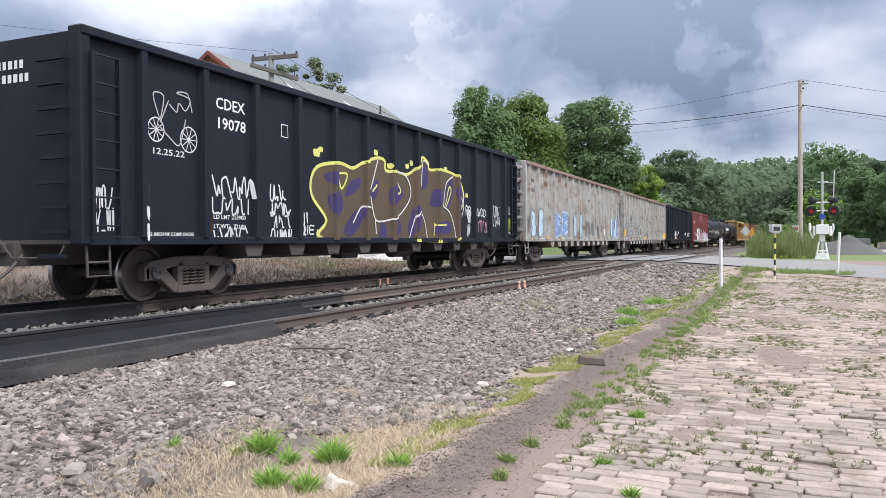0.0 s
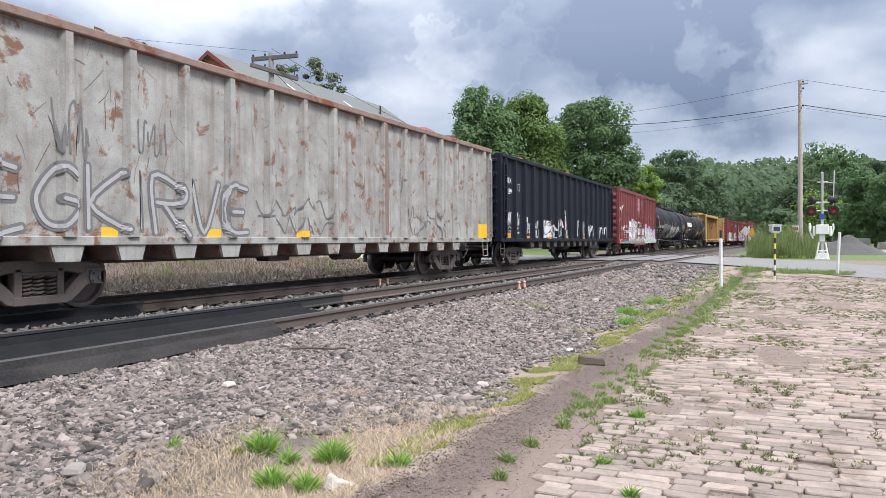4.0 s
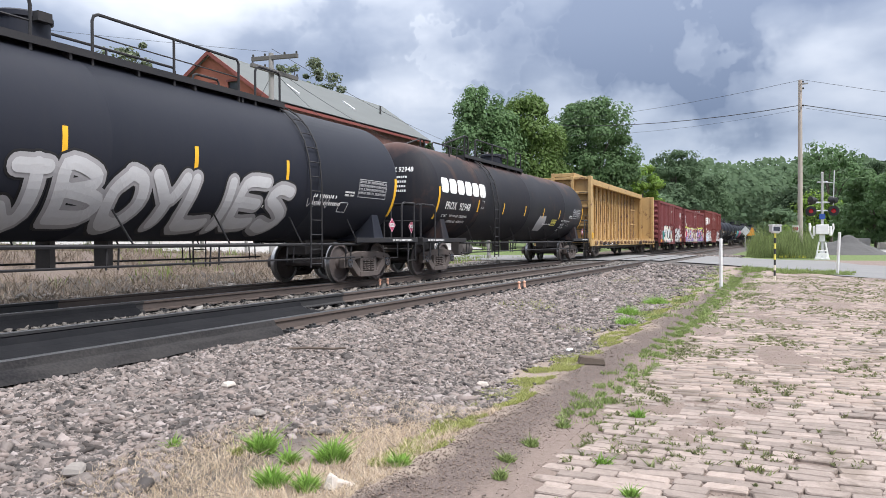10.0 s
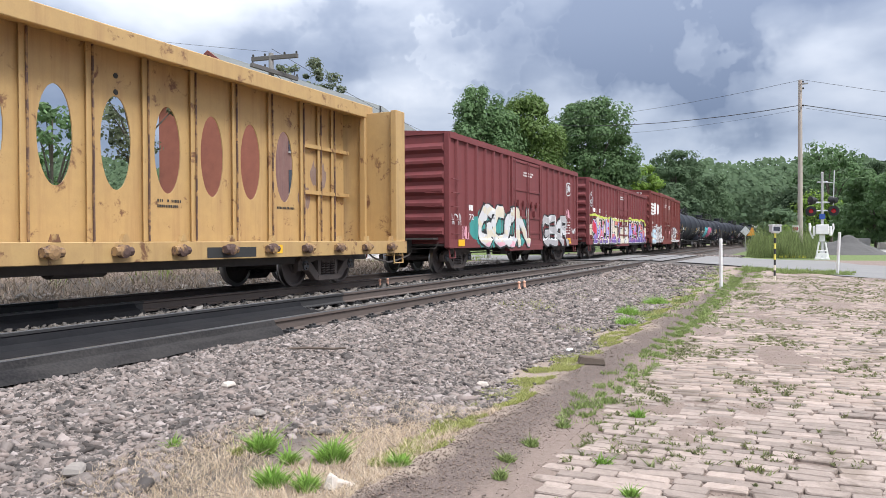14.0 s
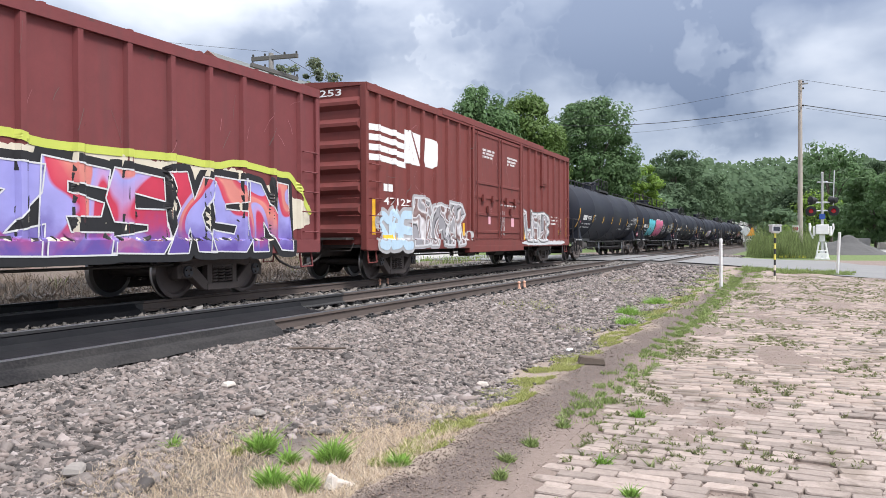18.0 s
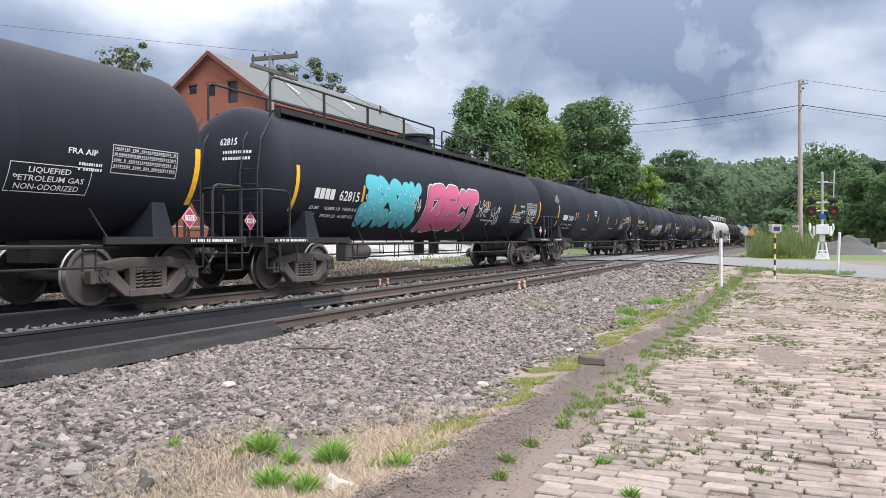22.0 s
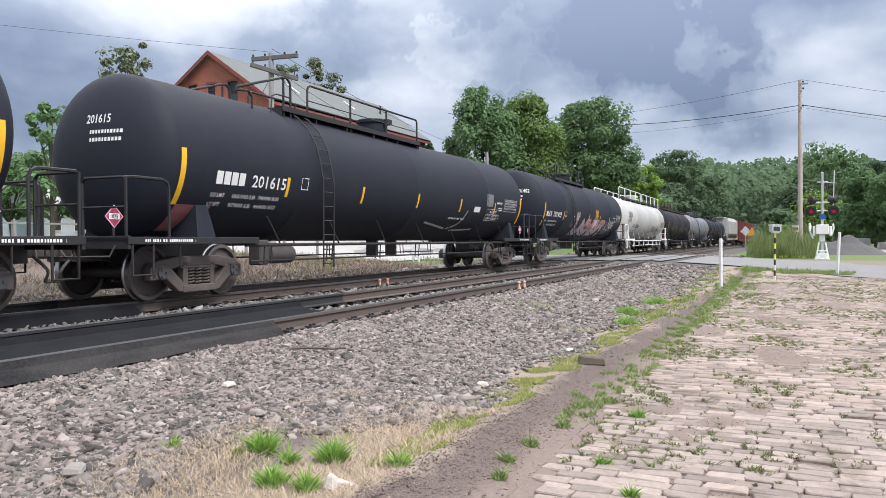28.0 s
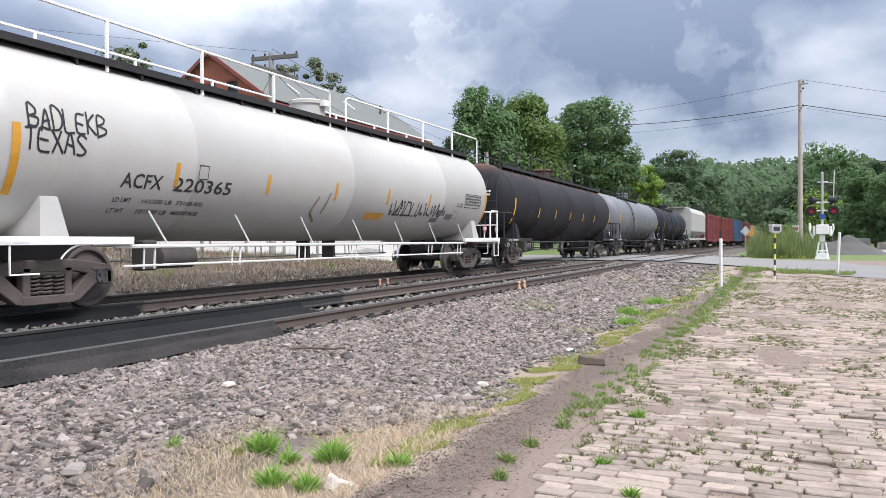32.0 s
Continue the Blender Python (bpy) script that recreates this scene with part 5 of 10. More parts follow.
    for y0, y1 in ((-0.84, -0.40), (0.40, 0.84)):
        s = Shape()
        s.box(a, b, y0, y1, zt - 0.10, zt - 0.07)
        s.box(a, b, y0 - 0.015 if y0 < 0 else y1 - 0.015, y0 + 0.015 if y0 < 0 else y1 + 0.015, zt - 0.15, zt - 0.04)
        part("walkway", s, wk, w)
    bracket = Shape().box(-0.025, 0.025, -0.82, 0.82, zt - 0.24, zt - 0.10).mesh("walkway_bracket", wk)
    n = max(2, int((b - a) / 1.25))
    for i in range(n + 1):
        put("walkway_bracket", bracket, w, pose(a + (b - a) * i / n, 0, 0))
    tall, low = 0.56, zt - 0.25
    for q in (-1, 1):
        y = q * 0.80
        for kind, *us in rails:
            x0, *mid, x1 = [v - h for v in us]
            rl = Shape()
            if kind == "slope":
                rl.tube([(x0 + 0.5, y, low), (x0 + 0.5, y, zt - 0.02), (x0 + 0.38, y, zt + 0.08), (x0, y, zt + 0.04), (x0 + 0.04, y, zt + 0.10), (mid[0], y, zt + tall), (x1 - 0.12, y, zt + tall), (x1 - 0.03, y, zt + tall - 0.06), (x1, y, zt + tall - 0.16), (x1, y, low)], 0.026, 6)
                rl.tube([(mid[0], y, low), (mid[0], y, zt + tall)], 0.026, 6)
                if q < 0:
                    rl.tube([(x0 + 1.1, y, low), (x0 + 1.15, y, zt + 0.12), (x0 + 1.3, y, zt + 0.17), (x1, y, zt + 0.17)], 0.016, 5)
            else:
                rl.tube([(x0, y, low), (x0, y, zt + tall - 0.12), (x0 + 0.03, y, zt + tall - 0.04), (x0 + 0.11, y, zt + tall), (x1 - 0.06, y, zt + tall), (x1, y, zt + tall - 0.06), (x1, y, low)], 0.026, 6)
                n = max(1, round((x1 - x0) / 1.9))
                for i in range(1, n):
                    x = x0 + (x1 - x0) * i / n
                    rl.tube([(x, y, low), (x, y, zt + tall)], 0.026 if walkway != "full" else 0.034, 6)
                if x1 - x0 > 2 and walkway != "full":
                    rl.tube([(x0, y, zt + 0.22), (x1, y, zt + 0.22)], 0.012, 5)
            part("walkway_railing", rl, F, w, smooth=True)
        if walkway == "low":
            rl = Shape()
            rl.tube([(-h - 0.75, y, zt - 0.75), (-h - 0.75, y, zt - 0.02), (-h - 0.66, y, zt + 0.04), (rails[0][1] - h, y, zt + 0.05)], 0.022, 6)
            for k in range(5):
                rl.tube([(-h - 0.3 + k * 1.9, y, zt - 0.4), (-h - 0.3 + k * 1.9, y, zt + 0.045)], 0.02, 5)
            part("walkway_railing", rl, F, w, smooth=True)
    # yellow stripes
    tall, short = stripe_mesh(0.92, stripe_key, 0.12, radius, 2.05), stripe_mesh(0.38, stripe_key, 0.09, radius, stripes[2])
    for u in (0.0, length):
        put("reflective_stripe", tall, w, pose(u - h, 0, 0))
    for k in range(5):
        put("reflective_stripe", short, w, pose(stripes[0] + stripes[1] * k - h, 0, 0))
    # head lettering
    hd = Shape()
    if head_lines[0]:
        verts, faces = letter_mesh(head_lines[0], 0.20, 0.85)
        hd.add([head_at(0.1 - x, 2.92 + y) for x, y in verts], faces)
    rng = random.Random(3)
    for k in range(head_lines[1]):
        y = 0.0
        while y > -0.62:
            ww = rng.uniform(0.03, 0.055)
            hd.add([head_at(y, 2.74 - k * 0.13), head_at(y - ww, 2.74 - k * 0.13), head_at(y - ww, 2.80 - k * 0.13), head_at(y, 2.80 - k * 0.13)], [(0, 1, 2, 3)])
            y -= ww + 0.02
    part("head_lettering", hd, M["white_paint"] if paint != "tank_white" else M["dark_letter"], w)
    for e, pad in ((-1, pads[0]), (1, pads[1])):
        coupler(w, e * E, e * (h + pad))
    marks(w, side)
    return w


def centre_beam(name, label, lead, trail, pads, marks):
    w = wagon(name, label, lead, trail)
    h = (trail - lead) / 2
    P = M["beam_yellow"]
    # deck
    s = Shape()
    s.box(-h, h, -1.46, 1.46, 0.84, 0.95)
    for e in (-1, 1):
        s.box(-h, h, min(e * 1.42, e * 1.52), max(e * 1.42, e * 1.52), 0.66, 0.97)
    part("deck", s, P, w, bevel=0.01)
    s = Shape()
    s.box(-h + 3.6, h - 3.6, -1.0, 1.0, 0.50, 0.66)
    part("under_sill", s, M["frame_steel"], w)
    # middle wall with oval openings: solid strips built round the holes
    count, u_first, pitch = 13, 4.565, 1.19
    top = 4.25
    zc, ho, wo = 2.655, 0.80, 0.325
    s = Shape()
    y0, y1 = -0.012, 0.012
    n = 32
    uf = u_first - pitch / 2
    s.box(-h + 0.6, uf - h, y0, y1, 0.95, top)
    ul = u_first + pitch * (count - 1) + pitch / 2
    s.box(ul - h, h - 0.6, y0, y1, 0.95, top)
    for i in range(count):
        cx = u_first + pitch * i - h
        corners = []
        ring = []
        for k in range(n):
            a = 2 * math.pi * k / n
            ring.append((cx + wo * math.cos(a), zc + ho * math.sin(a)))
            q = a % (2 * math.pi)
            c, sn = math.cos(q), math.sin(q)
            f = min((pitch / 2) / abs(c) if abs(c) > 1e-6 else 1e9, ((top - zc) if sn > 0 else (zc - 0.95)) / abs(sn) if abs(sn) > 1e-6 else 1e9)
            corners.append((cx + c * f, zc + sn * f))
        for y, flip in ((y0, False), (y1, True)):
            v = [(x, y, z) for x, z in ring] + [(x, y, z) for x, z in corners]
            s.add(v, [(k, (k + 1) % n, n + (k + 1) % n, n + k) for k in range(n)])
        s.add([(x, y0, z) for x, z in ring] + [(x, y1, z) for x, z in ring], [(k, (k + 1) % n, n + (k + 1) % n, n + k) for k in range(n)])
        for sx in (-1, 1):
            for zz in (0.95, top):
                ex = cx + sx * pitch / 2
                near = [c for c in corners if abs(c[0] - ex) < 1e-4]
                flat = [c for c in corners if abs(c[1] - zz) < 1e-4]
                a = min(near, key=lambda c: abs(c[1] - zz))
                b = min(flat, key=lambda c: abs(c[0] - ex))
                for y in (y0, y1):
                    s.add([(ex, y, zz), (a[0], y, a[1]), (b[0], y, b[1])], [(0, 1, 2)])
    part("middle_wall", s, P, w)
    s = Shape()
    s.box(-h + 0.1, h - 0.1, -0.52, 0.52, top - 0.02, top + 0.16)
    s.box(-h + 0.1, h - 0.1, -0.60, -0.48, top - 0.14, top + 0.18)
    s.box(-h + 0.1, h - 0.1, 0.48, 0.60, top - 0.14, top + 0.18)
    part("top_beam", s, P, w, bevel=0.015)
    post = Shape()
    post.box(-0.035, 0.035, -0.075, -0.013, 0.97, top)
    post.box(-0.07, 0.07, -0.09, -0.075, 0.97, top)
    pm = post.mesh("wall_post", P, bevel=0.008)
    cable = Shape().tube([(0.05, -0.105, 0.98), (0.04, -0.115, 1.6), (0.055, -0.105, 2.4), (0.04, -0.115, 3.3), (0.05, -0.10, top - 0.05)], 0.022, 6).mesh("tie_cable", M["beam_post"])
    places = [1.45, 2.64, 3.26] + [u_first - pitch / 2 + pitch * i for i in range(count + 1)] + [20.15, 20.75]
    for u in places:
        put("wall_post", pm, w, pose(u - h, 0, 0))
        put("tie_cable", cable, w, pose(u - h, 0, 0))
        put("wall_post", pm, w, pose(u - h, 0, 0, 0, 0, 180))
    rl = Shape()
    for z in (2.13, 3.22):
        for x0, x1 in ((-h + 0.5, u_first - pitch * 0.6 - h), (ul + 0.05 - h, h - 0.5)):
            rl.box(x0, x1, -0.12, -0.013, z - 0.045, z + 0.045)
            rl.box(x0, x1, 0.013, 0.12, z - 0.045, z + 0.045)
    part("wall_rail", rl, P, w)
    # end bulkheads
    for e in (-1, 1):
        s = Shape()
        a, b = sorted((e * (h - 0.42), e * (h - 0.30)))
        s.box(a, b, -1.48, 1.48, 0.95, 4.22)
        part("bulkhead", s, P, w, bevel=0.01)
        for q in (-1, -0.36, 0.36, 1):
            s = Shape()
            a, b = sorted((e * (h - 0.50), e * (h - 0.03)))
            yy = q * 1.41
            s.box(a, b, yy - 0.08, yy + 0.08, 0.9, 4.24)
            part("bulkhead_post", s, P, w, bevel=0.012)
        for z in (1.75, 2.7, 3.4, 4.14):
            s = Shape()
            a, b = sorted((e * (h - 0.30), e * (h - 0.06)))
            s.box(a, b, -1.45, 1.45, z - 0.06, z + 0.06)
            part("bulkhead_rib", s, P, w, bevel=0.01)
        lad = Shape()
        for k in range(8):
            z = 0.6 + 0.4 * k
            xx = e * (h + 0.03)
            lad.tube([(xx - e * 0.1, -0.9, z), (xx, -0.9, z), (xx, -1.35, z), (xx - e * 0.1, -1.35, z)], 0.016, 5)
        lad.tube([(e * (h - 0.2), -1.47, 0.95), (e * (h - 0.2), -1.5, 0.42), (e * (h - 0.65), -1.5, 0.42), (e * (h - 0.65), -1.47, 0.95)], 0.024, 5)
        part("end_ladder", lad, P if e > 0 else M["frame_steel"], w)
    # winches along the sills
    wn = Shape()
    wn.lathe([(-1.66, 0.05), (-1.64, 0.10), (-1.54, 0.10), (-1.52, 0.06)], "y", (0, 0, 0), 12)
    wn.tube([(-0.16, -1.58, 0), (0.16, -1.58, 0)], 0.07, 8)
    wm = wn.mesh("strap_winch", M["beam_post"])
    hook = Shape().prism_y([(-0.07, 0.97), (0.07, 0.97), (0.03, 1.08), (-0.03, 1.08)], -1.52, -1.44).mesh("strap_hook", P)
    for i in range(18):
        u = 0.9 + (2 * h - 1.8) * i / 17
        put("strap_winch", wm, w, pose(u - h, 0, 0.83))
        put("strap_hook", hook, w, pose(u - h + 0.12, 0, 0))
    for e, pad in ((-1, pads[0]), (1, pads[1])):
        coupler(w, e * h, e * (h + pad))
        truck(w, e * (h - 3.0))
    cs = Shape().box(-h, h, -0.3, 0.3, 0.5, 0.85)
    part("centre_sill", cs, M["frame_steel"], w)
    brake_parts(w, h, 0.62)
    marks(w, Side(h, 1.52))
    return w


def hopper(name, label, lead, trail, paint, pads):
    w = wagon(name, label, lead, trail)
    h = (trail - lead) / 2
    P = M[paint]
    sec = [(-1.2, 1.5), (-1.56, 1.9), (-1.58, 3.9), (-1.2, 4.45), (1.2, 4.45), (1.58, 3.9), (1.56, 1.9), (1.2, 1.5)]
    s = Shape().hull([(-h + 1.0, y, z) for y, z in sec], [(h - 1.0, y, z) for y, z in sec])
    for x in (-h * 0.5, 0.0, h * 0.5):
        s.hull([(x - 1.6, -1.2, 1.52), (x + 1.6, -1.2, 1.52), (x + 1.6, 1.2, 1.52), (x - 1.6, 1.2, 1.52)], [(x - 0.4, -0.5, 0.6), (x + 0.4, -0.5, 0.6), (x + 0.4, 0.5, 0.6), (x - 0.4, 0.5, 0.6)])
    part("body", s, P, w, bevel=0.03)
    s = Shape().box(-h, h, -1.5, -1.4, 0.95, 1.15).box(-h, h, 1.4, 1.5, 0.95, 1.15).box(-h, h, -0.25, 0.25, 0.7, 1.0)
    for e in (-1, 1):
        for q in (-1.4, 1.4):
            s.box(e * (h - 0.15) - 0.06, e * (h - 0.15) + 0.06, q - 0.06, q + 0.06, 0.95, 4.4)
    part("under_frame", s, P, w)
    s = Shape().box(-h + 0.5, h - 0.5, -0.9, 0.9, 4.46, 4.56)
    part("roof_walk", s, P, w)
    for e, pad in ((-1, pads[0]), (1, pads[1])):
        coupler(w, e * h, e * (h + pad))
        truck(w, e * (h - 1.9))
    return w


# ---- ground ----
def level(x):
    """Height of the open ground beside the line."""
    return steps(x, [(-1e4, -0.55), (18, -0.55), (30, -0.44), (46, -0.28), (1e5, -0.28)])


def road_z(x, y):
    v = y - bend(x)
    return steps(v, [(-1e4, level(x) + 0.04), (0.0, level(x) + 0.04), (5.2, -0.03), (5.9, -0.012), (12.2, -0.012), (13.5, -0.04), (24, -0.16), (1e4, -0.16)])


def ground_z(x, y):
    v = y - bend(min(max(x, -60), 200))
    g = level(x)
    far = steps(x, [(-1e4, 0.85), (14, 0.75), (24, 0.35), (34, -0.25), (1e5, -0.25)])
    z = steps(v, [(-1e5, g), (1.5, g), (1.75, g + 0.01), (2.15, g + 0.085), (2.5, g + 0.02), (3.2, g + 0.02), (5.25, -0.262), (5.65, -0.232), (5.95, -0.228), (12.5, -0.238), (13.2, -0.40), (14.2, -0.2), (16.8, far), (1e5, far)])
    if v < 1.5 and -3 < x < 34:
        d = noise.noise((x * 0.42, y * 0.7, 5.0)) + 0.55 * noise.noise((x * 1.3, y * 1.9, 9.0)) + 0.25 * noise.noise((x * 4.1, y * 5.3, 2.0))
        z += -0.016 + 0.115 * min(0.42, max(0.0, d - 0.12)) + 0.004 * noise.noise((x * 9, y * 9, 1.0))
    if v > 1.6:
        amp = 0.02 if v < 13 else 0.07 * min(1.0, (v - 13) / 2)
        z += amp * noise.noise((x * 1.3, y * 1.3, 0.0)) + 0.3 * amp * noise.noise((x * 5, y * 5, 3.0))
    if v > 18 and x < 100:
        z = max(z, lerp(z, 0.95, (v - 18) / 13))
    if 33 < x < 56 and 0 < v < 24:
        k = min(1.0, max(0.0, min(x - 33.5, 55.5 - x) / 3.0))
        z = lerp(z, min(road_z(x, y), road_z(44, y)) - 0.05, k)
    return z


def spread(parts):
    res = []
    for a, b, d in parts:
        n = max(1, round((b - a) / d))
        res += [a + (b - a) * i / n for i in range(n)]
    return res + [parts[-1][1]]


GX = spread([(-1500, -200, 160), (-200, -20, 20), (-20, 0, 2), (0, 22, 0.14), (22, 40, 0.4), (40, 80, 1.6), (80, 300, 12), (300, 2500, 200)])
GY = spread([(-1500, -60, 160), (-60, -8, 6), (-8, -3.2, 0.6), (-3.2, 0, 0.11), (0, 6.2, 0.11), (6.2, 13, 0.5), (13, 18, 0.25), (18, 60, 3), (60, 300, 20), (300, 2000, 200)])
gv = [(x, y, ground_z(x, y)) for x in GX for y in GY]
ny = len(GY)
gq = [(i * ny + j, (i + 1) * ny + j, (i + 1) * ny + j + 1, i * ny + j + 1) for i in range(len(GX) - 1) for j in range(ny - 1)]


def ground_material():
    m = bpy.data.materials.new("earth")
    m.use_nodes = True
    t = m.node_tree
    p = t.nodes["Principled BSDF"]
    p.inputs["Roughness"].default_value = 0.95
    tc = node(t, "ShaderNodeTexCoord")
    sp = node(t, "ShaderNodeSeparateXYZ")
    t.links.new(tc.outputs["Object"], sp.inputs[0])
    n1 = node(t, "ShaderNodeTexNoise", Scale=1.1, Detail=7.0, Roughness=0.65)
    n2 = node(t, "ShaderNodeTexNoise", Scale=26.0, Detail=5.0, Roughness=0.7)
    n3 = node(t, "ShaderNodeTexVoronoi", Scale=55.0)
    for n in (n1, n2, n3):
        t.links.new(tc.outputs["Object"], n.inputs["Vector"])
    soil = mix(t, n2.outputs[0], (0.145, 0.110, 0.093), (0.30, 0.236, 0.196))
    soil = mix(t, ramp(t, n1.outputs[0], [(0.40, (0, 0, 0)), (0.62, (1, 1, 1))]), soil, mix(t, n2.outputs[0], (0.19, 0.148, 0.118), (0.365, 0.295, 0.235)))
    # dark cinder ridge along the pavement, and the pale bank behind the far track
    swing = math_node(t, "ADD", sp.outputs[1], math_node(t, "MULTIPLY", math_node(t, "SUBTRACT", n1.outputs[0], 0.5), 0.9))
    off = math_node(t, "ABSOLUTE", math_node(t, "SUBTRACT", swing, 2.02))
    paved = math_node(t, "LESS_THAN", swing, 1.95)
    soil = mix(t, math_node(t, "MULTIPLY", paved, 0.8), soil, mix(t, n2.outputs[0], (0.115, 0.084, 0.072), (0.235, 0.178, 0.155)))
    core = node(t, "ShaderNodeMapRange")
    for i, v in enumerate((0.12, 0.30, 1.0, 0.0)):
        core.inputs[i + 1].default_value = v
    t.links.new(off, core.inputs[0])
    soil = mix(t, core.outputs[0], soil, mix(t, n2.outputs[0], (0.075, 0.057, 0.050), (0.160, 0.122, 0.106)))
    soil = mix(t, math_node(t, "GREATER_THAN", swing, 13.6), soil, mix(t, n2.outputs[0], (0.085, 0.066, 0.056), (0.20, 0.155, 0.13)))
    grit = mix(t, n3.outputs["Distance"], (0.11, 0.095, 0.088), (0.05, 0.044, 0.04))
    turf = mix(t, n2.outputs[0], (0.06, 0.10, 0.03), (0.15, 0.19, 0.06))
    # cinders and fine stone between the rails and beside them
    wob = math_node(t, "ADD", sp.outputs[1], math_node(t, "MULTIPLY", n1.outputs[0], 1.2))
    bal = math_node(t, "MULTIPLY", math_node(t, "SMOOTH_MIN", math_node(t, "MULTIPLY", math_node(t, "SUBTRACT", wob, 3.6), 2.5), 1.0, 0.1), math_node(t, "LESS_THAN", sp.outputs[1], 15.2))
    cl = node(t, "ShaderNodeClamp")
    t.links.new(bal, cl.inputs[0])
    col = mix(t, cl.outputs[0], soil, grit)
    # meadow and verge farther out
    away = math_node(t, "MULTIPLY", math_node(t, "GREATER_THAN", sp.outputs[1], 18.5), 1.0)
    right = math_node(t, "MULTIPLY", math_node(t, "GREATER_THAN", sp.outputs[0], 50.0), math_node(t, "LESS_THAN", sp.outputs[1], 5.0))
    col = mix(t, math_node(t, "MAXIMUM", away, right), col, turf)
    t.links.new(col, p.inputs["Base Color"])
    b = node(t, "ShaderNodeBump", Strength=0.5, Distance=0.03)
    n4 = node(t, "ShaderNodeTexNoise", Scale=120.0, Detail=4.0, Roughness=0.75)
    t.links.new(tc.outputs["Object"], n4.inputs["Vector"])
    t.links.new(math_node(t, "ADD", n2.outputs[0], math_node(t, "MULTIPLY", n4.outputs[0], 0.5)), b.inputs["Height"])
    t.links.new(b.outputs[0], p.inputs["Normal"])
    return m


tagged(put("ground", fast_mesh("ground", gv, gq, [ground_material()])), "bare earth and grit beside a railway line", "ground", kind="structure")

# ---- tracks ----
RAIL = [(-0.07, -0.178), (0.07, -0.178), (0.07, -0.165), (0.014, -0.145), (0.010, -0.055), (0.036, -0.040), (0.036, -0.008), (0.028, 0.0), (-0.028, 0.0), (-0.036, -0.008), (-0.036, -0.040), (-0.010, -0.055), (-0.014, -0.145), (-0.07, -0.165)]


def rail(parent, lat, lift, s0, s1, key):
    pts = spread([(s0, s1, 1.5 if s1 - s0 < 60 else 4.0)])
    s = Shape()
    k = len(RAIL)
    verts = [(x, lat + bend(x) + a, lift + b) for x in pts for a, b in RAIL]
    faces, ms = [], []
    for i in range(len(pts) - 1):
        for j in range(k):
            faces.append((i * k + j, (i + 1) * k + j, (i + 1) * k + (j + 1) % k, i * k + (j + 1) % k))
            ms.append(1 if j in (6, 7, 8) else 0)
    faces += [tuple(range(k)), tuple(range(len(verts) - k, len(verts)))[::-1]]
    ms += [0, 0]
    s.add(verts, faces)
    s.m = ms
    return part("rail", s, [M[key], M["rail_head"]], parent)


def track(name, y, cant, splits, label):
    t = thing(name, label, "railway track", kind="structure")
    for k, e in enumerate((-1, 1)):
        cuts = [-90.0] + splits[k] + [420.0]
        keys = ["rail_dark", "rail_rust", "rail_rust"]
        for i in range(len(cuts) - 1):
            rail(t, y + e * 0.7525, -e * cant, cuts[i], cuts[i + 1], keys[i])
    tie = Shape().box(-0.115, 0.115, -1.3, 1.3, -0.40, -0.232).mesh("tie", M["tie_wood"], bevel=0.012)
    plate = Shape()
    for e in (-1, 1):
        plate.box(-0.09, 0.09, e * 0.7525 - 0.17, e * 0.7525 + 0.17, -0.234, -0.172)
        for q in (-0.11, 0.11):
            plate.box(-0.05, -0.02, e * 0.7525 + q - 0.02, e * 0.7525 + q + 0.02, -0.18, -0.145)
            plate.box(0.03, 0.06, e * 0.7525 + q - 0.02, e * 0.7525 + q + 0.02, -0.18, -0.145)
    pm = plate.mesh("tie_plate", M["rail_dark"])
    rng = random.Random(5)
    for i in range(100):
        s = -3 + i * 0.53
        if 36.5 < s < 50.5:
            continue
        a = math.degrees(math.atan(bend_slope(s))) + rng.uniform(-1, 1)
        m = pose(s, y + bend(s) + rng.uniform(-0.05, 0.05), rng.uniform(-0.012, 0.004), 0, 0, a)
        ti = put("tie", tie, t, m)
        put("tie_plate", pm, t, pose(s, y + bend(s), 0, 0, 0, a))
    return t


track("track_near", Y_NEAR, 0.021 * -1, [[7.9], [12.0]], "near railway track with worn rails on timber ties in ballast")
track("track_far", Y_TRAIN, 0.0, [[9.4], [9.0]], "far railway track with rusty rails that carries the train")


# black mats laid against the rails to catch grease
def track_mat(lat, e, s0, s1, seed, label, key, prof=((0.042, -0.030), (0.075, -0.090), (0.150, -0.128), (0.215, -0.195))):
    """A stiff mat that leans on the rail at lat and falls towards side e."""
    rng = random.Random(seed)
    n = int((s1 - s0) / 0.12)
    v, f = [], []
    k = len(prof)
    for i in range(n + 1):
        s = s0 + (s1 - s0) * i / n
        rag = 0.02 * noise.noise((s * 1.7, seed, 0.0)) + 0.012 * noise.noise((s * 7, seed, 0.0))
        for j, (a, z) in enumerate(prof):
            wave = 0.006 * noise.noise((s * 2.5, j * 0.8, seed)) * j
            v.append((s, lat + bend(s) + e * (a + rag * (j == k - 1)), z + wave + rag * 0.4 * (j == k - 1)))
            v.append((s, lat + bend(s) + e * (a + rag * (j == k - 1) + 0.008), z + wave - 0.006 + rag * 0.4 * (j == k - 1)))
    m = 2 * k
    for i in range(n):
        for j in range(k - 1):
            a = i * m + 2 * j
            f += [(a, a + 2, a + m + 2, a + m), (a + 1, a + m + 1, a + m + 3, a + 3)]
        a = i * m + 2 * (k - 1)
        f.append((a, a + 1, a + m + 1, a + m))
    solid("track_mat", Shape().add(v, f), M[key], label, "mat", group="mats beside the rails")


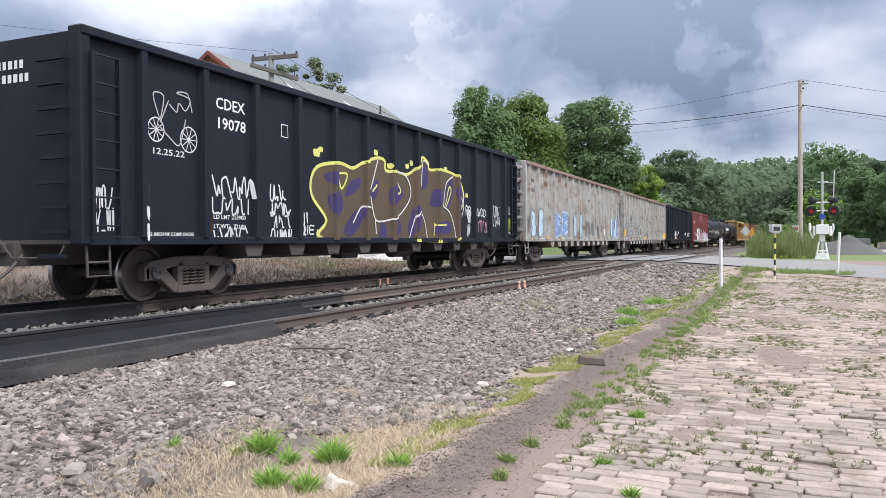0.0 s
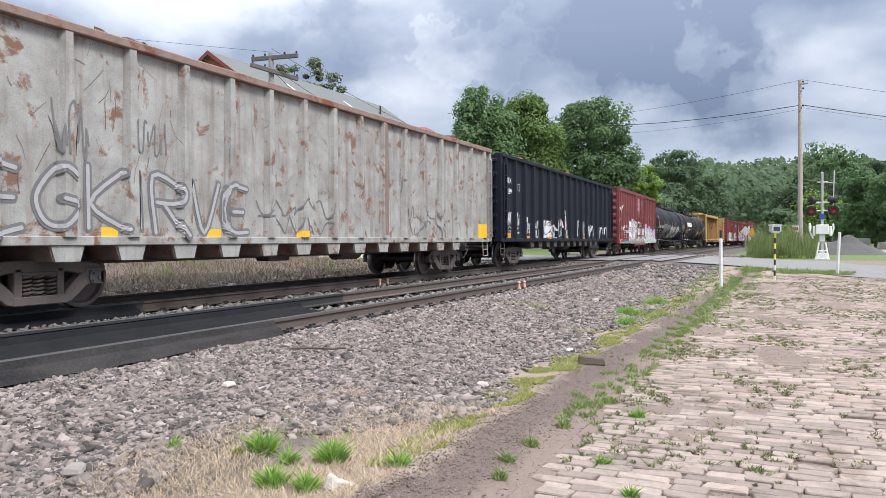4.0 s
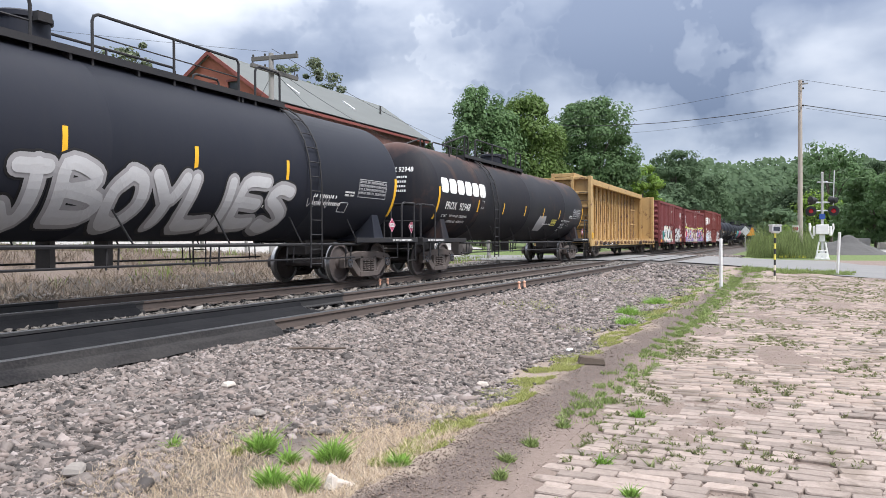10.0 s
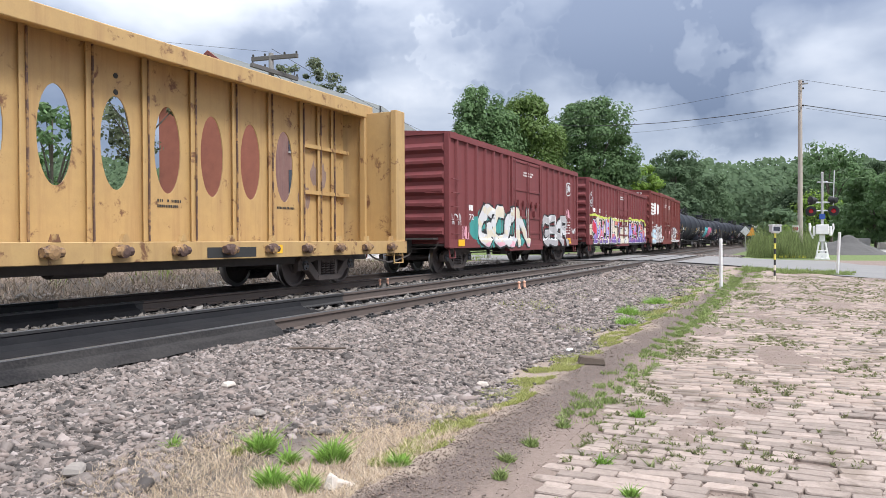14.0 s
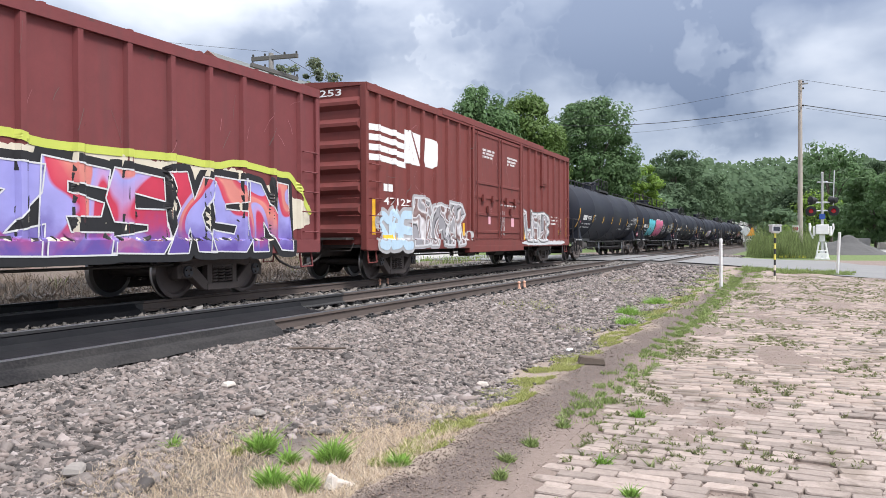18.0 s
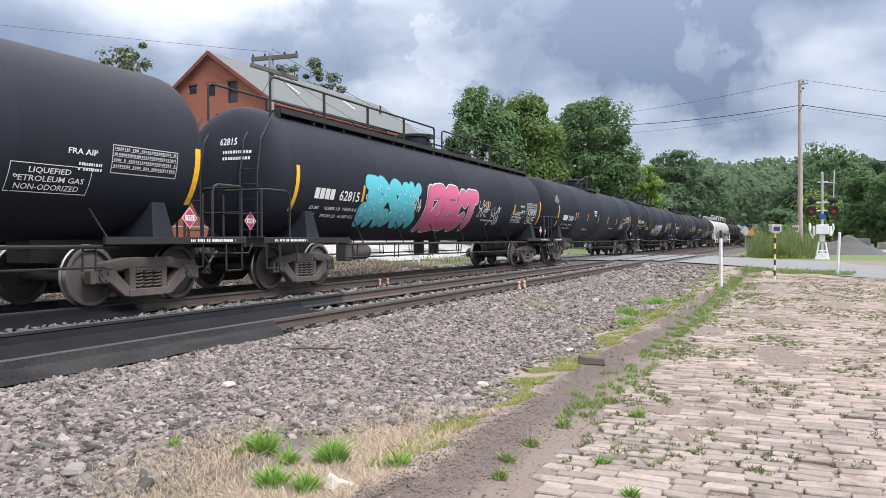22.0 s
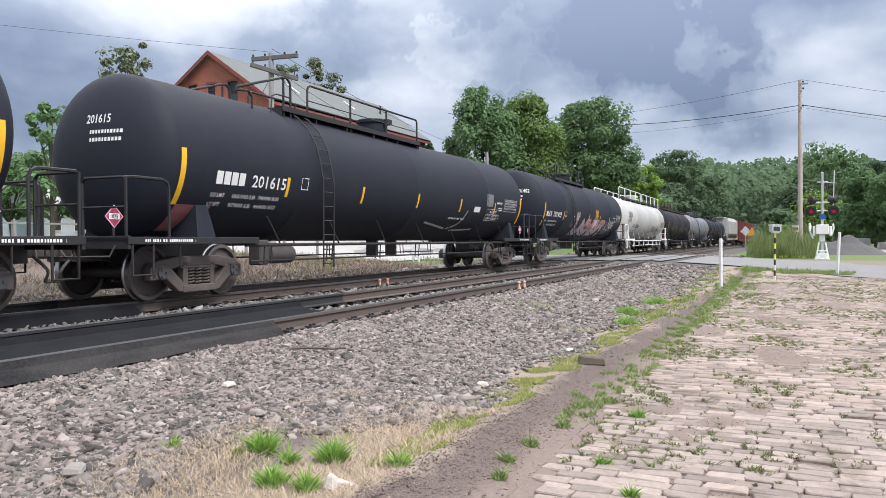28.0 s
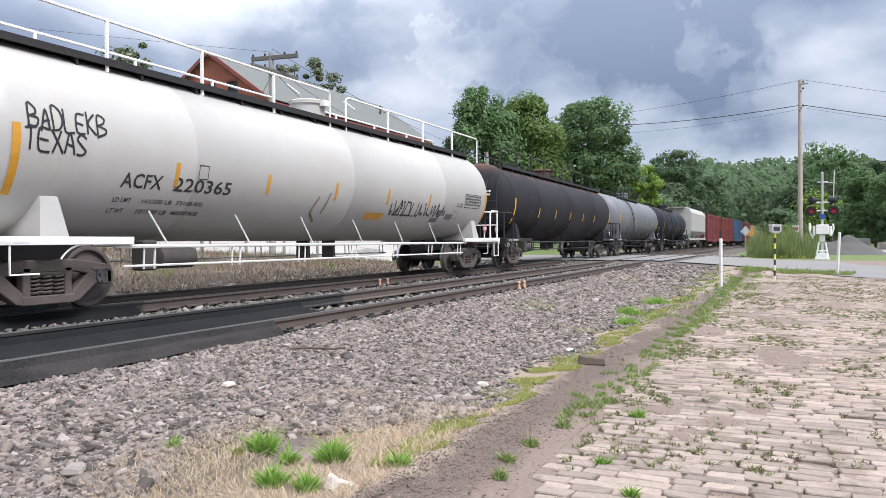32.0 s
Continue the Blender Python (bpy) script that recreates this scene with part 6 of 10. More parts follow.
track_mat(Y_NEAR - 0.7525, -1, -6.0, 7.9, 1.0, "dusty black mat leaning against the rail", "mat_dusty")
track_mat(Y_NEAR + 0.7525, -1, -6.0, 10.6, 2.0, "greasy black mat spread between the rails", "mat_black",
          ((0.042, -0.030), (0.075, -0.100), (0.20, -0.150), (0.55, -0.185), (1.0, -0.195), (1.38, -0.190)))
track_mat(Y_TRAIN - 0.7525, -1, -6.0, 9.2, 3.0, "black mat leaning against the far track's rail", "mat_black")


# ---- loose stone ----
def scatter_stones(name, n, where, size, seed, key, label, sink=0.25):
    """Angular stones as one mesh; where(rng) gives x, y arrays."""
    rng = np.random.default_rng(seed)
    x, y = where(rng, n)
    z = np.array([ground_z(a, b) for a, b in zip(x, y)])
    n = len(x)
    base = np.array([(-1, -1, -1), (1, -1, -1), (1, 1, -1), (-1, 1, -1), (-1, -1, 1), (1, -1, 1), (1, 1, 1), (-1, 1, 1)], float)
    sz = size * np.exp(rng.normal(0, 0.34, n))[:, None, None]
    v = base[None] * (1 + rng.uniform(-0.42, 0.32, (n, 8, 3))) * sz * np.stack([rng.uniform(0.9, 1.75, n), rng.uniform(0.55, 1.05, n), rng.uniform(0.26, 0.55, n)], -1)[:, None, :]
    a, b, c = rng.uniform(0, 2 * np.pi, n), rng.normal(0, 0.34, n), rng.normal(0, 0.34, n)

    def turn(v, i, j, ang):
        w = v.copy()
        w[..., i] = v[..., i] * np.cos(ang)[:, None] - v[..., j] * np.sin(ang)[:, None]
        w[..., j] = v[..., i] * np.sin(ang)[:, None] + v[..., j] * np.cos(ang)[:, None]
        return w
    v = turn(turn(turn(v, 0, 2, b), 1, 2, c), 0, 1, a)
    v += np.stack([x, y, z + size * (0.5 - sink + rng.uniform(-0.3, 0.5, n))], -1)[:, None, :]
    f = np.array([(0, 3, 2, 1), (4, 5, 6, 7), (0, 1, 5, 4), (1, 2, 6, 5), (2, 3, 7, 6), (3, 0, 4, 7)])
    q = (f[None] + 8 * np.arange(n)[:, None, None]).reshape(-1, 4)
    return tagged(put(name, fast_mesh(name, v.reshape(-1, 3), q, [M[key]])), label, "ballast", kind="stuff")


def near_edge(x, rng_noise):
    return 2.75 + 1.0 * np.clip((5.6 - x) / 1.6, 0, 1) + 0.3 * np.sin(x * 1.7) + rng_noise


def bed(x0, x1, power=1.0):
    def where(rng, n):
        u = rng.uniform(0, 1, n) ** power
        x = x0 + (x1 - x0) * u
        bx = np.array([bend(a) for a in x])
        lo = np.maximum(near_edge(x, rng.normal(0, 0.12, n)), 2.4)
        y = lo + (5.93 - lo) * rng.uniform(0, 1, n)
        keep = ~((x > 35.5) & (x < 52))
        return x[keep], (y + bx)[keep]
    return where


def between(x0, x1, y0, y1):
    def where(rng, n):
        x, y = rng.uniform(x0, x1, n), rng.uniform(y0, y1, n)
        keep = ~((x > 36) & (x < 51)) & (np.abs(np.abs(y - Y_NEAR) - 0.7525) > 0.09) & (np.abs(np.abs(y - Y_TRAIN) - 0.7525) > 0.09)
        keep &= ~((x < 10.7) & (np.abs(y - Y_NEAR) < 0.76))
        x, y = x[keep], y[keep]
        return x, y + np.array([bend(a) for a in x])
    return where


scatter_stones("ballast_near", 78000, bed(1.8, 10.5), 0.0170, 11, "stone", "angular brown-grey crushed stone ballast on the shoulder")
scatter_stones("ballast_shoulder", 46000, bed(10.5, 24), 0.021, 12, "stone", "crushed stone ballast sloping from the track")
scatter_stones("ballast_distance", 12000, bed(24, 62), 0.038, 13, "stone", "crushed stone ballast towards the road crossing")
scatter_stones("ballast_between", 34000, between(1, 40, 6.0, 12.6), 0.027, 14, "stone_grey", "pale crushed stone between the rails and tracks", 0.05)
scatter_stones("ballast_far_side", 4000, between(4, 60, 11.9, 14.3), 0.05, 15, "stone_grey", "stone spilling from the far track")

# ---- road, crossing and lots ----
def sheet(name, rows, mat, label, category, lift=0.0, heights=None):
    """A paved strip from rows (y, x near, x far)."""
    s = Shape()
    verts, faces = [], []
    ys = []
    for (a, b) in zip(rows, rows[1:]):
        k = max(1, round(abs(b[0] - a[0]) / 1.0))
        for i in range(k):
            ys.append(tuple(lerp(a[c], b[c], i / k) for c in range(3)))
    ys.append(rows[-1])
    n = 8
    for y, x0, x1 in ys:
        for j in range(n + 1):
            x = x0 + (x1 - x0) * j / n
            z = heights(x, y) if heights else ground_z(x, y) + lift
            verts.append((x, y, z))
    for i in range(len(ys) - 1):
        for j in range(n):
            a = i * (n + 1) + j
            faces.append((a, a + 1, a + n + 2, a + n + 1))
    s.add(verts, faces)
    me = s.mesh(name, mat)
    for poly in me.polygons:
        if poly.normal.z < 0:
            poly.flip()
    return tagged(put(name, me), label, category, kind="structure")


ROAD = [(-60, 12, 22), (-16, 22, 32), (-8, 26, 36), (-2.7, 30.0, 42), (-1.3, 31.8, 47.5), (0.3, 36, 48.8), (2.6, 36.9, 49.6), (5.2, 37.2, 51.0)]
sheet("road", ROAD, M["asphalt"], "worn grey asphalt road leading to the level crossing", "road", heights=road_z)
for nm, a, b in (("crossing_panel_outer", 5.2, 5.94), ("crossing_panel_inner", 6.10, 7.45), ("crossing_panel_middle", 7.62, 9.69), ("crossing_panel_far", 9.85, 11.2), ("crossing_panel_edge", 11.37, 13.4)):
    sheet(nm, [(a + bend(44), 37.3, 51.2), (b + bend(44), 37.8, 51.6)], M["asphalt"], "asphalt panel between the rails of the crossing", "crossing", heights=road_z)
sheet("road_beyond", [(13.4 + bend(44), 38.2, 51.8), (22, 40, 53), (40, 44, 58), (110, 60, 76)], M["asphalt"], "asphalt road beyond the crossing", "road", heights=lambda x, y: max(road_z(x, y), ground_z(x, y) + 0.05))
sheet("yard", [(19.5, 23, 39), (24, 22, 60), (33.2, 20, 72)], M["lot"], "pale paved yard behind the train", "yard", heights=lambda x, y: ground_z(x, y) + 0.06)
sheet("parking_lot", [(-70, 40, 130), (-20, 52, 130), (-4.2, 70, 125)], M["lot"], "pale gravel parking lot by the road", "parking lot", heights=lambda x, y: level(x) + 0.05)
sheet("dirt_apron", [(-1.6, 27.5, 32.0), (1.4, 27.0, 35.0)], M["sett_far"], "bare reddish dirt at the end of the pavement", "ground", heights=lambda x, y: ground_z(x, y) + 0.012)


# ---- stone pavement: courses laid across the strip ----
def sett_mesh(a, b, seed):
    """One worn block, a long (y) and b wide (x), its top crowned."""
    rng = random.Random(seed)
    j = [(rng.uniform(-0.014, 0.012), rng.uniform(-0.02, 0.016)) for _ in range(4)]
    base = [(-b / 2, -a / 2), (b / 2, -a / 2), (b / 2, a / 2), (-b / 2, a / 2)]
    four = [(x + d[0] * 0.7, y + d[1]) for (x, y), d in zip(base, j)]
    low = []
    for i in range(4):
        (x, y), p, q = four[i], four[i - 1], four[(i + 1) % 4]
        for o in (p, q):
            ln = math.hypot(o[0] - x, o[1] - y)
            c = rng.uniform(0.006, 0.022)
            low.append((x + (o[0] - x) * c / ln, y + (o[1] - y) * c / ln))
    v = [(x, y, -0.06) for x, y in low] + [(x, y, -0.004 + rng.uniform(-0.002, 0.002)) for x, y in low] + [(x * 0.88, y * 0.95, 0.005 + rng.uniform(-0.003, 0.003)) for x, y in low]
    f = [(i, (i + 1) % 8, 8 + (i + 1) % 8, 8 + i) for i in range(8)] + [(8 + i, 8 + (i + 1) % 8, 16 + (i + 1) % 8, 16 + i) for i in range(8)] + [(16, 17, 18, 19), (16, 19, 20, 23), (20, 21, 22, 23)]
    return v, f


SETT_KINDS = [sett_mesh(a, 0.114, i) for i, a in enumerate((0.17, 0.21, 0.24, 0.26, 0.29, 0.33, 0.24, 0.22))]
SETT_LEN = (0.17, 0.21, 0.24, 0.26, 0.29, 0.33, 0.24, 0.22)
rng = random.Random(21)
setts = []
x = -3.0
while x < 33.5:
    y = 1.52 + rng.uniform(-0.10, 0.10) + 0.05 * math.sin(x * 0.9)
    y_end = -0.11 * max(x, 0) - 2.2
    while y > y_end:
        k = rng.randrange(8)
        y -= SETT_LEN[k] / 2
        bare = noise.noise((x * 0.35, y * 0.55, 5.0)) + 0.5 * noise.noise((x * 1.1, y * 1.6, 9.0))
        fray = steps(x, [(-5, -1.0), (22, -1.0), (27, 0.0), (33, 0.55)])
        if rng.random() > 0.015 and bare < 0.75 - 0.6 * max(0, fray):
            sink = 0.009 - 0.012 * max(0.0, bare) - rng.uniform(0, 0.010)
            setts.append((x + rng.uniform(-0.012, 0.012), y, sink, k, rng.gauss(0, 2.4), rng.gauss(0, 0.9)))
        y -= SETT_LEN[k] / 2 + rng.uniform(0.004, 0.016)
    x += 0.129 + rng.uniform(-0.005, 0.006)
pavement = thing("pavement", "old pinkish-grey stone block pavement with weeds in its joints", "pavement", kind="structure")
near_setts = sorted([s for s in setts if 3.6 < s[0] < 12.0 and s[1] > -0.16 * s[0]], key=lambda s: s[0])[:300]
chosen = set(id(s) for s in near_setts)
sett_data = []
for v, f in SETT_KINDS:
    s = Shape().add(v, f)
    sett_data.append(s.mesh("paving_block", M["sett"]))
for s in near_setts:
    put("paving_block", sett_data[s[3]], pavement, pose(s[0], s[1], level(s[0]) + 0.002 + s[2], s[5], s[5] * 0.7, s[4]))
bulk = [s for s in setts if id(s) not in chosen]
bv, bq = [], []
for s in bulk:
    v, f = SETT_KINDS[s[3]]
    c, sn = math.cos(radians(s[4])), math.sin(radians(s[4]))
    n0 = len(bv)
    zz = level(s[0]) + 0.002 + s[2]
    tx, ty = math.tan(radians(s[5])), math.tan(radians(s[5] * 0.7))
    bv += [(s[0] + p * c - q * sn, s[1] + p * sn + q * c, zz + r + q * tx + p * ty) for p, q, r in v]
    bq += [tuple(i + n0 for i in fc) for fc in f]
tagged(put("paving_blocks", fast_mesh("paving_blocks", bv, bq, [M["sett_far"]]), pavement), "worn stone paving blocks", kind="stuff")


# ---- grass and weeds ----
def blades(n, place, height, width, seed, lean=0.5):
    """Blade quads; place(rng, n) gives x, y, z and a height factor."""
    rng = np.random.default_rng(seed)
    x, y, z, k = place(rng, n)
    n = len(x)
    h = height * k * np.exp(rng.normal(0, 0.3, n))
    a = rng.uniform(0, 2 * np.pi, n)
    le = rng.uniform(0.05, lean, n) * h
    w = width * rng.uniform(0.6, 1.3, n)
    b = rng.uniform(0, 2 * np.pi, n)
    dx, dy = np.cos(a) * w, np.sin(a) * w
    lx, ly = np.cos(b) * le, np.sin(b) * le
    p0 = np.stack([x - dx, y - dy, z], -1)
    p1 = np.stack([x + dx, y + dy, z], -1)
    p2 = np.stack([x + dx * 0.7 + lx * 0.45, y + dy * 0.7 + ly * 0.45, z + h * 0.6], -1)
    p3 = np.stack([x - dx * 0.7 + lx * 0.45, y - dy * 0.7 + ly * 0.45, z + h * 0.6], -1)
    p4 = np.stack([x + dx * 0.1 + lx, y + dy * 0.1 + ly, z + h], -1)
    p5 = np.stack([x - dx * 0.1 + lx, y - dy * 0.1 + ly, z + h], -1)
    v = np.stack([p0, p1, p2, p3, p4, p5], 1).reshape(-1, 3)
    q = (np.array([(0, 1, 2, 3), (3, 2, 4, 5)])[None] + 6 * np.arange(n)[:, None, None]).reshape(-1, 4)
    return v, q


def gz(x, y):
    return np.array([ground_z(a, b) for a, b in zip(x, y)])


def strip(x0, x1, y0, y1, thresh, scale, seed, power=1.0):
    """Patchy growth over a strip beside the line."""
    def place(rng, n):
        x = x0 + (x1 - x0) * rng.uniform(0, 1, n) ** power
        y = rng.uniform(y0, y1, n)
        d = np.array([noise.noise((a * scale, b * scale * 1.6, seed)) for a, b in zip(x, y)])
        d = d + 0.35 * np.array([noise.noise((a * scale * 5, b * scale * 6, seed)) for a, b in zip(x, y)]) - 0.5 * (2 * np.abs((y - y0) / (y1 - y0) - 0.5)) ** 2 * (y1 - y0 < 1)
        k = np.clip((d - thresh) * 4, 0, 1)
        keep = rng.uniform(0, 1, n) < k
        x, y, k = x[keep], y[keep], k[keep]
        y = y + np.array([bend(a) for a in x])
        return x, y, gz(x, y), 0.5 + 0.5 * k
    return place


def growth(name, n, place, height, width, seed, key, label, lean=0.5):
    v, q = blades(n, place, height, width, seed, lean)
    return tagged(put(name, fast_mesh(name, v, q, [M[key]])), label, "grass", kind="stuff")


growth("verge_grass", 90000, strip(6.2, 30, 1.36, 1.94, -0.06, 4.0, 1.0, 1.05), 0.034, 0.0045, 31, "grass_verge", "short green grass along the pavement edge", 1.5)
growth("verge_grass_far", 30000, strip(14, 36, 0.8, 3.3, 0.03, 1.5, 2.0), 0.05, 0.009, 32, "grass_verge", "green grass patches by the white posts", 1.4)
growth("lime_grass", 80000, strip(4.4, 22, 2.20, 2.82, -0.22, 2.4, 3.0, 1.4), 0.024, 0.004, 33, "grass_lime", "yellow-green low grass along the ballast edge", 1.6)
growth("lime_grass_far", 16000, strip(12, 32, 2.4, 5.2, 0.15, 0.6, 4.0), 0.045, 0.008, 34, "grass_lime", "yellowish grass patches in the ballast", 1.5)
growth("dry_litter", 26000, strip(3.0, 6.2, 2.3, 3.9, -0.35, 0.8, 6.0), 0.04, 0.0018, 35, "straw", "dry straw and dead stems on the dirt", 2.2)
growth("bank_straw", 42000, strip(5, 30, 12.9, 17.8, -0.45, 0.7, 7.0), 0.15, 0.007, 36, "grass_dry", "dry straw on the bank behind the track", 1.8)
growth("bank_weeds", 9000, strip(6, 46, 14.6, 19.0, 0.10, 0.5, 8.0), 0.24, 0.012, 37, "grass", "green weeds on the bank behind the track", 0.8)


def joints(rng, n):
    x = 3.5 + 28 * rng.uniform(0, 1, n) ** 1.15
    y = 1.5 - (1.5 + 0.12 * x + 1.0) * rng.uniform(0, 1, n) ** 1.15
    d = np.array([noise.noise((a * 0.8, b * 1.1, 12.0)) for a, b in zip(x, y)])
    keep = rng.uniform(0, 1, n) < np.clip((d + 0.12) * 1.6 + 0.25 * (x > 20), 0.05, 1) * np.clip((x - 3.0) / 7.0, 0.22, 1.0)
    x, y = x[keep], y[keep]
    cx, cy = np.repeat(x, 14), np.repeat(y, 14)
    m = len(cx)
    r = rng.uniform(0.2, 1.0, m) ** 0.5 * np.repeat(rng.uniform(0.012, 0.05, len(x)), 14)
    t = rng.uniform(0, 2 * np.pi, m)
    xx, yy = cx + r * np.cos(t), cy + r * np.sin(t)
    return xx, yy, np.array([level(a) for a in xx]) + 0.006, np.repeat(rng.uniform(0.5, 1.3, len(x)), 14)


growth("joint_weeds", 11000, joints, 0.024, 0.0055, 41, "grass_joint", "small weeds growing in the pavement joints", 2.2)



def road_side(rng, n):
    x, y = rng.uniform(30.6, 36.5, n), rng.uniform(-2.0, 2.2, n)
    edge = 33.9 + 0.55 * y
    d = np.array([noise.noise((a * 0.9, b * 1.3, 31.0)) for a, b in zip(x, y)])
    keep = (np.abs(x - edge) < 1.0 + 0.5 * d) & (d > -0.28)
    x, y = x[keep], y[keep]
    return x, y, gz(x, y) + 0.02, np.full(len(x), 1.0)


growth("road_edge_grass", 16000, road_side, 0.10, 0.010, 42, "grass_verge", "short grass between the road and the pavement", 0.9)

# tall growth by the signal
def tall(rng, n):
    x = rng.uniform(54.5, 72, n)
    y = rng.uniform(-1.3, 3.2, n)
    k = np.clip(np.array([noise.noise((a * 0.5, b * 0.9, 20.0)) * 1.5 for a, b in zip(x, y)]) + 0.72, 0.18, 1.5) * np.clip((x - 52.5) / 4, 0.3, 1.0)
    return x, y, np.array([level(a) for a in x]), k


growth("tall_grass", 30000, tall, 1.0, 0.013, 51, "grass_pale", "tall green grass and weeds beside the signal", 0.5)
growth("yellow_flowers", 160, lambda rng, n: (rng.uniform(54.0, 57.0, n), rng.uniform(-0.4, 1.6, n), np.full(n, level(52)) + 0.05, np.ones(n)), 0.16, 0.02, 52, "flower_yellow", "low yellow wildflowers at the road edge", 0.6)

# single tufts near the camera
def tuft(x, y, h, r, n, key, seed, label):
    def place(rng, m):
        t, q = rng.uniform(0, 2 * np.pi, m), r * rng.uniform(0, 1, m) ** 0.6
        xx, yy = x + q * np.cos(t), y + q * np.sin(t)
        return xx, yy, np.full(m, ground_z(x, y) - 0.005), 1.15 - 0.6 * q / r
    v, qd = blades(int(n * 1.5), place, h, 0.0062, seed, 1.5)
    v = v - np.array([x, y, ground_z(x, y)])
    return tagged(put("grass_tuft", fast_mesh("grass_tuft", v, qd, [M[key]]), None, pose(x, y, ground_z(x, y))), label, "weed", group="tufts of grass on the dirt")


for i, (x, y, h, r, n, key) in enumerate([(4.30, 3.38, 0.105, 0.085, 420, "tuft_green"), (4.37, 2.86, 0.11, 0.085, 420, "tuft_green"), (4.20, 3.08, 0.08, 0.05, 220, "tuft_green"), (3.80, 2.92, 0.09, 0.08, 380, "tuft_green"),
                                         (3.80, 2.66, 0.08, 0.06, 260, "tuft_green"), (3.96, 3.88, 0.06, 0.045, 130, "tuft_green"), (4.14, 3.47, 0.05, 0.035, 110, "grass_lime"), (4.45, 2.38, 0.06, 0.07, 220, "tuft_green"),
                                         (5.35, 1.78, 0.05, 0.06, 120, "grass_verge"), (4.9, 1.80, 0.05, 0.05, 110, "grass_verge"), (4.55, 1.72, 0.05, 0.05, 100, "grass_verge"), (6.0, 1.72, 0.05, 0.06, 120, "grass_verge"), (15.4, 3.1, 0.14, 0.22, 420, "tuft_green"),
                                         (13.6, 2.75, 0.12, 0.2, 380, "tuft_green"), (18.2, 3.0, 0.14, 0.3, 420, "tuft_green"), (5.15, 1.2, 0.05, 0.05, 120, "tuft_green"), (6.6, 1.25, 0.06, 0.06, 160, "tuft_green"), (4.55, 0.9, 0.05, 0.04, 110, "tuft_green")]):
    tuft(x, y, h, r, n, key, 100 + i, "bright green tuft of grass on bare dirt" if y > 2.3 else "green weed tuft at the pavement edge")

# ---- small things on the ground ----
s = Shape()
s.hull([(-0.16, -0.05, -0.02), (0.17, -0.045, -0.02), (0.16, 0.05, -0.02), (-0.15, 0.055, -0.02)], [(-0.13, -0.04, 0.075), (0.15, -0.035, 0.06), (0.13, 0.04, 0.07), (-0.14, 0.035, 0.085)])
solid("wood_block", s, M["dead_wood"], "dark weathered block of wood on the dirt ridge", "wood", m=pose(8.75, 2.18, ground_z(8.75, 2.18) + 0.015, 2, 4, -62), bevel=0.012)
s = Shape().tube([(-0.32, 0, 0), (-0.1, 0.01, 0.012), (0.2, 0, 0.0), (0.34, 0.015, 0.01)], 0.018, 6, r_end=0.012)
solid("stick", s, M["dead_wood"], "dark stick lying on the ballast", "stick", m=pose(7.25, 4.95, ground_z(7.25, 4.95) + 0.06, 0, 0, -66))
s = Shape()
s.hull([(-0.05, -0.04, 0), (0.06, -0.03, 0), (0.05, 0.05, 0), (-0.05, 0.04, 0)], [(-0.02, -0.02, 0.09), (0.03, -0.03, 0.06), (0.02, 0.03, 0.10), (-0.03, 0.02, 0.07)])
s.hull([(0.0, -0.02, 0.0), (0.07, -0.12, 0.0), (0.09, -0.11, 0.0), (0.04, 0.0, 0.0)], [(0.0, -0.02, 0.05), (0.07, -0.12, 0.02), (0.09, -0.11, 0.025), (0.04, 0.0, 0.06)])
solid("wood_chunk", s, M["pale_wood"], "pale splintered chunk of wood beside the grass", "wood", m=pose(3.90, 2.55, ground_z(3.9, 2.55)), bevel=0.008)
s = Shape().hull([(-0.09, -0.06, 0), (0.08, -0.07, 0), (0.10, 0.05, 0), (-0.07, 0.07, 0)], [(-0.06, -0.05, 0.045), (0.06, -0.05, 0.055), (0.07, 0.03, 0.05), (-0.05, 0.05, 0.06)])
for i, (x, y, k, key) in enumerate([(5.37, 4.59, 0.75, "pale_wood"), (3.2, 3.9, 1.0, "stone_grey"), (4.9, 3.9, 0.8, "stone_grey"), (7.2, 2.9, 0.8, "pale_wood"), (9.9, 2.75, 0.6, "white_paint")]):
    solid("loose_stone", s, M[key], "single larger stone lying on the ballast", "stone", group="larger stones on the ballast", m=pose(x, y, ground_z(x, y) + 0.03, 0, 0, 40 * i) @ Matrix.Scale(k, 4), bevel=0.015)
rng = random.Random(77)
for i in range(9):
    x, y = rng.uniform(3.2, 5.4), rng.uniform(2.3, 3.7)
    a = rng.uniform(0, 180)
    ln = rng.uniform(0.10, 0.26)
    s = Shape().tube([(-ln, 0, 0.0), (-ln * 0.3, 0.02, 0.012), (ln * 0.4, -0.01, 0.015), (ln, 0.03, 0.004)], 0.004, 5, r_end=0.002)
    solid("dry_stem", s, M["grass_dry"], "thin dry stem lying on the dirt", "stem", group="dry stems on the dirt", m=pose(x, y, ground_z(x, y) + 0.03, 0, 0, a))
for x, y in ((17.30, Y_TRAIN - 0.85), (17.72, Y_TRAIN - 0.85), (17.35, Y_NEAR - 0.87), (17.75, Y_NEAR - 0.87)):
    s = Shape().lathe([(0, 0.055), (0.02, 0.055), (0.03, 0.035), (0.13, 0.025), (0.15, 0.04), (0.18, 0.03), (0.19, 0.01)], "z", n=10)
    solid("rail_marker", s, M["marker_pink"], "small orange-pink marker at the foot of the rail", "marker", group="orange markers beside the rails", m=pose(x, y + bend(x), -0.20), smooth=True)


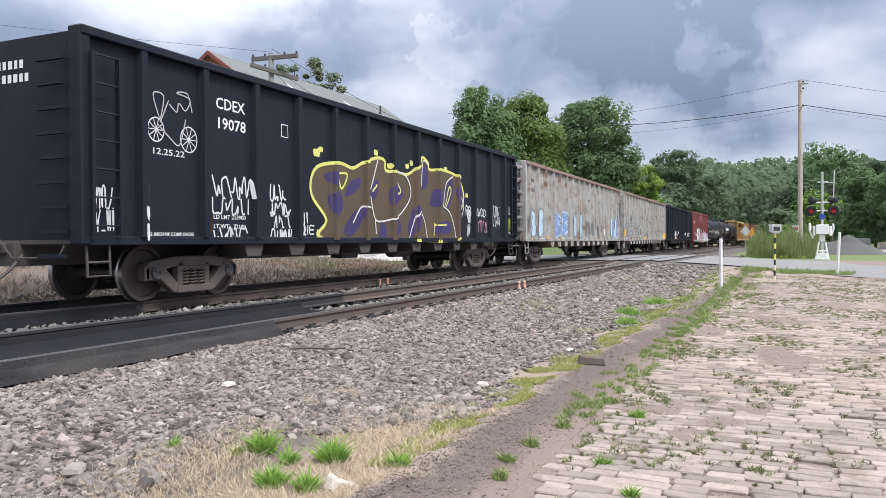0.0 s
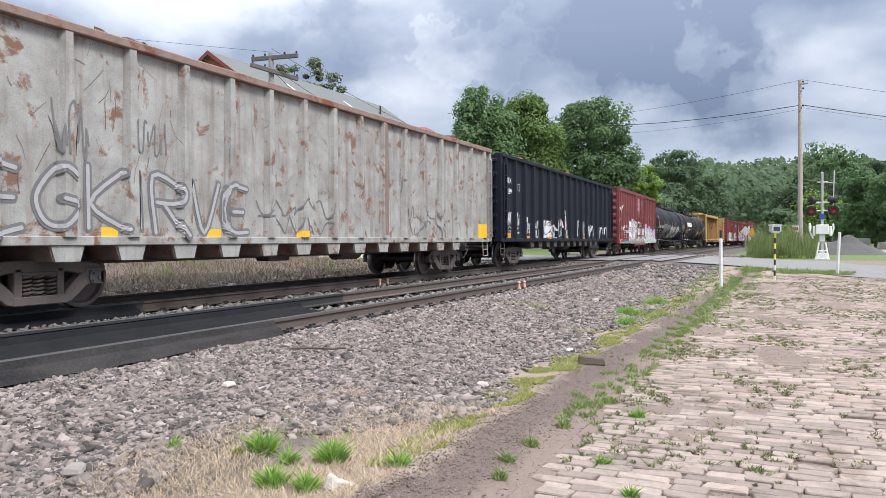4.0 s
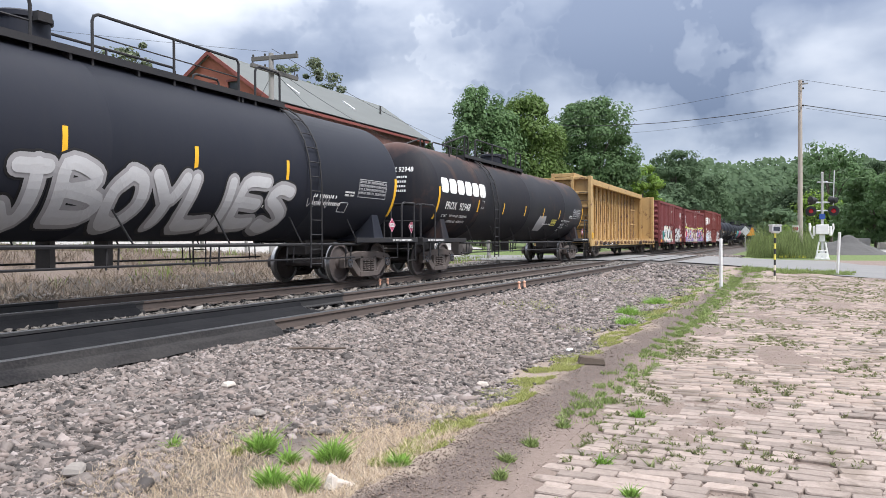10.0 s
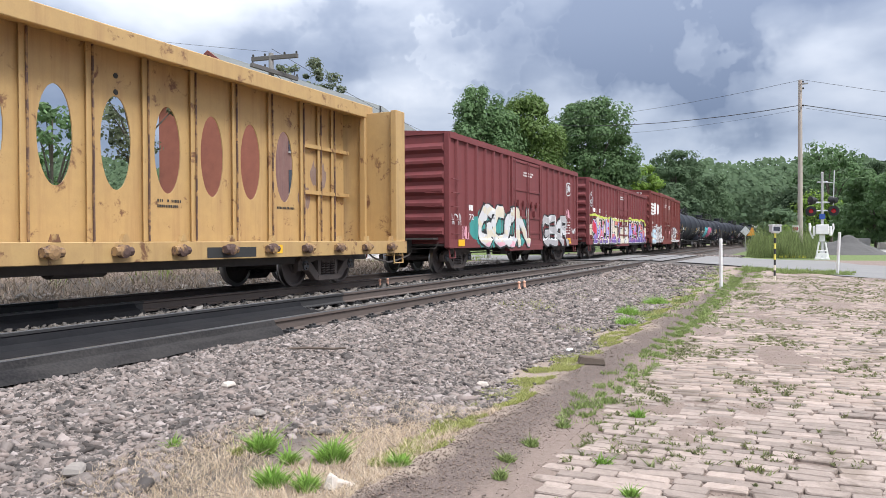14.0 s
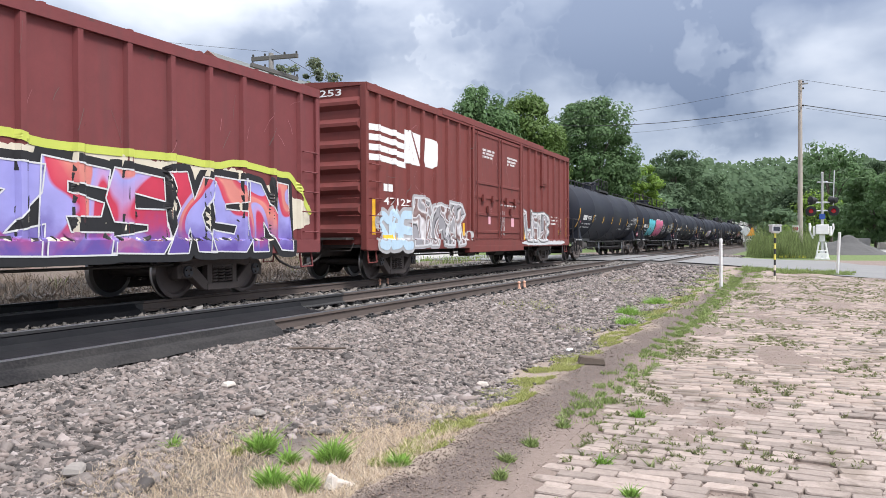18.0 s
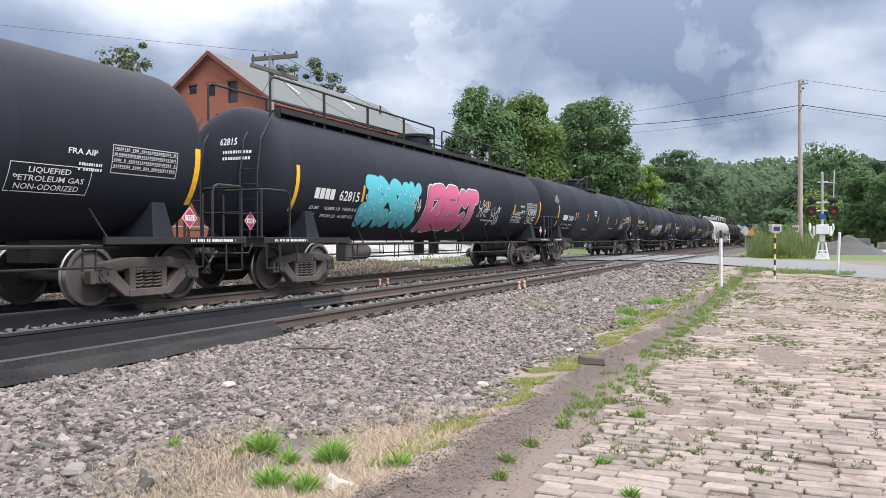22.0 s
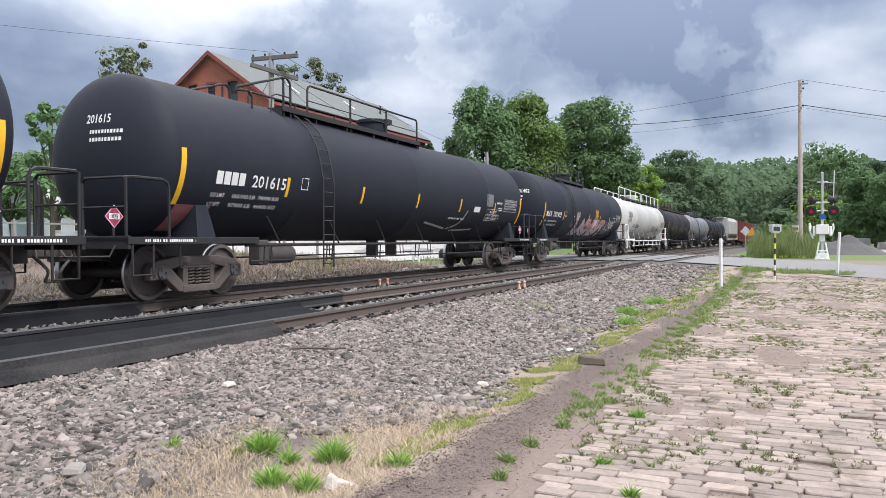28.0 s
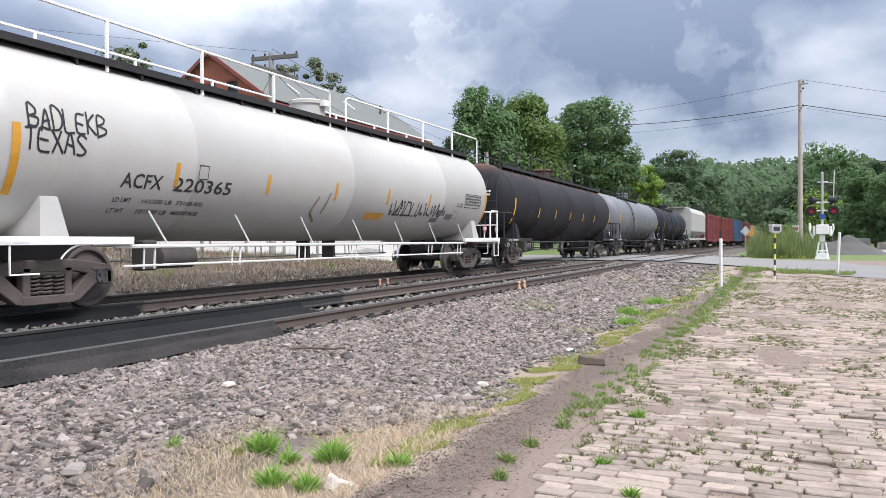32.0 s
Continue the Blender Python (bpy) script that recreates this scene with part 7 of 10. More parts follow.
# ---- posts, signal, poles ----
def white_post(x, y, h, lean, label, cap=True):
    z = ground_z(x, y)
    p = thing("marker_post", label, "post", group="white roadside posts", m=pose(x, y, z, lean[0], lean[1], 25))
    s = Shape().box(-0.055, 0.055, -0.02, 0.02, -0.05, h)
    s.box(-0.06, -0.045, -0.03, 0.03, -0.05, h - 0.01)
    s.box(0.045, 0.06, -0.03, 0.03, -0.05, h - 0.01)
    part("post", s, M["white_paint"], p, bevel=0.006)
    if cap:
        s = Shape().box(-0.05, 0.05, -0.024, 0.024, h + 0.0, h + 0.24)
        part("cap", s, M["dark_letter"], p, "dark reflector cap", bevel=0.005)
    return p


white_post(24.0, 2.09, 1.46, (0, 0.5), "white plastic marker post at the pavement edge")
white_post(32.7, -1.31, 1.66, (0, -6), "leaning white post beside the road", False)
white_post(66.0, 2.55, 1.5, (0, 0), "white post in tall grass beyond the road")
m = pose(28.58, 0.76, ground_z(28.58, 0.76), 0, 0.6, -65)
mk = thing("utility_marker", "black and yellow striped post with a white metal box on top", "marker post", m=m)
for k in range(9):
    s = Shape().lathe([(k * 0.185, 0.036), ((k + 1) * 0.185, 0.036)], "z", n=12)
    part("post_band", s, M["dark_letter"] if k % 2 else M["ink_yellow"] if k > 3 else M["ink_cream"], mk, smooth=True)
s = Shape().box(-0.17, 0.17, -0.12, 0.12, 1.68, 1.90).box(-0.19, 0.19, -0.14, 0.14, 1.89, 1.93).box(-0.12, 0.12, -0.1, 0.1, 1.64, 1.70)
part("meter_box", s, M["aluminium"], mk, "white-grey metal box", bevel=0.02)
s = Shape().box(-0.11, 0.11, -0.126, -0.12, 1.72, 1.86)
part("box_window", s, M["glass_dark"], mk)

SX, SY = 52.42, -1.28
sg = thing("crossing_signal", "level crossing signal with red lamps and white gate mechanism", "crossing signal", m=pose(SX, SY, -0.30, 0, 0, 180))
s = Shape().lathe([(0, 0.30), (0.05, 0.30), (0.06, 0.22), (0.5, 0.14), (0.55, 0.08), (5.30, 0.07), (5.33, 0.085), (5.37, 0.02)], "z", n=14)
part("mast", s, M["aluminium"], sg, smooth=True)
s = Shape().box(-0.25, 0.25, -0.42, 0.42, 0.0, 0.12).box(-0.18, 0.18, -0.30, 0.30, 0.12, 0.42)
part("base", s, M["white_paint"], sg, bevel=0.02)
s = Shape().box(-0.26, 0.26, -0.36, 0.36, 1.55, 2.15).box(-0.2, 0.2, -0.52, -0.38, 1.45, 2.05).box(-0.2, 0.2, 0.38, 0.52, 1.45, 2.05).box(-0.12, 0.12, -0.16, 0.16, 1.1, 1.55).box(-0.2, 0.2, -0.75, -0.62, 1.75, 2.25)
part("gate_mechanism", s, M["white_paint"], sg, "white gate mechanism housing", bevel=0.03)
part("counterweight", Shape().tube([(0.05, 0.5, 1.5), (0.05, 0.62, 1.9), (0.05, 0.60, 2.2)], 0.05, 8), M["white_paint"], sg)
part("counterweight", Shape().tube([(0.05, -0.5, 1.3), (0.05, -0.66, 1.7), (0.05, -0.64, 2.1)], 0.05, 8), M["white_paint"], sg)
for y, z, r in ((0.75, 3.5, 0.05), (0.85, 3.0, 0.04), (0.3, 4.75, 0.035)):
    part("lamp_arm", Shape().tube([(0, -y, z), (0, y, z)], r, 8), M["aluminium"], sg)
for y, z, lit in ((-0.62, 2.98, True), (0.62, 2.98, True)):
    s = Shape().lathe([(0.10, 0.31), (0.115, 0.31), (0.12, 0.12), (0.125, 0.02)], "x", (0, y, z), 24)
    hd = part("lamp_backboard", s, M["signal_black"], sg, "black round backboard", smooth=True)
    s = Shape().lathe([(-0.10, 0.08), (-0.08, 0.15), (0.12, 0.16)], "x", (0, y, z), 18)
    part("lamp_housing", s, M["signal_black"], hd, smooth=True)
    s = Shape().lathe([(0.126, 0.13), (0.145, 0.10), (0.152, 0.02)], "x", (0, y, z), 18)
    part("lens", s, M["lens_red"], hd, "red lens", smooth=True)
    s = Shape()
    for k in range(7):
        a0, a1 = math.pi * k / 7, math.pi * (k + 1) / 7
        s.hull([(0.12, y + 0.17 * math.cos(a0), z + 0.17 * math.sin(a0)), (0.12, y + 0.17 * math.cos(a1), z + 0.17 * math.sin(a1)), (0.12, y + 0.155 * math.cos(a1), z + 0.155 * math.sin(a1)), (0.12, y + 0.155 * math.cos(a0), z + 0.155 * math.sin(a0))],
               [(0.38, y + 0.17 * math.cos(a0), z + 0.17 * math.sin(a0)), (0.38, y + 0.17 * math.cos(a1), z + 0.17 * math.sin(a1)), (0.38, y + 0.155 * math.cos(a1), z + 0.155 * math.sin(a1)), (0.38, y + 0.155 * math.cos(a0), z + 0.155 * math.sin(a0))])
    part("visor", s, M["signal_black"], hd)
for y, a in ((-0.55, 35), (0.7, -40)):
    s = Shape().lathe([(-0.25, 0.1), (-0.2, 0.28), (-0.18, 0.28), (0.2, 0.16), (0.22, 0.05)], "y", (0, 0, 0), 18)
    part("side_lamp", s, M["signal_black"], sg, m=pose(-0.05, y * 0.9, 3.62, 0, 0, a), smooth=True)
s = Shape().tube([(0.05, 0.60, 3.3), (0.05, 0.66, 5.45)], 0.03, 6).tube([(0.0, 0.6, 4.7), (0, 0.0, 4.7)], 0.02, 6)
part("gate_arm", s, M["aluminium"], sg)
s = Shape().box(0.085, 0.095, -0.16, 0.16, 2.48, 2.80)
part("information_plate", s, M["sign_blue"], sg, "small blue plate", bevel=0.002)
# lattice at the foot
s = Shape()
for y in (-0.34, 0.34):
    s.tube([(0.1, y, 0.1), (0.05, y * 0.5, 1.1)], 0.05, 6)
s.tube([(0.1, -0.3, 0.55), (0.1, 0.3, 0.55)], 0.035, 6)
part("foot_brace", s, M["white_paint"], sg)

gp = thing("gravel_pile", "pile of dark grey gravel behind the signal", "gravel pile", m=pose(69, -3.3, -0.3))
v, f = [], []
for i in range(13):
    for j in range(28):
        r = i / 12
        a = 2 * math.pi * j / 28
        n = noise.noise((r * 3 * math.cos(a), r * 3 * math.sin(a), 2.0))
        v.append((2.6 * r * math.cos(a), 3.4 * r * math.sin(a), 1.55 * (1 - r) ** 1.1 * (1 + 0.3 * n) + 0.05 * n))
for i in range(12):
    for j in range(28):
        f.append((i * 28 + j, (i + 1) * 28 + j, (i + 1) * 28 + (j + 1) % 28, i * 28 + (j + 1) % 28))
part("gravel", Shape().add(v, f), M["gravel_dark"], gp)


def pole(name, label, x, y, h, r, key, lean=(0, 0), base=None):
    p = thing(name, label, "utility pole", m=pose(x, y, level(x) if base is None else base, lean[0], lean[1], 0))
    s = Shape().tube([(0, 0, -0.3), (0, 0, h * 0.5), (0, 0, h)], r, 12, r_end=r * 0.7)
    part("shaft", s, M[key], p, smooth=True)
    return p


pr = pole("utility_pole", "tall weathered wooden utility pole by the road", 64.2, -0.07, 13.25, 0.20, "pole_wood", (0, 0.3), -0.25)
part("bracket", Shape().box(-0.05, 0.05, -0.55, 0.15, 12.9, 13.0), M["pole_grey"], pr)
part("bracket", Shape().box(-0.25, -0.15, 0.0, 0.1, 10.9, 11.4), M["pole_grey"], pr)
for z in (13.0, 12.5, 11.2):
    s = Shape().lathe([(z, 0.03), (z + 0.05, 0.07), (z + 0.12, 0.07), (z + 0.15, 0.03)], "z", (-0.2, -0.2, 0), 10)
    part("insulator", s, M["dark_letter"], pr, smooth=True)
s = Shape().box(-0.215, -0.205, 0.1, 0.55, 1.75, 2.25)
pt = part("notice", s, M["white_paint"], pr, "small white notice with a dark red panel")
s = Shape().box(-0.225, -0.216, 0.15, 0.50, 1.88, 2.12)
part("notice_panel", s, M["red_sign"], pt)

pb = pole("utility_pole", "wooden pole with two crossarms behind the train", 28.6, 21.84, 8.95, 0.16, "pole_grey", base=0.6)
for z, yaw in ((8.86, -82), (8.2, -28)):
    s = Shape().box(-1.16, 1.16, -0.08, 0.08, -0.09, 0.09)
    arm = part("crossarm", s, M["arm_wood"], pb, m=pose(0, -0.2, z - 0.12, 0, 0 if z > 8.5 else 9, yaw), bevel=0.008)
    for k in (-1.1, -0.5, 0.5, 1.1):
        s = Shape().lathe([(0.06, 0.02), (0.12, 0.05), (0.2, 0.045), (0.22, 0.02)], "z", (k, 0, 0), 8)
        part("insulator", s, M["dark_letter"], arm, smooth=True)
pc = pole("utility_pole", "grey pole standing in front of the trees", 42.5, 14.7 + 2, 6.4, 0.12, "pole_grey", (0, -2.0), -0.2)


def wire(a, b, sag, label="dark overhead wire between poles", r=0.018):
    n = 14
    pts = [(lerp(a[0], b[0], i / n), lerp(a[1], b[1], i / n), lerp(a[2], b[2], i / n) - sag * 4 * (i / n) * (1 - i / n)) for i in range(n + 1)]
    solid("overhead_wire", Shape().tube(pts, r, 5), M["wire"], label, "wire", group="overhead wires")


wire((64.2, -0.2, 13.0), (95, 42, 17.0), 1.2, r=0.014)
wire((64.2, -0.2, 11.1), (88, 40, 17.0), 1.6, r=0.03)
wire((64.2, -0.2, 10.8), (88, 40, 15.4), 1.6, r=0.009)
wire((64.2, -0.2, 13.0), (120, -60, 13.0), 1.3, r=0.014)
wire((64.2, -0.2, 11.1), (120, -60, 11.1), 1.4, r=0.03)
wire((64.2, -0.2, 10.9), (120, -60, 10.4), 1.5, r=0.01)
wire((28.6, 21.8, 9.75), (88, 33, 11.2), 0.9, r=0.014)
wire((28.6, 21.8, 8.9), (80, 33, 8.6), 0.9, r=0.012)
wire((28.6, 21.8, 9.6), (14.2, 57.2, 14.8), 0.3, r=0.008)
wire((28.6, 21.8, 8.6), (40, 33.2, 8.4), 0.25, r=0.012)
wire((28.6, 21.8, 8.8), (58, 33.2, 7.8), 0.3, r=0.012)


# fine grit on the dirt ridge
def ridge(rng, n):
    x = 3.2 + 18 * rng.uniform(0, 1, n) ** 1.6
    return x, np.clip(rng.normal(2.08, 0.27, n), 1.55, 2.9) + np.array([bend(a) for a in x])


scatter_stones("dirt_grit", 16000, ridge, 0.0034, 17, "grit", "small grit and pebbles on the dirt ridge", 0.1)


def paved_grit(rng, n):
    x = 3.4 + 16 * rng.uniform(0, 1, n) ** 1.5
    return x, 1.45 - (1.45 + 0.09 * x + 0.4) * rng.uniform(0, 1, n)


scatter_stones("pavement_grit", 9000, paved_grit, 0.0036, 19, "grit", "grit and crumbs of soil on the pavement", 0.0)


def clods(rng, n):
    x = 3.0 + 3.6 * rng.uniform(0, 1, n)
    return x, rng.uniform(1.7, 3.9, n)


scatter_stones("dirt_pebbles", 4500, clods, 0.0040, 18, "grit", "pebbles strewn over bare dirt", 0.1)


# ---- brick mill building behind the train: gable towards -x, ridge along the line ----
BX, BL, BY0, BY1, EAVE, RIDGE = 45.6, 26.0, 35.1, 45.7, 11.5, 15.2
mill = thing("brick_building", "red brick gabled mill building with a long grey roof", "building", m=pose(BX, 0, 0))
mid = (BY0 + BY1) / 2
# gable wall with window openings: strips between the openings
holes = [(37.9, 38.84, 11.36, 12.95), (40.03, 40.79, 12.0, 12.92), (41.85, 42.63, 12.3, 12.98)]


def gable_top(y):
    return EAVE + (RIDGE - EAVE) * (1 - abs(y - mid) / (mid - BY0))


s = Shape()
cuts = [BY0] + [c for w in holes for c in w[:2]] + [BY1]
allc = sorted(set(cuts + [mid]))
for a, b in zip(allc, allc[1:]):
    hole = [h for h in holes if h[0] - 1e-6 <= a and b <= h[1] + 1e-6]
    spans = [(0.0, hole[0][2]), (hole[0][3], None)] if hole else [(0.0, None)]
    for z0, z1 in spans:
        ta, tb = (gable_top(a), gable_top(b)) if z1 is None else (z1, z1)
        if min(ta, tb) <= z0:
            continue
        s.hull([(0, a, z0), (0, b, z0), (0, b, tb), (0, a, ta)], [(0.4, a, z0), (0.4, b, z0), (0.4, b, tb), (0.4, a, ta)])
part("gable_wall", s, M["brick"], mill)
for h0, h1, *WZ in holes:
    wz = Shape().box(0.10, 0.16, h0, h0 + 0.08, WZ[0], WZ[1]).box(0.10, 0.16, h1 - 0.08, h1, WZ[0], WZ[1]).box(0.10, 0.16, h0, h1, WZ[0], WZ[0] + 0.09).box(0.10, 0.16, h0, h1, WZ[1] - 0.09, WZ[1]).box(0.11, 0.15, h0, h1, (WZ[0] + WZ[1]) / 2 - 0.04, (WZ[0] + WZ[1]) / 2 + 0.04)
    wd = part("window", wz, M["dark_letter"], mill)
    part("pane", Shape().box(0.13, 0.14, h0 + 0.08, h1 - 0.08, WZ[0] + 0.09, (WZ[0] + WZ[1]) / 2 - 0.04), M["glass_dark"], wd)
    part("pane", Shape().box(0.13, 0.14, h0 + 0.08, h1 - 0.08, (WZ[0] + WZ[1]) / 2 + 0.04, WZ[1] - 0.09), M["glass_dark"], wd)
    part("lintel", Shape().box(-0.03, 0.38, h0 - 0.12, h1 + 0.12, WZ[1], WZ[1] + 0.16), M["trim_red"], wd)
part("side_wall", Shape().box(0.4, BL, BY0, BY0 + 0.4, 0, EAVE), M["brick_old"], mill)
part("back_wall", Shape().box(0.4, BL, BY1 - 0.4, BY1, 0, EAVE), M["brick"], mill)
s = Shape().hull([(BL - 0.4, BY0 + 0.4, 0), (BL - 0.4, BY1 - 0.4, 0), (BL - 0.4, BY1 - 0.4, EAVE), (BL - 0.4, mid, RIDGE - 0.2), (BL - 0.4, BY0 + 0.4, EAVE)], [(BL, BY0 + 0.4, 0), (BL, BY1 - 0.4, 0), (BL, BY1 - 0.4, EAVE), (BL, mid, RIDGE - 0.2), (BL, BY0 + 0.4, EAVE)])
part("far_gable", s, M["brick"], mill)
sl = (RIDGE - EAVE) / (mid - BY0)
for e, y0 in ((-1, BY0), (1, BY1)):
    yo = y0 + e * 0.45
    zo = EAVE - 0.45 * sl
    s = Shape().hull([(-0.35, yo, zo), (BL + 0.3, yo, zo), (BL + 0.3, mid, RIDGE), (-0.35, mid, RIDGE)], [(-0.35, yo, zo + 0.18), (BL + 0.3, yo, zo + 0.18), (BL + 0.3, mid, RIDGE + 0.18), (-0.35, mid, RIDGE + 0.18)])
    part("roof_slope", s, M["roof_grey"], mill)
    s = Shape().hull([(-0.42, yo, zo - 0.12), (-0.34, yo, zo - 0.12), (-0.34, mid, RIDGE - 0.12), (-0.42, mid, RIDGE - 0.12)], [(-0.42, yo, zo + 0.2), (-0.34, yo, zo + 0.2), (-0.34, mid, RIDGE + 0.2), (-0.42, mid, RIDGE + 0.2)])
    part("rake_board", s, M["trim_red"], mill)
    part("eave_board", Shape().box(-0.35, BL + 0.3, min(yo, yo - e * 0.12), max(yo, yo - e * 0.12), zo - 0.22, zo + 0.12), M["trim_red"], mill)
for x, f in ((6.3, 0.45), (15.0, 0.46)):
    y = BY0 + (mid - BY0) * f
    z = EAVE + (RIDGE - EAVE) * f + 0.18
    s = Shape().hull([(x - 0.16, y - 0.6, z - 0.6 * sl), (x + 0.16, y - 0.6, z - 0.6 * sl), (x + 0.16, y + 0.6, z + 0.6 * sl), (x - 0.16, y + 0.6, z + 0.6 * sl)], [(x - 0.16, y - 0.6, z - 0.6 * sl + 0.14), (x + 0.16, y - 0.6, z - 0.6 * sl + 0.14), (x + 0.16, y + 0.6, z + 0.6 * sl + 0.14), (x - 0.16, y + 0.6, z + 0.6 * sl + 0.14)])
    part("skylight", s, M["aluminium"], mill)
part("vent_pipe", Shape().tube([(21.5, mid - 2.5, RIDGE - 2.5 * sl), (21.5, mid - 2.5, RIDGE - 2.5 * sl + 1.0)], 0.09, 8), M["dark_letter"], mill)
for k in range(7):
    for z0 in (1.4, 4.6, 7.8):
        x = 2.4 + k * 3.7
        wz = Shape().box(x, x + 1.1, BY0 - 0.03, BY0 + 0.05, z0, z0 + 1.8)
        wd = part("window", wz, M["glass_dark"], mill)
        part("sill", Shape().box(x - 0.1, x + 1.2, BY0 - 0.12, BY0 - 0.031, z0 - 0.12, z0), M["lot"], wd)

# house far to the side
hs = thing("house", "pale blue house with a grey shingle roof far behind the line", "house", m=pose(40.5, 53.0, 0.8, 0, 0, 20))
part("wall", Shape().box(-4, 4, -3, 3, 0, 3.0), M["siding"], hs)
s = Shape().hull([(-4.4, -3.5, 2.9), (-4.4, 3.5, 2.9), (-4.4, 0, 5.0)], [(4.4, -3.5, 2.9), (4.4, 3.5, 2.9), (4.4, 0, 5.0)])
part("roof", s, M["shingle"], hs)
for x in (-2.4, 0.2, 2.4):
    wd = part("window", Shape().box(x - 0.45, x + 0.45, -3.05, -3.0, 1.0, 2.2), M["white_paint"], hs)
    part("pane", Shape().box(x - 0.36, x + 0.36, -3.06, -3.051, 1.08, 2.12), M["glass_dark"], wd)
sp = thing("sign_stand", "small white sign stand beside the yard", "sign", m=pose(35.7, 18.1, ground_z(35.7, 18.1)))
part("panel", Shape().box(-0.05, 0.05, -0.22, 0.22, 0.25, 1.15), M["white_paint"], sp, bevel=0.01)
part("leg", Shape().box(-0.04, 0.04, -0.2, -0.12, 0.0, 0.25), M["white_paint"], sp)
part("leg", Shape().box(-0.04, 0.04, 0.12, 0.2, 0.0, 0.25), M["white_paint"], sp)
fe = thing("low_fence", "long low metal rail fence behind the far track", "fence")
for z in (0.55, 0.95):
    part("fence_rail", Shape().box(-8, 30, 20.0, 20.06, 0.55 + z, 0.60 + z), M["pole_grey"], fe)
for k in range(16):
    part("fence_post", Shape().box(-8 + k * 2.5, -7.92 + k * 2.5, 19.98, 20.08, ground_z(-8 + k * 2.5, 20.0) - 0.1, 1.6), M["pole_grey"], fe)
# signs and a white vehicle body far along the line
cs = thing("warning_sign", "orange triangular work sign beside the line", "sign", m=pose(100.0, 5.16, -0.28))
part("sign_post", Shape().box(-0.04, 0.04, -0.04, 0.04, 0, 1.9), M["pole_grey"], cs)
part("sign_plate", Shape().hull([(-0.06, -0.55, 1.7), (-0.06, 0.55, 1.7), (-0.06, 0, 2.75)], [(-0.04, -0.55, 1.7), (-0.04, 0.55, 1.7), (-0.04, 0, 2.75)]), M["orange_sign"], cs)
c2 = thing("diamond_sign", "grey diamond sign seen beside the line", "sign", m=pose(88.0, 5.2, -0.28))
part("sign_post", Shape().box(-0.06, 0.06, -0.06, 0.06, 0, 2.4), M["pole_grey"], c2)
part("sign_plate", Shape().hull([(-0.08, -0.5, 2.1), (-0.08, 0, 1.6), (-0.08, 0.5, 2.1), (-0.08, 0, 2.7)], [(-0.06, -0.5, 2.1), (-0.06, 0, 1.6), (-0.06, 0.5, 2.1), (-0.06, 0, 2.7)]), M["aluminium"], c2)
sh = thing("white_shed", "white metal shed beyond the tall grass", "shed", m=pose(128.0, 4.0, -0.28))
part("wall", Shape().box(-2, 2, -1.7, 1.7, 0, 2.6), M["white_paint"], sh, bevel=0.03)
part("roof", Shape().hull([(-2.2, -1.9, 2.6), (-2.2, 1.9, 2.6), (-2.2, 0, 3.1)], [(2.2, -1.9, 2.6), (2.2, 1.9, 2.6), (2.2, 0, 3.1)]), M["aluminium"], sh)
part("door", Shape().box(-2.05, -2.0, -0.5, 0.5, 0, 2.0), M["aluminium"], sh)
for k, (x, y) in enumerate(((98, -6.2), (104, -9.5), (106, -11.5), (108, -13.5), (110, -15.5))):
    b = thing("barrier_block", "grey concrete block at the far side of the lot", "block", group="blocks along the lot", m=pose(x, y, -0.25, 0, 0, 12 * k))
    part("block", Shape().box(-0.5, 0.5, -1.0, 1.0, 0, 0.8 + 0.5 * (k == 0)), M["lot"], b, bevel=0.06)


# ---- trees ----
def beside_line(x, y, w):
    """Keeps a crown of width w clear of both tracks."""
    c = bend(x) + 0.5 * (Y_NEAR + Y_TRAIN)
    gap = 4.6 + w / 2
    return y if abs(y - c) >= gap else c + gap * (1 if y >= c else -1)


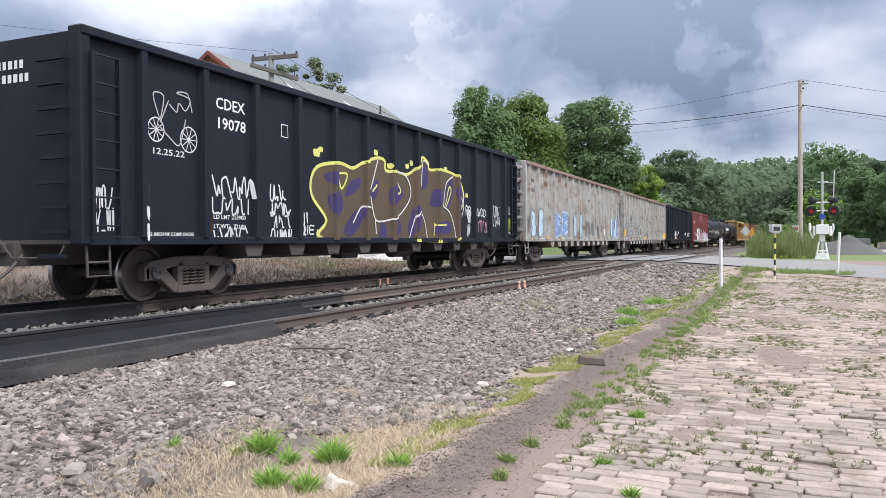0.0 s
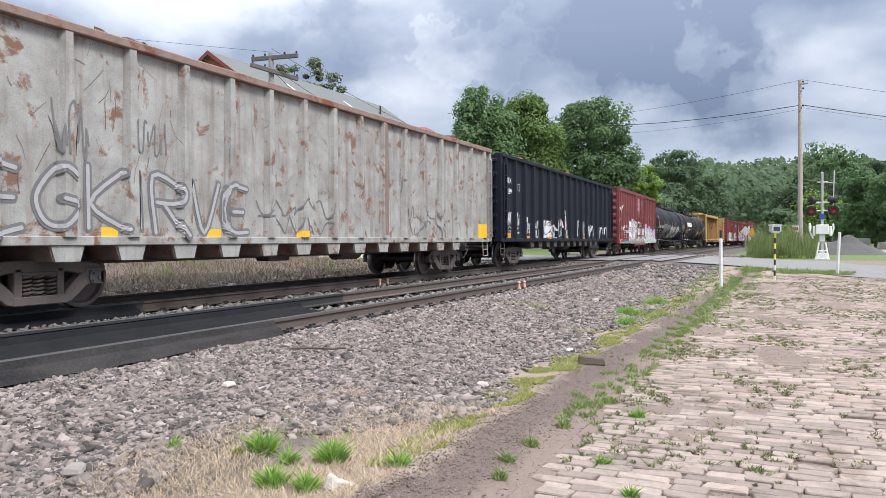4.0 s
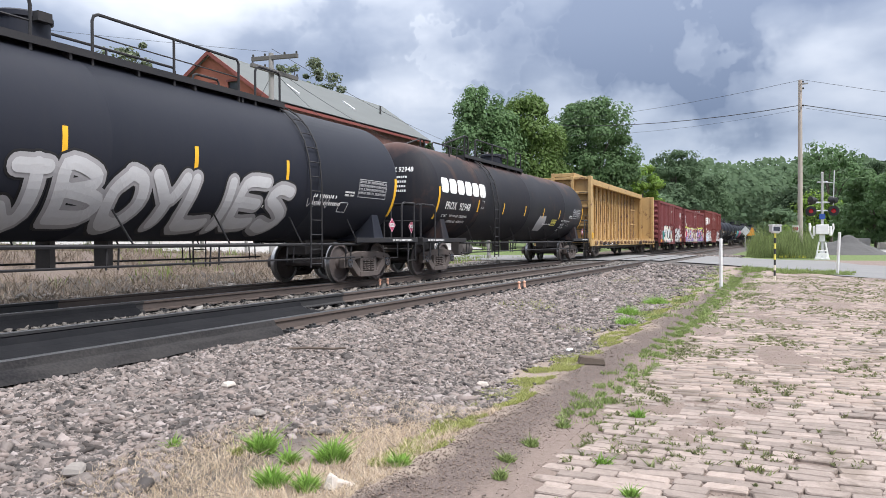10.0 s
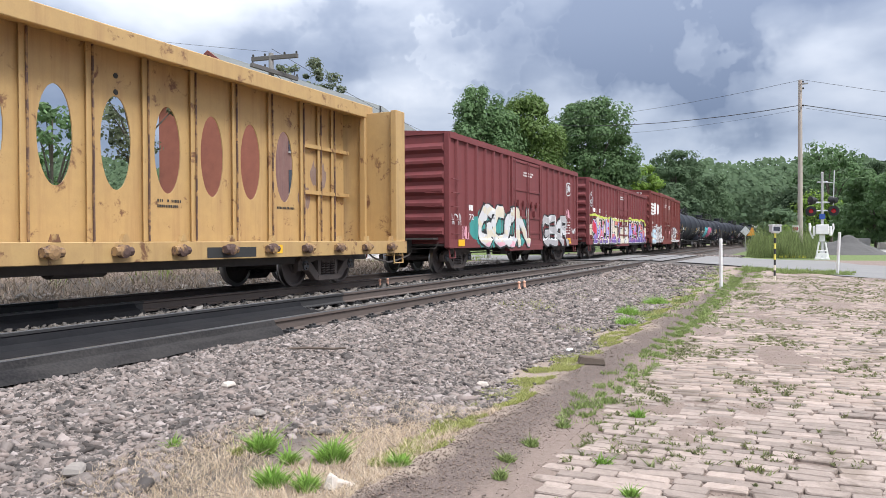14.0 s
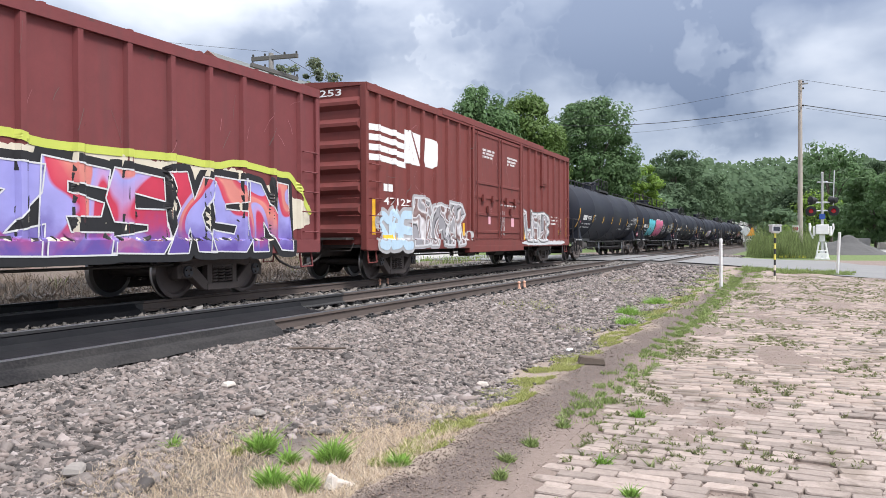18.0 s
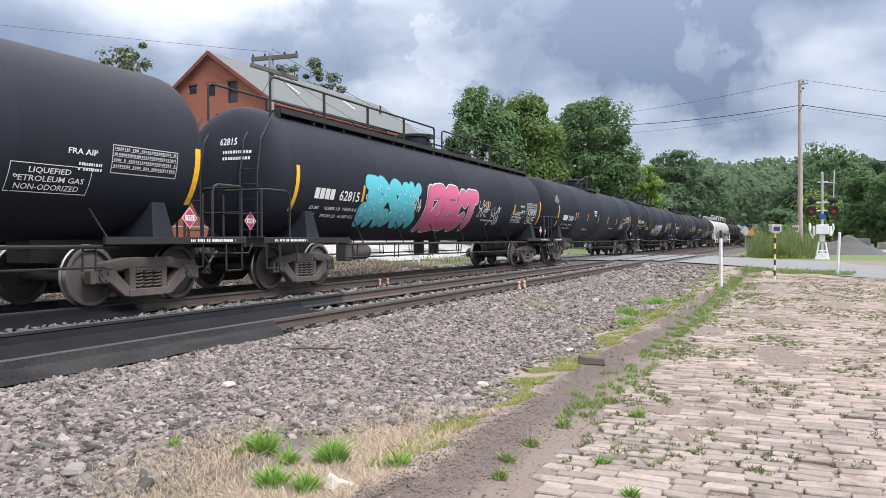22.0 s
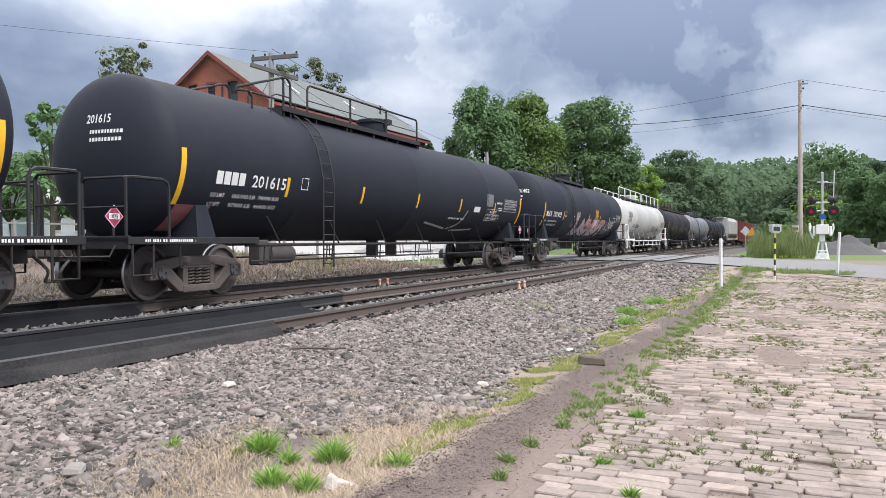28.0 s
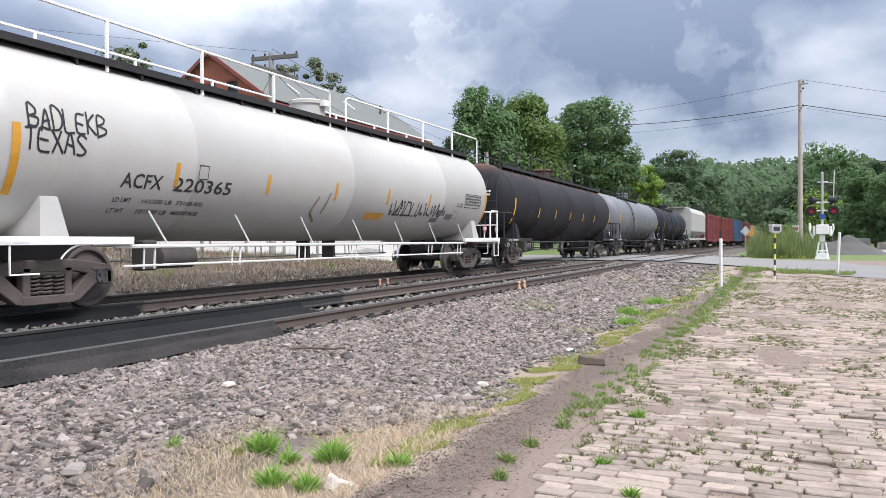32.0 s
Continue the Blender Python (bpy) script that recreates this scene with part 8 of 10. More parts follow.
def crown_mesh(name, w, h, seed, leaf, clusters, per, key, gap=0.0, droop=0.0):
    """Leaf clumps gathered in uneven masses; the crown is w wide and h tall, its foot at z = 0."""
    rng = np.random.default_rng(seed)
    t, u = rng.uniform(0, 2 * np.pi, clusters), rng.uniform(-1, 1, clusters)
    rad = rng.uniform(0.35, 1.0, clusters) ** 0.5
    c = np.stack([np.sqrt(1 - u * u) * np.cos(t), np.sqrt(1 - u * u) * np.sin(t), u], -1) * rad[:, None]
    c[:, 2] = np.where(c[:, 2] < 0, c[:, 2] * 0.95, c[:, 2])
    c = c * np.array([w / 2 * 0.84, w / 2 * 0.84, h / 2 * 0.90]) + np.array([0, 0, h / 2])
    r = rng.uniform(0.05, 0.17, clusters) * w * (1.0 - 0.25 * gap)
    n = clusters * per
    d = rng.normal(0, 1, (n, 3))
    d /= np.linalg.norm(d, axis=1)[:, None]
    cc, rr = np.repeat(c, per, 0), np.repeat(r, per)
    p = cc + d * (rr * rng.uniform(0.66, 1.1, n))[:, None] * np.array([1, 1, 0.72])
    p[:, 2] -= droop * np.abs(rng.normal(0, 1, n)) * rr
    nn = d * 1.25 + rng.normal(0, 0.34, (n, 3)) + np.array([0, 0, 0.45])
    nn /= np.linalg.norm(nn, axis=1)[:, None]
    a = np.cross(nn, rng.normal(0, 1, (n, 3)))
    a /= np.linalg.norm(a, axis=1)[:, None]
    b = np.cross(nn, a)
    s = leaf * np.exp(rng.normal(0, 0.3, n))[:, None]
    v = np.stack([p - a * s, p - b * s * 0.6 + a * s * 0.1, p + a * s, p + b * s * 0.6 + a * s * 0.1], 1).reshape(-1, 3)
    q = np.arange(n * 4).reshape(-1, 4)
    return fast_mesh(name, v, q, [M[key]]), c


def tree(label, x, y, top, w, key, seed, base=None, leaf=0.16, clusters=46, per=95, trunk=0.18, gap=0.0, droop=0.0, group="trees"):
    y = beside_line(x, y, w)
    z = (level(x) if y < 8 else ground_z(x, y)) if base is None else base
    h = top - z
    foot = h * trunk
    t = thing("tree", label, "tree", group=group, m=pose(x, y, z))
    me, c = crown_mesh("crown", w, h - foot, seed, leaf, clusters, per, key, gap, droop)
    put("crown", me, t, pose(0, 0, foot))
    rng = random.Random(seed)
    tr = 0.022 * h
    part("trunk", Shape().tube([(0, 0, -0.2), (0.05 * w * rng.uniform(-1, 1), 0, foot * 0.8), (0.08 * w * rng.uniform(-1, 1), 0.05 * w * rng.uniform(-1, 1), foot + 0.35 * (h - foot)), (0, 0, h * 0.8)], tr, 9, r_end=tr * 0.2), M["bark"], t, smooth=True)
    for i in range(0, len(c), max(1, len(c) // 9)):
        e = Vector(c[i]) + Vector((0, 0, foot))
        s0 = Vector((0, 0, foot * 0.7 + (e.z - foot) * 0.35))
        m = (s0 + e) / 2 + Vector((0, 0, 0.06 * h))
        part("limb", Shape().tube([s0, m, e], tr * 0.38, 6, r_end=tr * 0.08), M["bark"], t, smooth=True)
    return t


tree("tall green tree with drooping branches behind the train", 66.8, 26.8, 16.6, 8.2, "leaf", 1, leaf=0.135, clusters=150, per=290, trunk=0.05, droop=0.8)
tree("tall bright green tree beside the drooping one", 71.1, 23.8, 16.2, 8.2, "leaf_green", 2, leaf=0.135, clusters=140, per=290, trunk=0.06, droop=0.5)
tree("large dark green round-crowned tree", 85.4, 21.3, 18.2, 11.6, "leaf", 3, leaf=0.15, clusters=190, per=290, trunk=0.06)
tree("young yellow-green tree at the wood's edge", 98.5, 17.4, 11.2, 6.0, "leaf_light", 4, leaf=0.15, clusters=70, per=170, trunk=0.05)
tree("broad tree with an open crown above the signal", 149.9, -5.0, 18.6, 15.0, "leaf", 5, leaf=0.24, clusters=64, per=100, trunk=0.16, gap=0.8)
for i, (x, y, top, w, key) in enumerate([(99.7, -7.9, 9.3, 7.4, "leaf"), (94.5, -10.6, 9.7, 8.6, "leaf"), (111.8, -6.2, 6.8, 7.2, "leaf"), (130.0, -2.4, 8.2, 8.6, "leaf_light"), (129.5, -11.0, 8.6, 9.2, "leaf_hazed"), (104, -16, 11, 9, "leaf")]):
    tree("leafy tree beside the parking lot", x, y, top, w, key, 20 + i, leaf=0.17, clusters=80, per=120, trunk=0.06, group="trees by the lot")
tree("sparse pale tree beside the brick building", 41.3, 43.5, 16.3, 7.0, "leaf_grey", 40, leaf=0.15, clusters=46, per=60, trunk=0.3, gap=1.0)
tree("green tree seen between the wagons", 34.1, 43.2, 10.9, 5.6, "leaf", 41, leaf=0.17, clusters=34, per=80, trunk=0.05)
tree("green tree seen between the wagons", 35.1, 48.6, 8.6, 5.4, "leaf", 42, leaf=0.17, clusters=34, per=80, trunk=0.05)
tree("green tree rising behind the brick building", 73.0, 49.2, 22.4, 7.6, "leaf_grey", 43, leaf=0.17, clusters=56, per=90, trunk=0.3, gap=0.5)
tree("pale sparse tree behind the brick building", 68.0, 50.6, 22.6, 5.6, "leaf_grey", 44, leaf=0.15, clusters=40, per=60, trunk=0.3, gap=1.0)
tree("small green tree past the building's end", 70.2, 34.2, 12.4, 3.6, "leaf", 45, leaf=0.17, clusters=24, per=60, trunk=0.2)
tree("low green bush among the grass", 74.9, 1.1, 2.2, 3.4, "leaf_light", 46, leaf=0.12, clusters=22, per=60, trunk=0.05)
tree("low dark bush on the bank", 30.0, 33.0, 3.2, 4.5, "leaf", 47, leaf=0.14, clusters=26, per=60, trunk=0.05)
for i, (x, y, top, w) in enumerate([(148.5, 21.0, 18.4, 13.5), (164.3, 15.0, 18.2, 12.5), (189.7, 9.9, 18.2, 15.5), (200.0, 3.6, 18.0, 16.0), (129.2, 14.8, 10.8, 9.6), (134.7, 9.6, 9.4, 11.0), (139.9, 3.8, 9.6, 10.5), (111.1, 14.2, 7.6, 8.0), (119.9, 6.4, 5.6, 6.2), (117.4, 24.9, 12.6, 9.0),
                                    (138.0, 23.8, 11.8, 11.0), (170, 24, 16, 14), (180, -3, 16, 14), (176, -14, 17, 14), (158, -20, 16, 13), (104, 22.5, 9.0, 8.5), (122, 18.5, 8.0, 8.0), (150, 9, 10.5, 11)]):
    tree("dark green tree of the wood along the line", x, y, top, w, "leaf_hazed", 60 + i, leaf=0.27, clusters=90, per=125, trunk=0.03, group="trees of the wood")


def hill(rng_seed, n):
    """Far wooded rise: foliage clumps over a long ridge."""
    rng = np.random.default_rng(rng_seed)
    a = rng.uniform(-0.42, 1.05, n)
    d = rng.uniform(225, 330, n)
    x, y = d * np.cos(a), d * np.sin(a)
    crest = np.array([24 + 5 * noise.noise((t * 9, 0.3, 1.0)) + 3 * noise.noise((t * 34, 1.3, 1.0)) for t in a]) * np.clip((d - 170) / 80, 0.7, 1.15)
    z = crest * rng.uniform(0, 1, n) ** 0.55 - 0.5
    # the line runs on through a gap in the wood, which closes far behind the train
    mid = np.array([bend(a) for a in x]) + 0.5 * (Y_NEAR + Y_TRAIN)
    inside = (np.abs(y - mid) < 5.0) & (z < 7.0)
    x = np.where(inside, x + 330.0, x)
    y = np.where(inside, y * 1.6 + rng.uniform(-22, 10, n), y)
    z = np.where(inside, z * 2.5, z)
    p = np.stack([x, y, z], -1)
    nn = rng.normal(0, 0.28, (n, 3)) + np.array([-0.6, -0.3, 0.6])
    nn /= np.linalg.norm(nn, axis=1)[:, None]
    u = np.cross(nn, rng.normal(0, 1, (n, 3)))
    u /= np.linalg.norm(u, axis=1)[:, None]
    v = np.cross(nn, u)
    s = 0.75 * np.exp(rng.normal(0, 0.3, n))[:, None]
    q = np.stack([p - u * s, p - v * s * 0.7, p + u * s, p + v * s * 0.7], 1).reshape(-1, 3)
    # the wooded slope under the clumps
    m = 150
    ang = np.linspace(-0.42, 1.05, m)
    top = np.array([24 + 5 * noise.noise((t * 9, 0.3, 1.0)) + 3 * noise.noise((t * 34, 1.3, 1.0)) for t in ang]) * 0.90
    rows = [np.stack([d * np.cos(ang), d * np.sin(ang), top * f], -1) for d, f in ((338, -0.05), (341, 0.45), (346, 0.80), (358, 1.0))]
    slope = np.concatenate(rows)
    quads = [(r * m + i, r * m + i + 1, (r + 1) * m + i + 1, (r + 1) * m + i) for r in range(3) for i in range(m - 1)]
    faces = np.concatenate([np.arange(n * 4).reshape(-1, 4), np.array(quads) + 4 * n])
    return fast_mesh("far_woods", np.concatenate([q, slope]), faces, [M["leaf_hazed"]])


# its leaf colour carries the haze of distance
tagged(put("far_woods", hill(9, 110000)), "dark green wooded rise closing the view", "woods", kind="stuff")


# ---- lettering and spray paint on the wagons ----
def letters(w, side, items, key="white_paint", name="lettering", label=""):
    """items: (text, u, z, height, width or None)."""
    s = Shape()
    for text, u, z, size, width in items:
        side.text(s, text, u, z, size, width=width)
    part(name, s, M[key], w, label)


def small_print(w, side, rows, key="white_paint", name="small_lettering"):
    """Rows of unreadable small print: (u0, u1, z, height)."""
    s = Shape()
    for i, (a, b, z, hh) in enumerate(rows):
        side.bars(s, a, b, z, hh, seed=i + int(a * 10))
    part(name, s, M[key], w)


def block_letters(w, side, items, key="white_paint", name="owner_mark", label=""):
    """Plain blocks in place of an owner's name: (u, z, count, width, height)."""
    for u, z, n, bw, bh in items:
        for i in range(n):
            sh = side.blocks(Shape(), u + i * bw * 1.22, z, 1, bw, bh, 0.16)
            part(name, sh, M[key], w, label)


def patches(w, side, items, key, name, label=""):
    for u0, u1, z0, z1 in items:
        s = Shape()
        k = max(1, math.ceil((u1 - u0) / 0.05)) if side.posts else 1
        for i in range(k):
            side.patch(s, u0 + (u1 - u0) * i / k, u0 + (u1 - u0) * (i + 1) / k, z0, z1, 0.005)
        part(name, s, M[key], w, label)


def frame_box(w, side, u0, u1, z0, z1, key="white_paint", name="stencil_box", t=0.014, rows=0):
    s = Shape()
    side.patch(s, u0, u1, z0, z0 + t, 0.005)
    side.patch(s, u0, u1, z1 - t, z1, 0.005)
    side.patch(s, u0, u0 + t, z0, z1, 0.006)
    side.patch(s, u1 - t, u1, z0, z1, 0.006)
    for k in range(rows):
        z = z0 + (z1 - z0) * (k + 1) / (rows + 1)
        side.patch(s, u0, u1, z - 0.004, z + 0.004, 0.005)
        side.bars(s, u0 + 0.04, u1 - 0.04, z + 0.012, (z1 - z0) / (rows + 1) * 0.45, seed=k)
    part(name, s, M[key], w)


def ring(side, w, u, z, r, key="ink_white", width=0.02, spokes=0, name="graffiti_tag"):
    s = Shape()
    side.ribbon(s, [(u + r * math.cos(a * math.pi / 8), z + r * 1.1 * math.sin(a * math.pi / 8)) for a in range(17)], width, 0.007)
    for k in range(spokes):
        a = math.pi * k / spokes
        side.ribbon(s, [(u - r * math.cos(a), z - r * math.sin(a)), (u + r * math.cos(a), z + r * math.sin(a))], width * 0.7, 0.009)
    part(name, s, M[key], w)


def strokes(side, w, lines, key, width, name="graffiti_line", proud=0.012, label=""):
    s = Shape()
    for i, ln in enumerate(lines):
        side.ribbon(s, curve_through(ln, 5) if len(ln) > 2 else ln, width, proud + 0.001 * (i % 5))
    part(name, s, M[key], w, label)


def end_text(w, half, text, y, z, size, width, key="white_paint", out=0.05):
    """Lettering on the leading end of a wagon."""
    verts, faces = letter_mesh(text, size * 1.38, 0.85)
    k = width / max(0.01, max(v[0] for v in verts))
    part("end_lettering", Shape().add([(-half - out, y - a * k, z + b) for a, b in verts], faces), M[key], w)


def end_print(w, half, y0, y1, zs, height, key="white_paint", out=0.05, seed=1):
    """Rows of unreadable small print on the leading end, from y0 down to y1."""
    rng = random.Random(seed)
    s = Shape()
    for z in zs:
        y = y0
        while y > y1 + rng.uniform(0, 0.2):
            b = height * rng.uniform(0.5, 0.9)
            s.add([(-half - out, y, z), (-half - out, y - b, z), (-half - out, y - b, z + height), (-half - out, y, z + height)], [(0, 1, 2, 3)])
            y -= b + height * 0.35
    part("end_print", s, M[key], w)


def notice(w, side, u0, u1, z0, z1, key, ink="dark_letter", rows=3):
    """A printed notice plate with rows of small print."""
    s = Shape()
    side.patch(s, u0, u1, z0, z1, 0.006)
    pl = part("notice_plate", s, M[key], w)
    for i in range(rows):
        s = Shape()
        hh = (z1 - z0) / (rows * 1.7)
        side.bars(s, u0 + 0.05 * (u1 - u0), u1 - 0.05 * (u1 - u0), z0 + (z1 - z0) * (i + 0.22) / rows, hh, seed=i, proud=0.011)
        part("notice_print", s, M[ink], pl)


def marks_gondola_a(w, side):
    end_print(w, side.half, 1.3, 0.75, (3.55, 3.44, 3.2, 3.1, 3.0, 2.9), 0.06, out=-0.055)
    end_print(w, side.half, 0.5, -0.5, (3.5, 3.3), 0.12, out=-0.055, seed=2)
    letters(w, side, [("CDEX", 2.84, 3.27, 0.20, 0.78), ("19078", 2.84, 2.93, 0.20, 0.80)], label="white stencilled wagon number")
    letters(w, side, [("12.25.22", 1.36, 2.34, 0.10, 0.72)], "ink_white", "chalk_date")
    letters(w, side, [("LD LMT 213900", 2.76, 1.36, 0.075, 0.86), ("LT WT   72100", 2.76, 1.20, 0.075, 0.86), ("2 INCH HF COMP SHOES", 1.33, 1.06, 0.06, 0.95)])
    ring(side, w, 1.46, 2.72, 0.17, spokes=5)
    ring(side, w, 2.18, 2.64, 0.19, spokes=5)
    strokes(side, w, [[(1.5, 2.8), (1.75, 2.62), (1.95, 2.52), (2.06, 2.8), (2.1, 2.95)], [(1.55, 2.85), (1.72, 3.2)], [(1.55, 2.85), (1.4, 3.26), (1.62, 3.26), (1.55, 2.9)], [(1.75, 3.15), (1.9, 3.05), (1.95, 3.2), (2.1, 3.1), (2.2, 3.3), (1.9, 3.36), (2.15, 3.38), (2.25, 3.1)]], "ink_silver", 0.022, "chalk_drawing", label="chalk drawing of a cart on two wheels")
    graffiti(side, w, "I", 1.16, 1.30, 1.55, 1.82, [(0.05, "ink_white")], 1, 0.0, "stencil_letter")
    graffiti(side, w, "U", 1.16, 1.32, 1.28, 1.5, [(0.05, "ink_white")], 1, 0.0, "stencil_letter")
    graffiti(side, w, "H", 1.16, 1.32, 0.98, 1.24, [(0.05, "ink_white")], 1, 0.0, "stencil_letter")
    for a, b, z0, z1, lo, sd in ((2.74, 3.78, 1.72, 2.10, 8, 3), (2.74, 3.7, 1.44, 1.72, 7, 4), (2.76, 3.66, 0.98, 1.20, 9, 5), (4.35, 4.85, 1.72, 2.05, 5, 6), (4.35, 5.0, 1.22, 1.70, 14, 7), (4.35, 5.05, 0.98, 1.2, 9, 8), (0.30, 0.62, 1.1, 1.75, 12, 9), (5.3, 5.6, 1.05, 1.55, 9, 10), (14.2, 14.5, 1.05, 1.9, 12, 12), (16.33, 17.15, 1.42, 2.1, 12, 14), (18.05, 18.45, 1.85, 2.12, 5, 15), (18.05, 18.4, 1.05, 1.25, 5, 16)):
        scrawl(side, w, a, b, z0, z1, "ink_white", 0.034, lo, sd, label="white sprayed tag")
    graffiti(side, w, "LIWDD", 14.75, 15.85, 1.72, 1.98, [(0.035, "ink_white")], 5, 0.04, "graffiti_tag")
    scrawl(side, w, 14.9, 15.9, 1.2, 1.58, "ink_pale_pink", 0.03, 8, 17, label="pale pink sprayed tag")
    scrawl(side, w, 18.05, 18.42, 1.3, 1.75, "ink_lime", 0.035, 10, 18, label="lime sprayed tag")
    patches(w, side, [(0.70, 0.80, 1.10, 1.95), (17.74, 17.85, 1.10, 1.95)], "yellow_tape", "reflective_stripe")
    patches(w, side, [(2.58, 2.68, 1.10, 1.38)], "orange_tape", "reflective_stripe")
    frame_box(w, side, 4.72, 4.94, 3.0, 3.25)
    # mural
    skin = round_loop("6.16,1.02 6.3,1.42 5.8,1.85 5.7,2.15 5.85,2.45 6.2,2.6 6.9,2.68 7.4,2.62 7.9,2.8 8.55,2.96 8.92,2.92 8.96,2.7 9.5,2.7 10.2,2.7 10.9,3.05 11.05,3.22 11.4,3.1 11.5,2.92 12.3,2.98 13.2,2.92 13.65,2.75 13.95,2.27 13.6,1.7 13.35,1.0 9.6,0.99", 4)
    fill(side, w, [skin], "paint_umber", 0.006, "mural_letter", "brown mural letters with violet shading and yellow outline")
    for lp in ("6.3,2.42 6.85,2.5 6.75,2.2 7.0,1.75 6.6,1.5 6.35,1.9 6.7,2.1 6.25,2.3", "7.05,2.0 7.3,2.3 7.75,2.42 7.7,2.2 7.3,2.0", "7.0,1.2 7.4,1.6 7.9,1.75 7.75,1.35 7.3,1.08", "8.15,2.1 8.5,2.45 8.62,2.3 8.4,1.95", "9.15,1.9 9.2,2.3 9.7,2.4 9.9,2.15 9.6,1.95",
               "8.6,1.05 8.75,1.4 9.0,1.3 8.95,1.02", "9.3,1.1 9.6,1.55 9.8,1.2", "10.15,1.3 10.6,1.9 10.85,1.55 10.4,1.05", "10.95,2.4 11.0,2.85 11.3,3.0 11.4,2.6 11.15,2.35", "11.5,1.95 11.8,2.4 12.3,2.3 12.1,1.95", "11.7,1.2 12.1,1.5 12.9,1.5 12.9,1.2",
               "12.5,2.1 12.75,2.65 13.15,2.7 13.05,2.2 12.75,1.9", "13.3,2.5 13.7,2.6 13.8,2.1 13.5,1.7"):
        fill(side, w, [round_loop(lp, 4)], "paint_indigo", 0.012, "mural_shade")
    line = Shape()
    side.ribbon(line, skin[:-4], 0.075, 0.012)
    part("mural_outline", line, M["ink_lime_pale"], w, "pale yellow outline")
    strokes(side, w, [[(6.75, 2.45), (6.9, 2.12), (7.15, 2.45), (6.75, 2.45)], [(9.4, 2.4), (9.55, 2.42), (9.75, 2.22), (9.45, 2.15), (9.4, 2.4)], [(8.3, 2.15), (8.5, 2.3)], [(11.8, 1.4), (12.6, 1.42)], [(12.55, 2.0), (12.8, 2.5), (12.95, 2.4), (12.6, 1.95)], [(11.75, 1.1), (11.8, 1.45)]], "ink_lime_pale", 0.05, "mural_line", 0.020)
    strokes(side, w, [[(8.2, 2.2), (8.45, 2.7), (8.55, 2.9)], [(8.2, 2.0), (8.4, 1.5), (8.8, 1.45), (9.6, 1.6), (10.2, 2.0), (10.3, 2.35), (10.0, 2.65), (9.6, 2.7)], [(8.4, 1.5), (8.45, 1.15)], [(10.2, 1.0), (10.4, 1.35), (10.75, 1.75), (11.1, 1.55), (11.3, 1.05)], [(10.95, 2.45), (11.05, 3.1), (11.35, 3.05)], [(12.4, 1.95), (12.6, 2.6), (13.1, 2.85)], [(12.4, 1.95), (12.9, 1.75), (13.2, 1.3), (13.3, 1.02)], [(7.4, 1.4), (7.75, 1.75), (8.1, 1.72)], [(13.7, 2.3), (13.9, 2.0), (13.75, 1.7)]], "ink_white", 0.04, "mural_line", 0.024)
    for u, z, r in ((5.95, 2.82, 0.13), (6.1, 2.9, 0.09), (6.08, 1.12, 0.16), (8.5, 3.08, 0.1), (9.15, 2.82, 0.1), (10.15, 2.9, 0.1), (10.4, 3.0, 0.1), (12.6, 3.02, 0.11), (14.2, 2.35, 0.1), (9.0, 1.08, 0.12)):
        blob(side, w, u - r, u + r, z - r * 0.7, z + r * 0.8, "ink_lime_pale", int(u * 9), n=8, rough=0.2)
    graffiti(side, w, "PB", 14.1, 14.55, 1.72, 2.05, [(0.045, "ink_white")], 5, 0.03, "graffiti_tag")
    graffiti(side, w, "DIE", 5.35, 5.85, 1.1, 1.3, [(0.03, "ink_white")], 6, 0.04, "graffiti_tag")


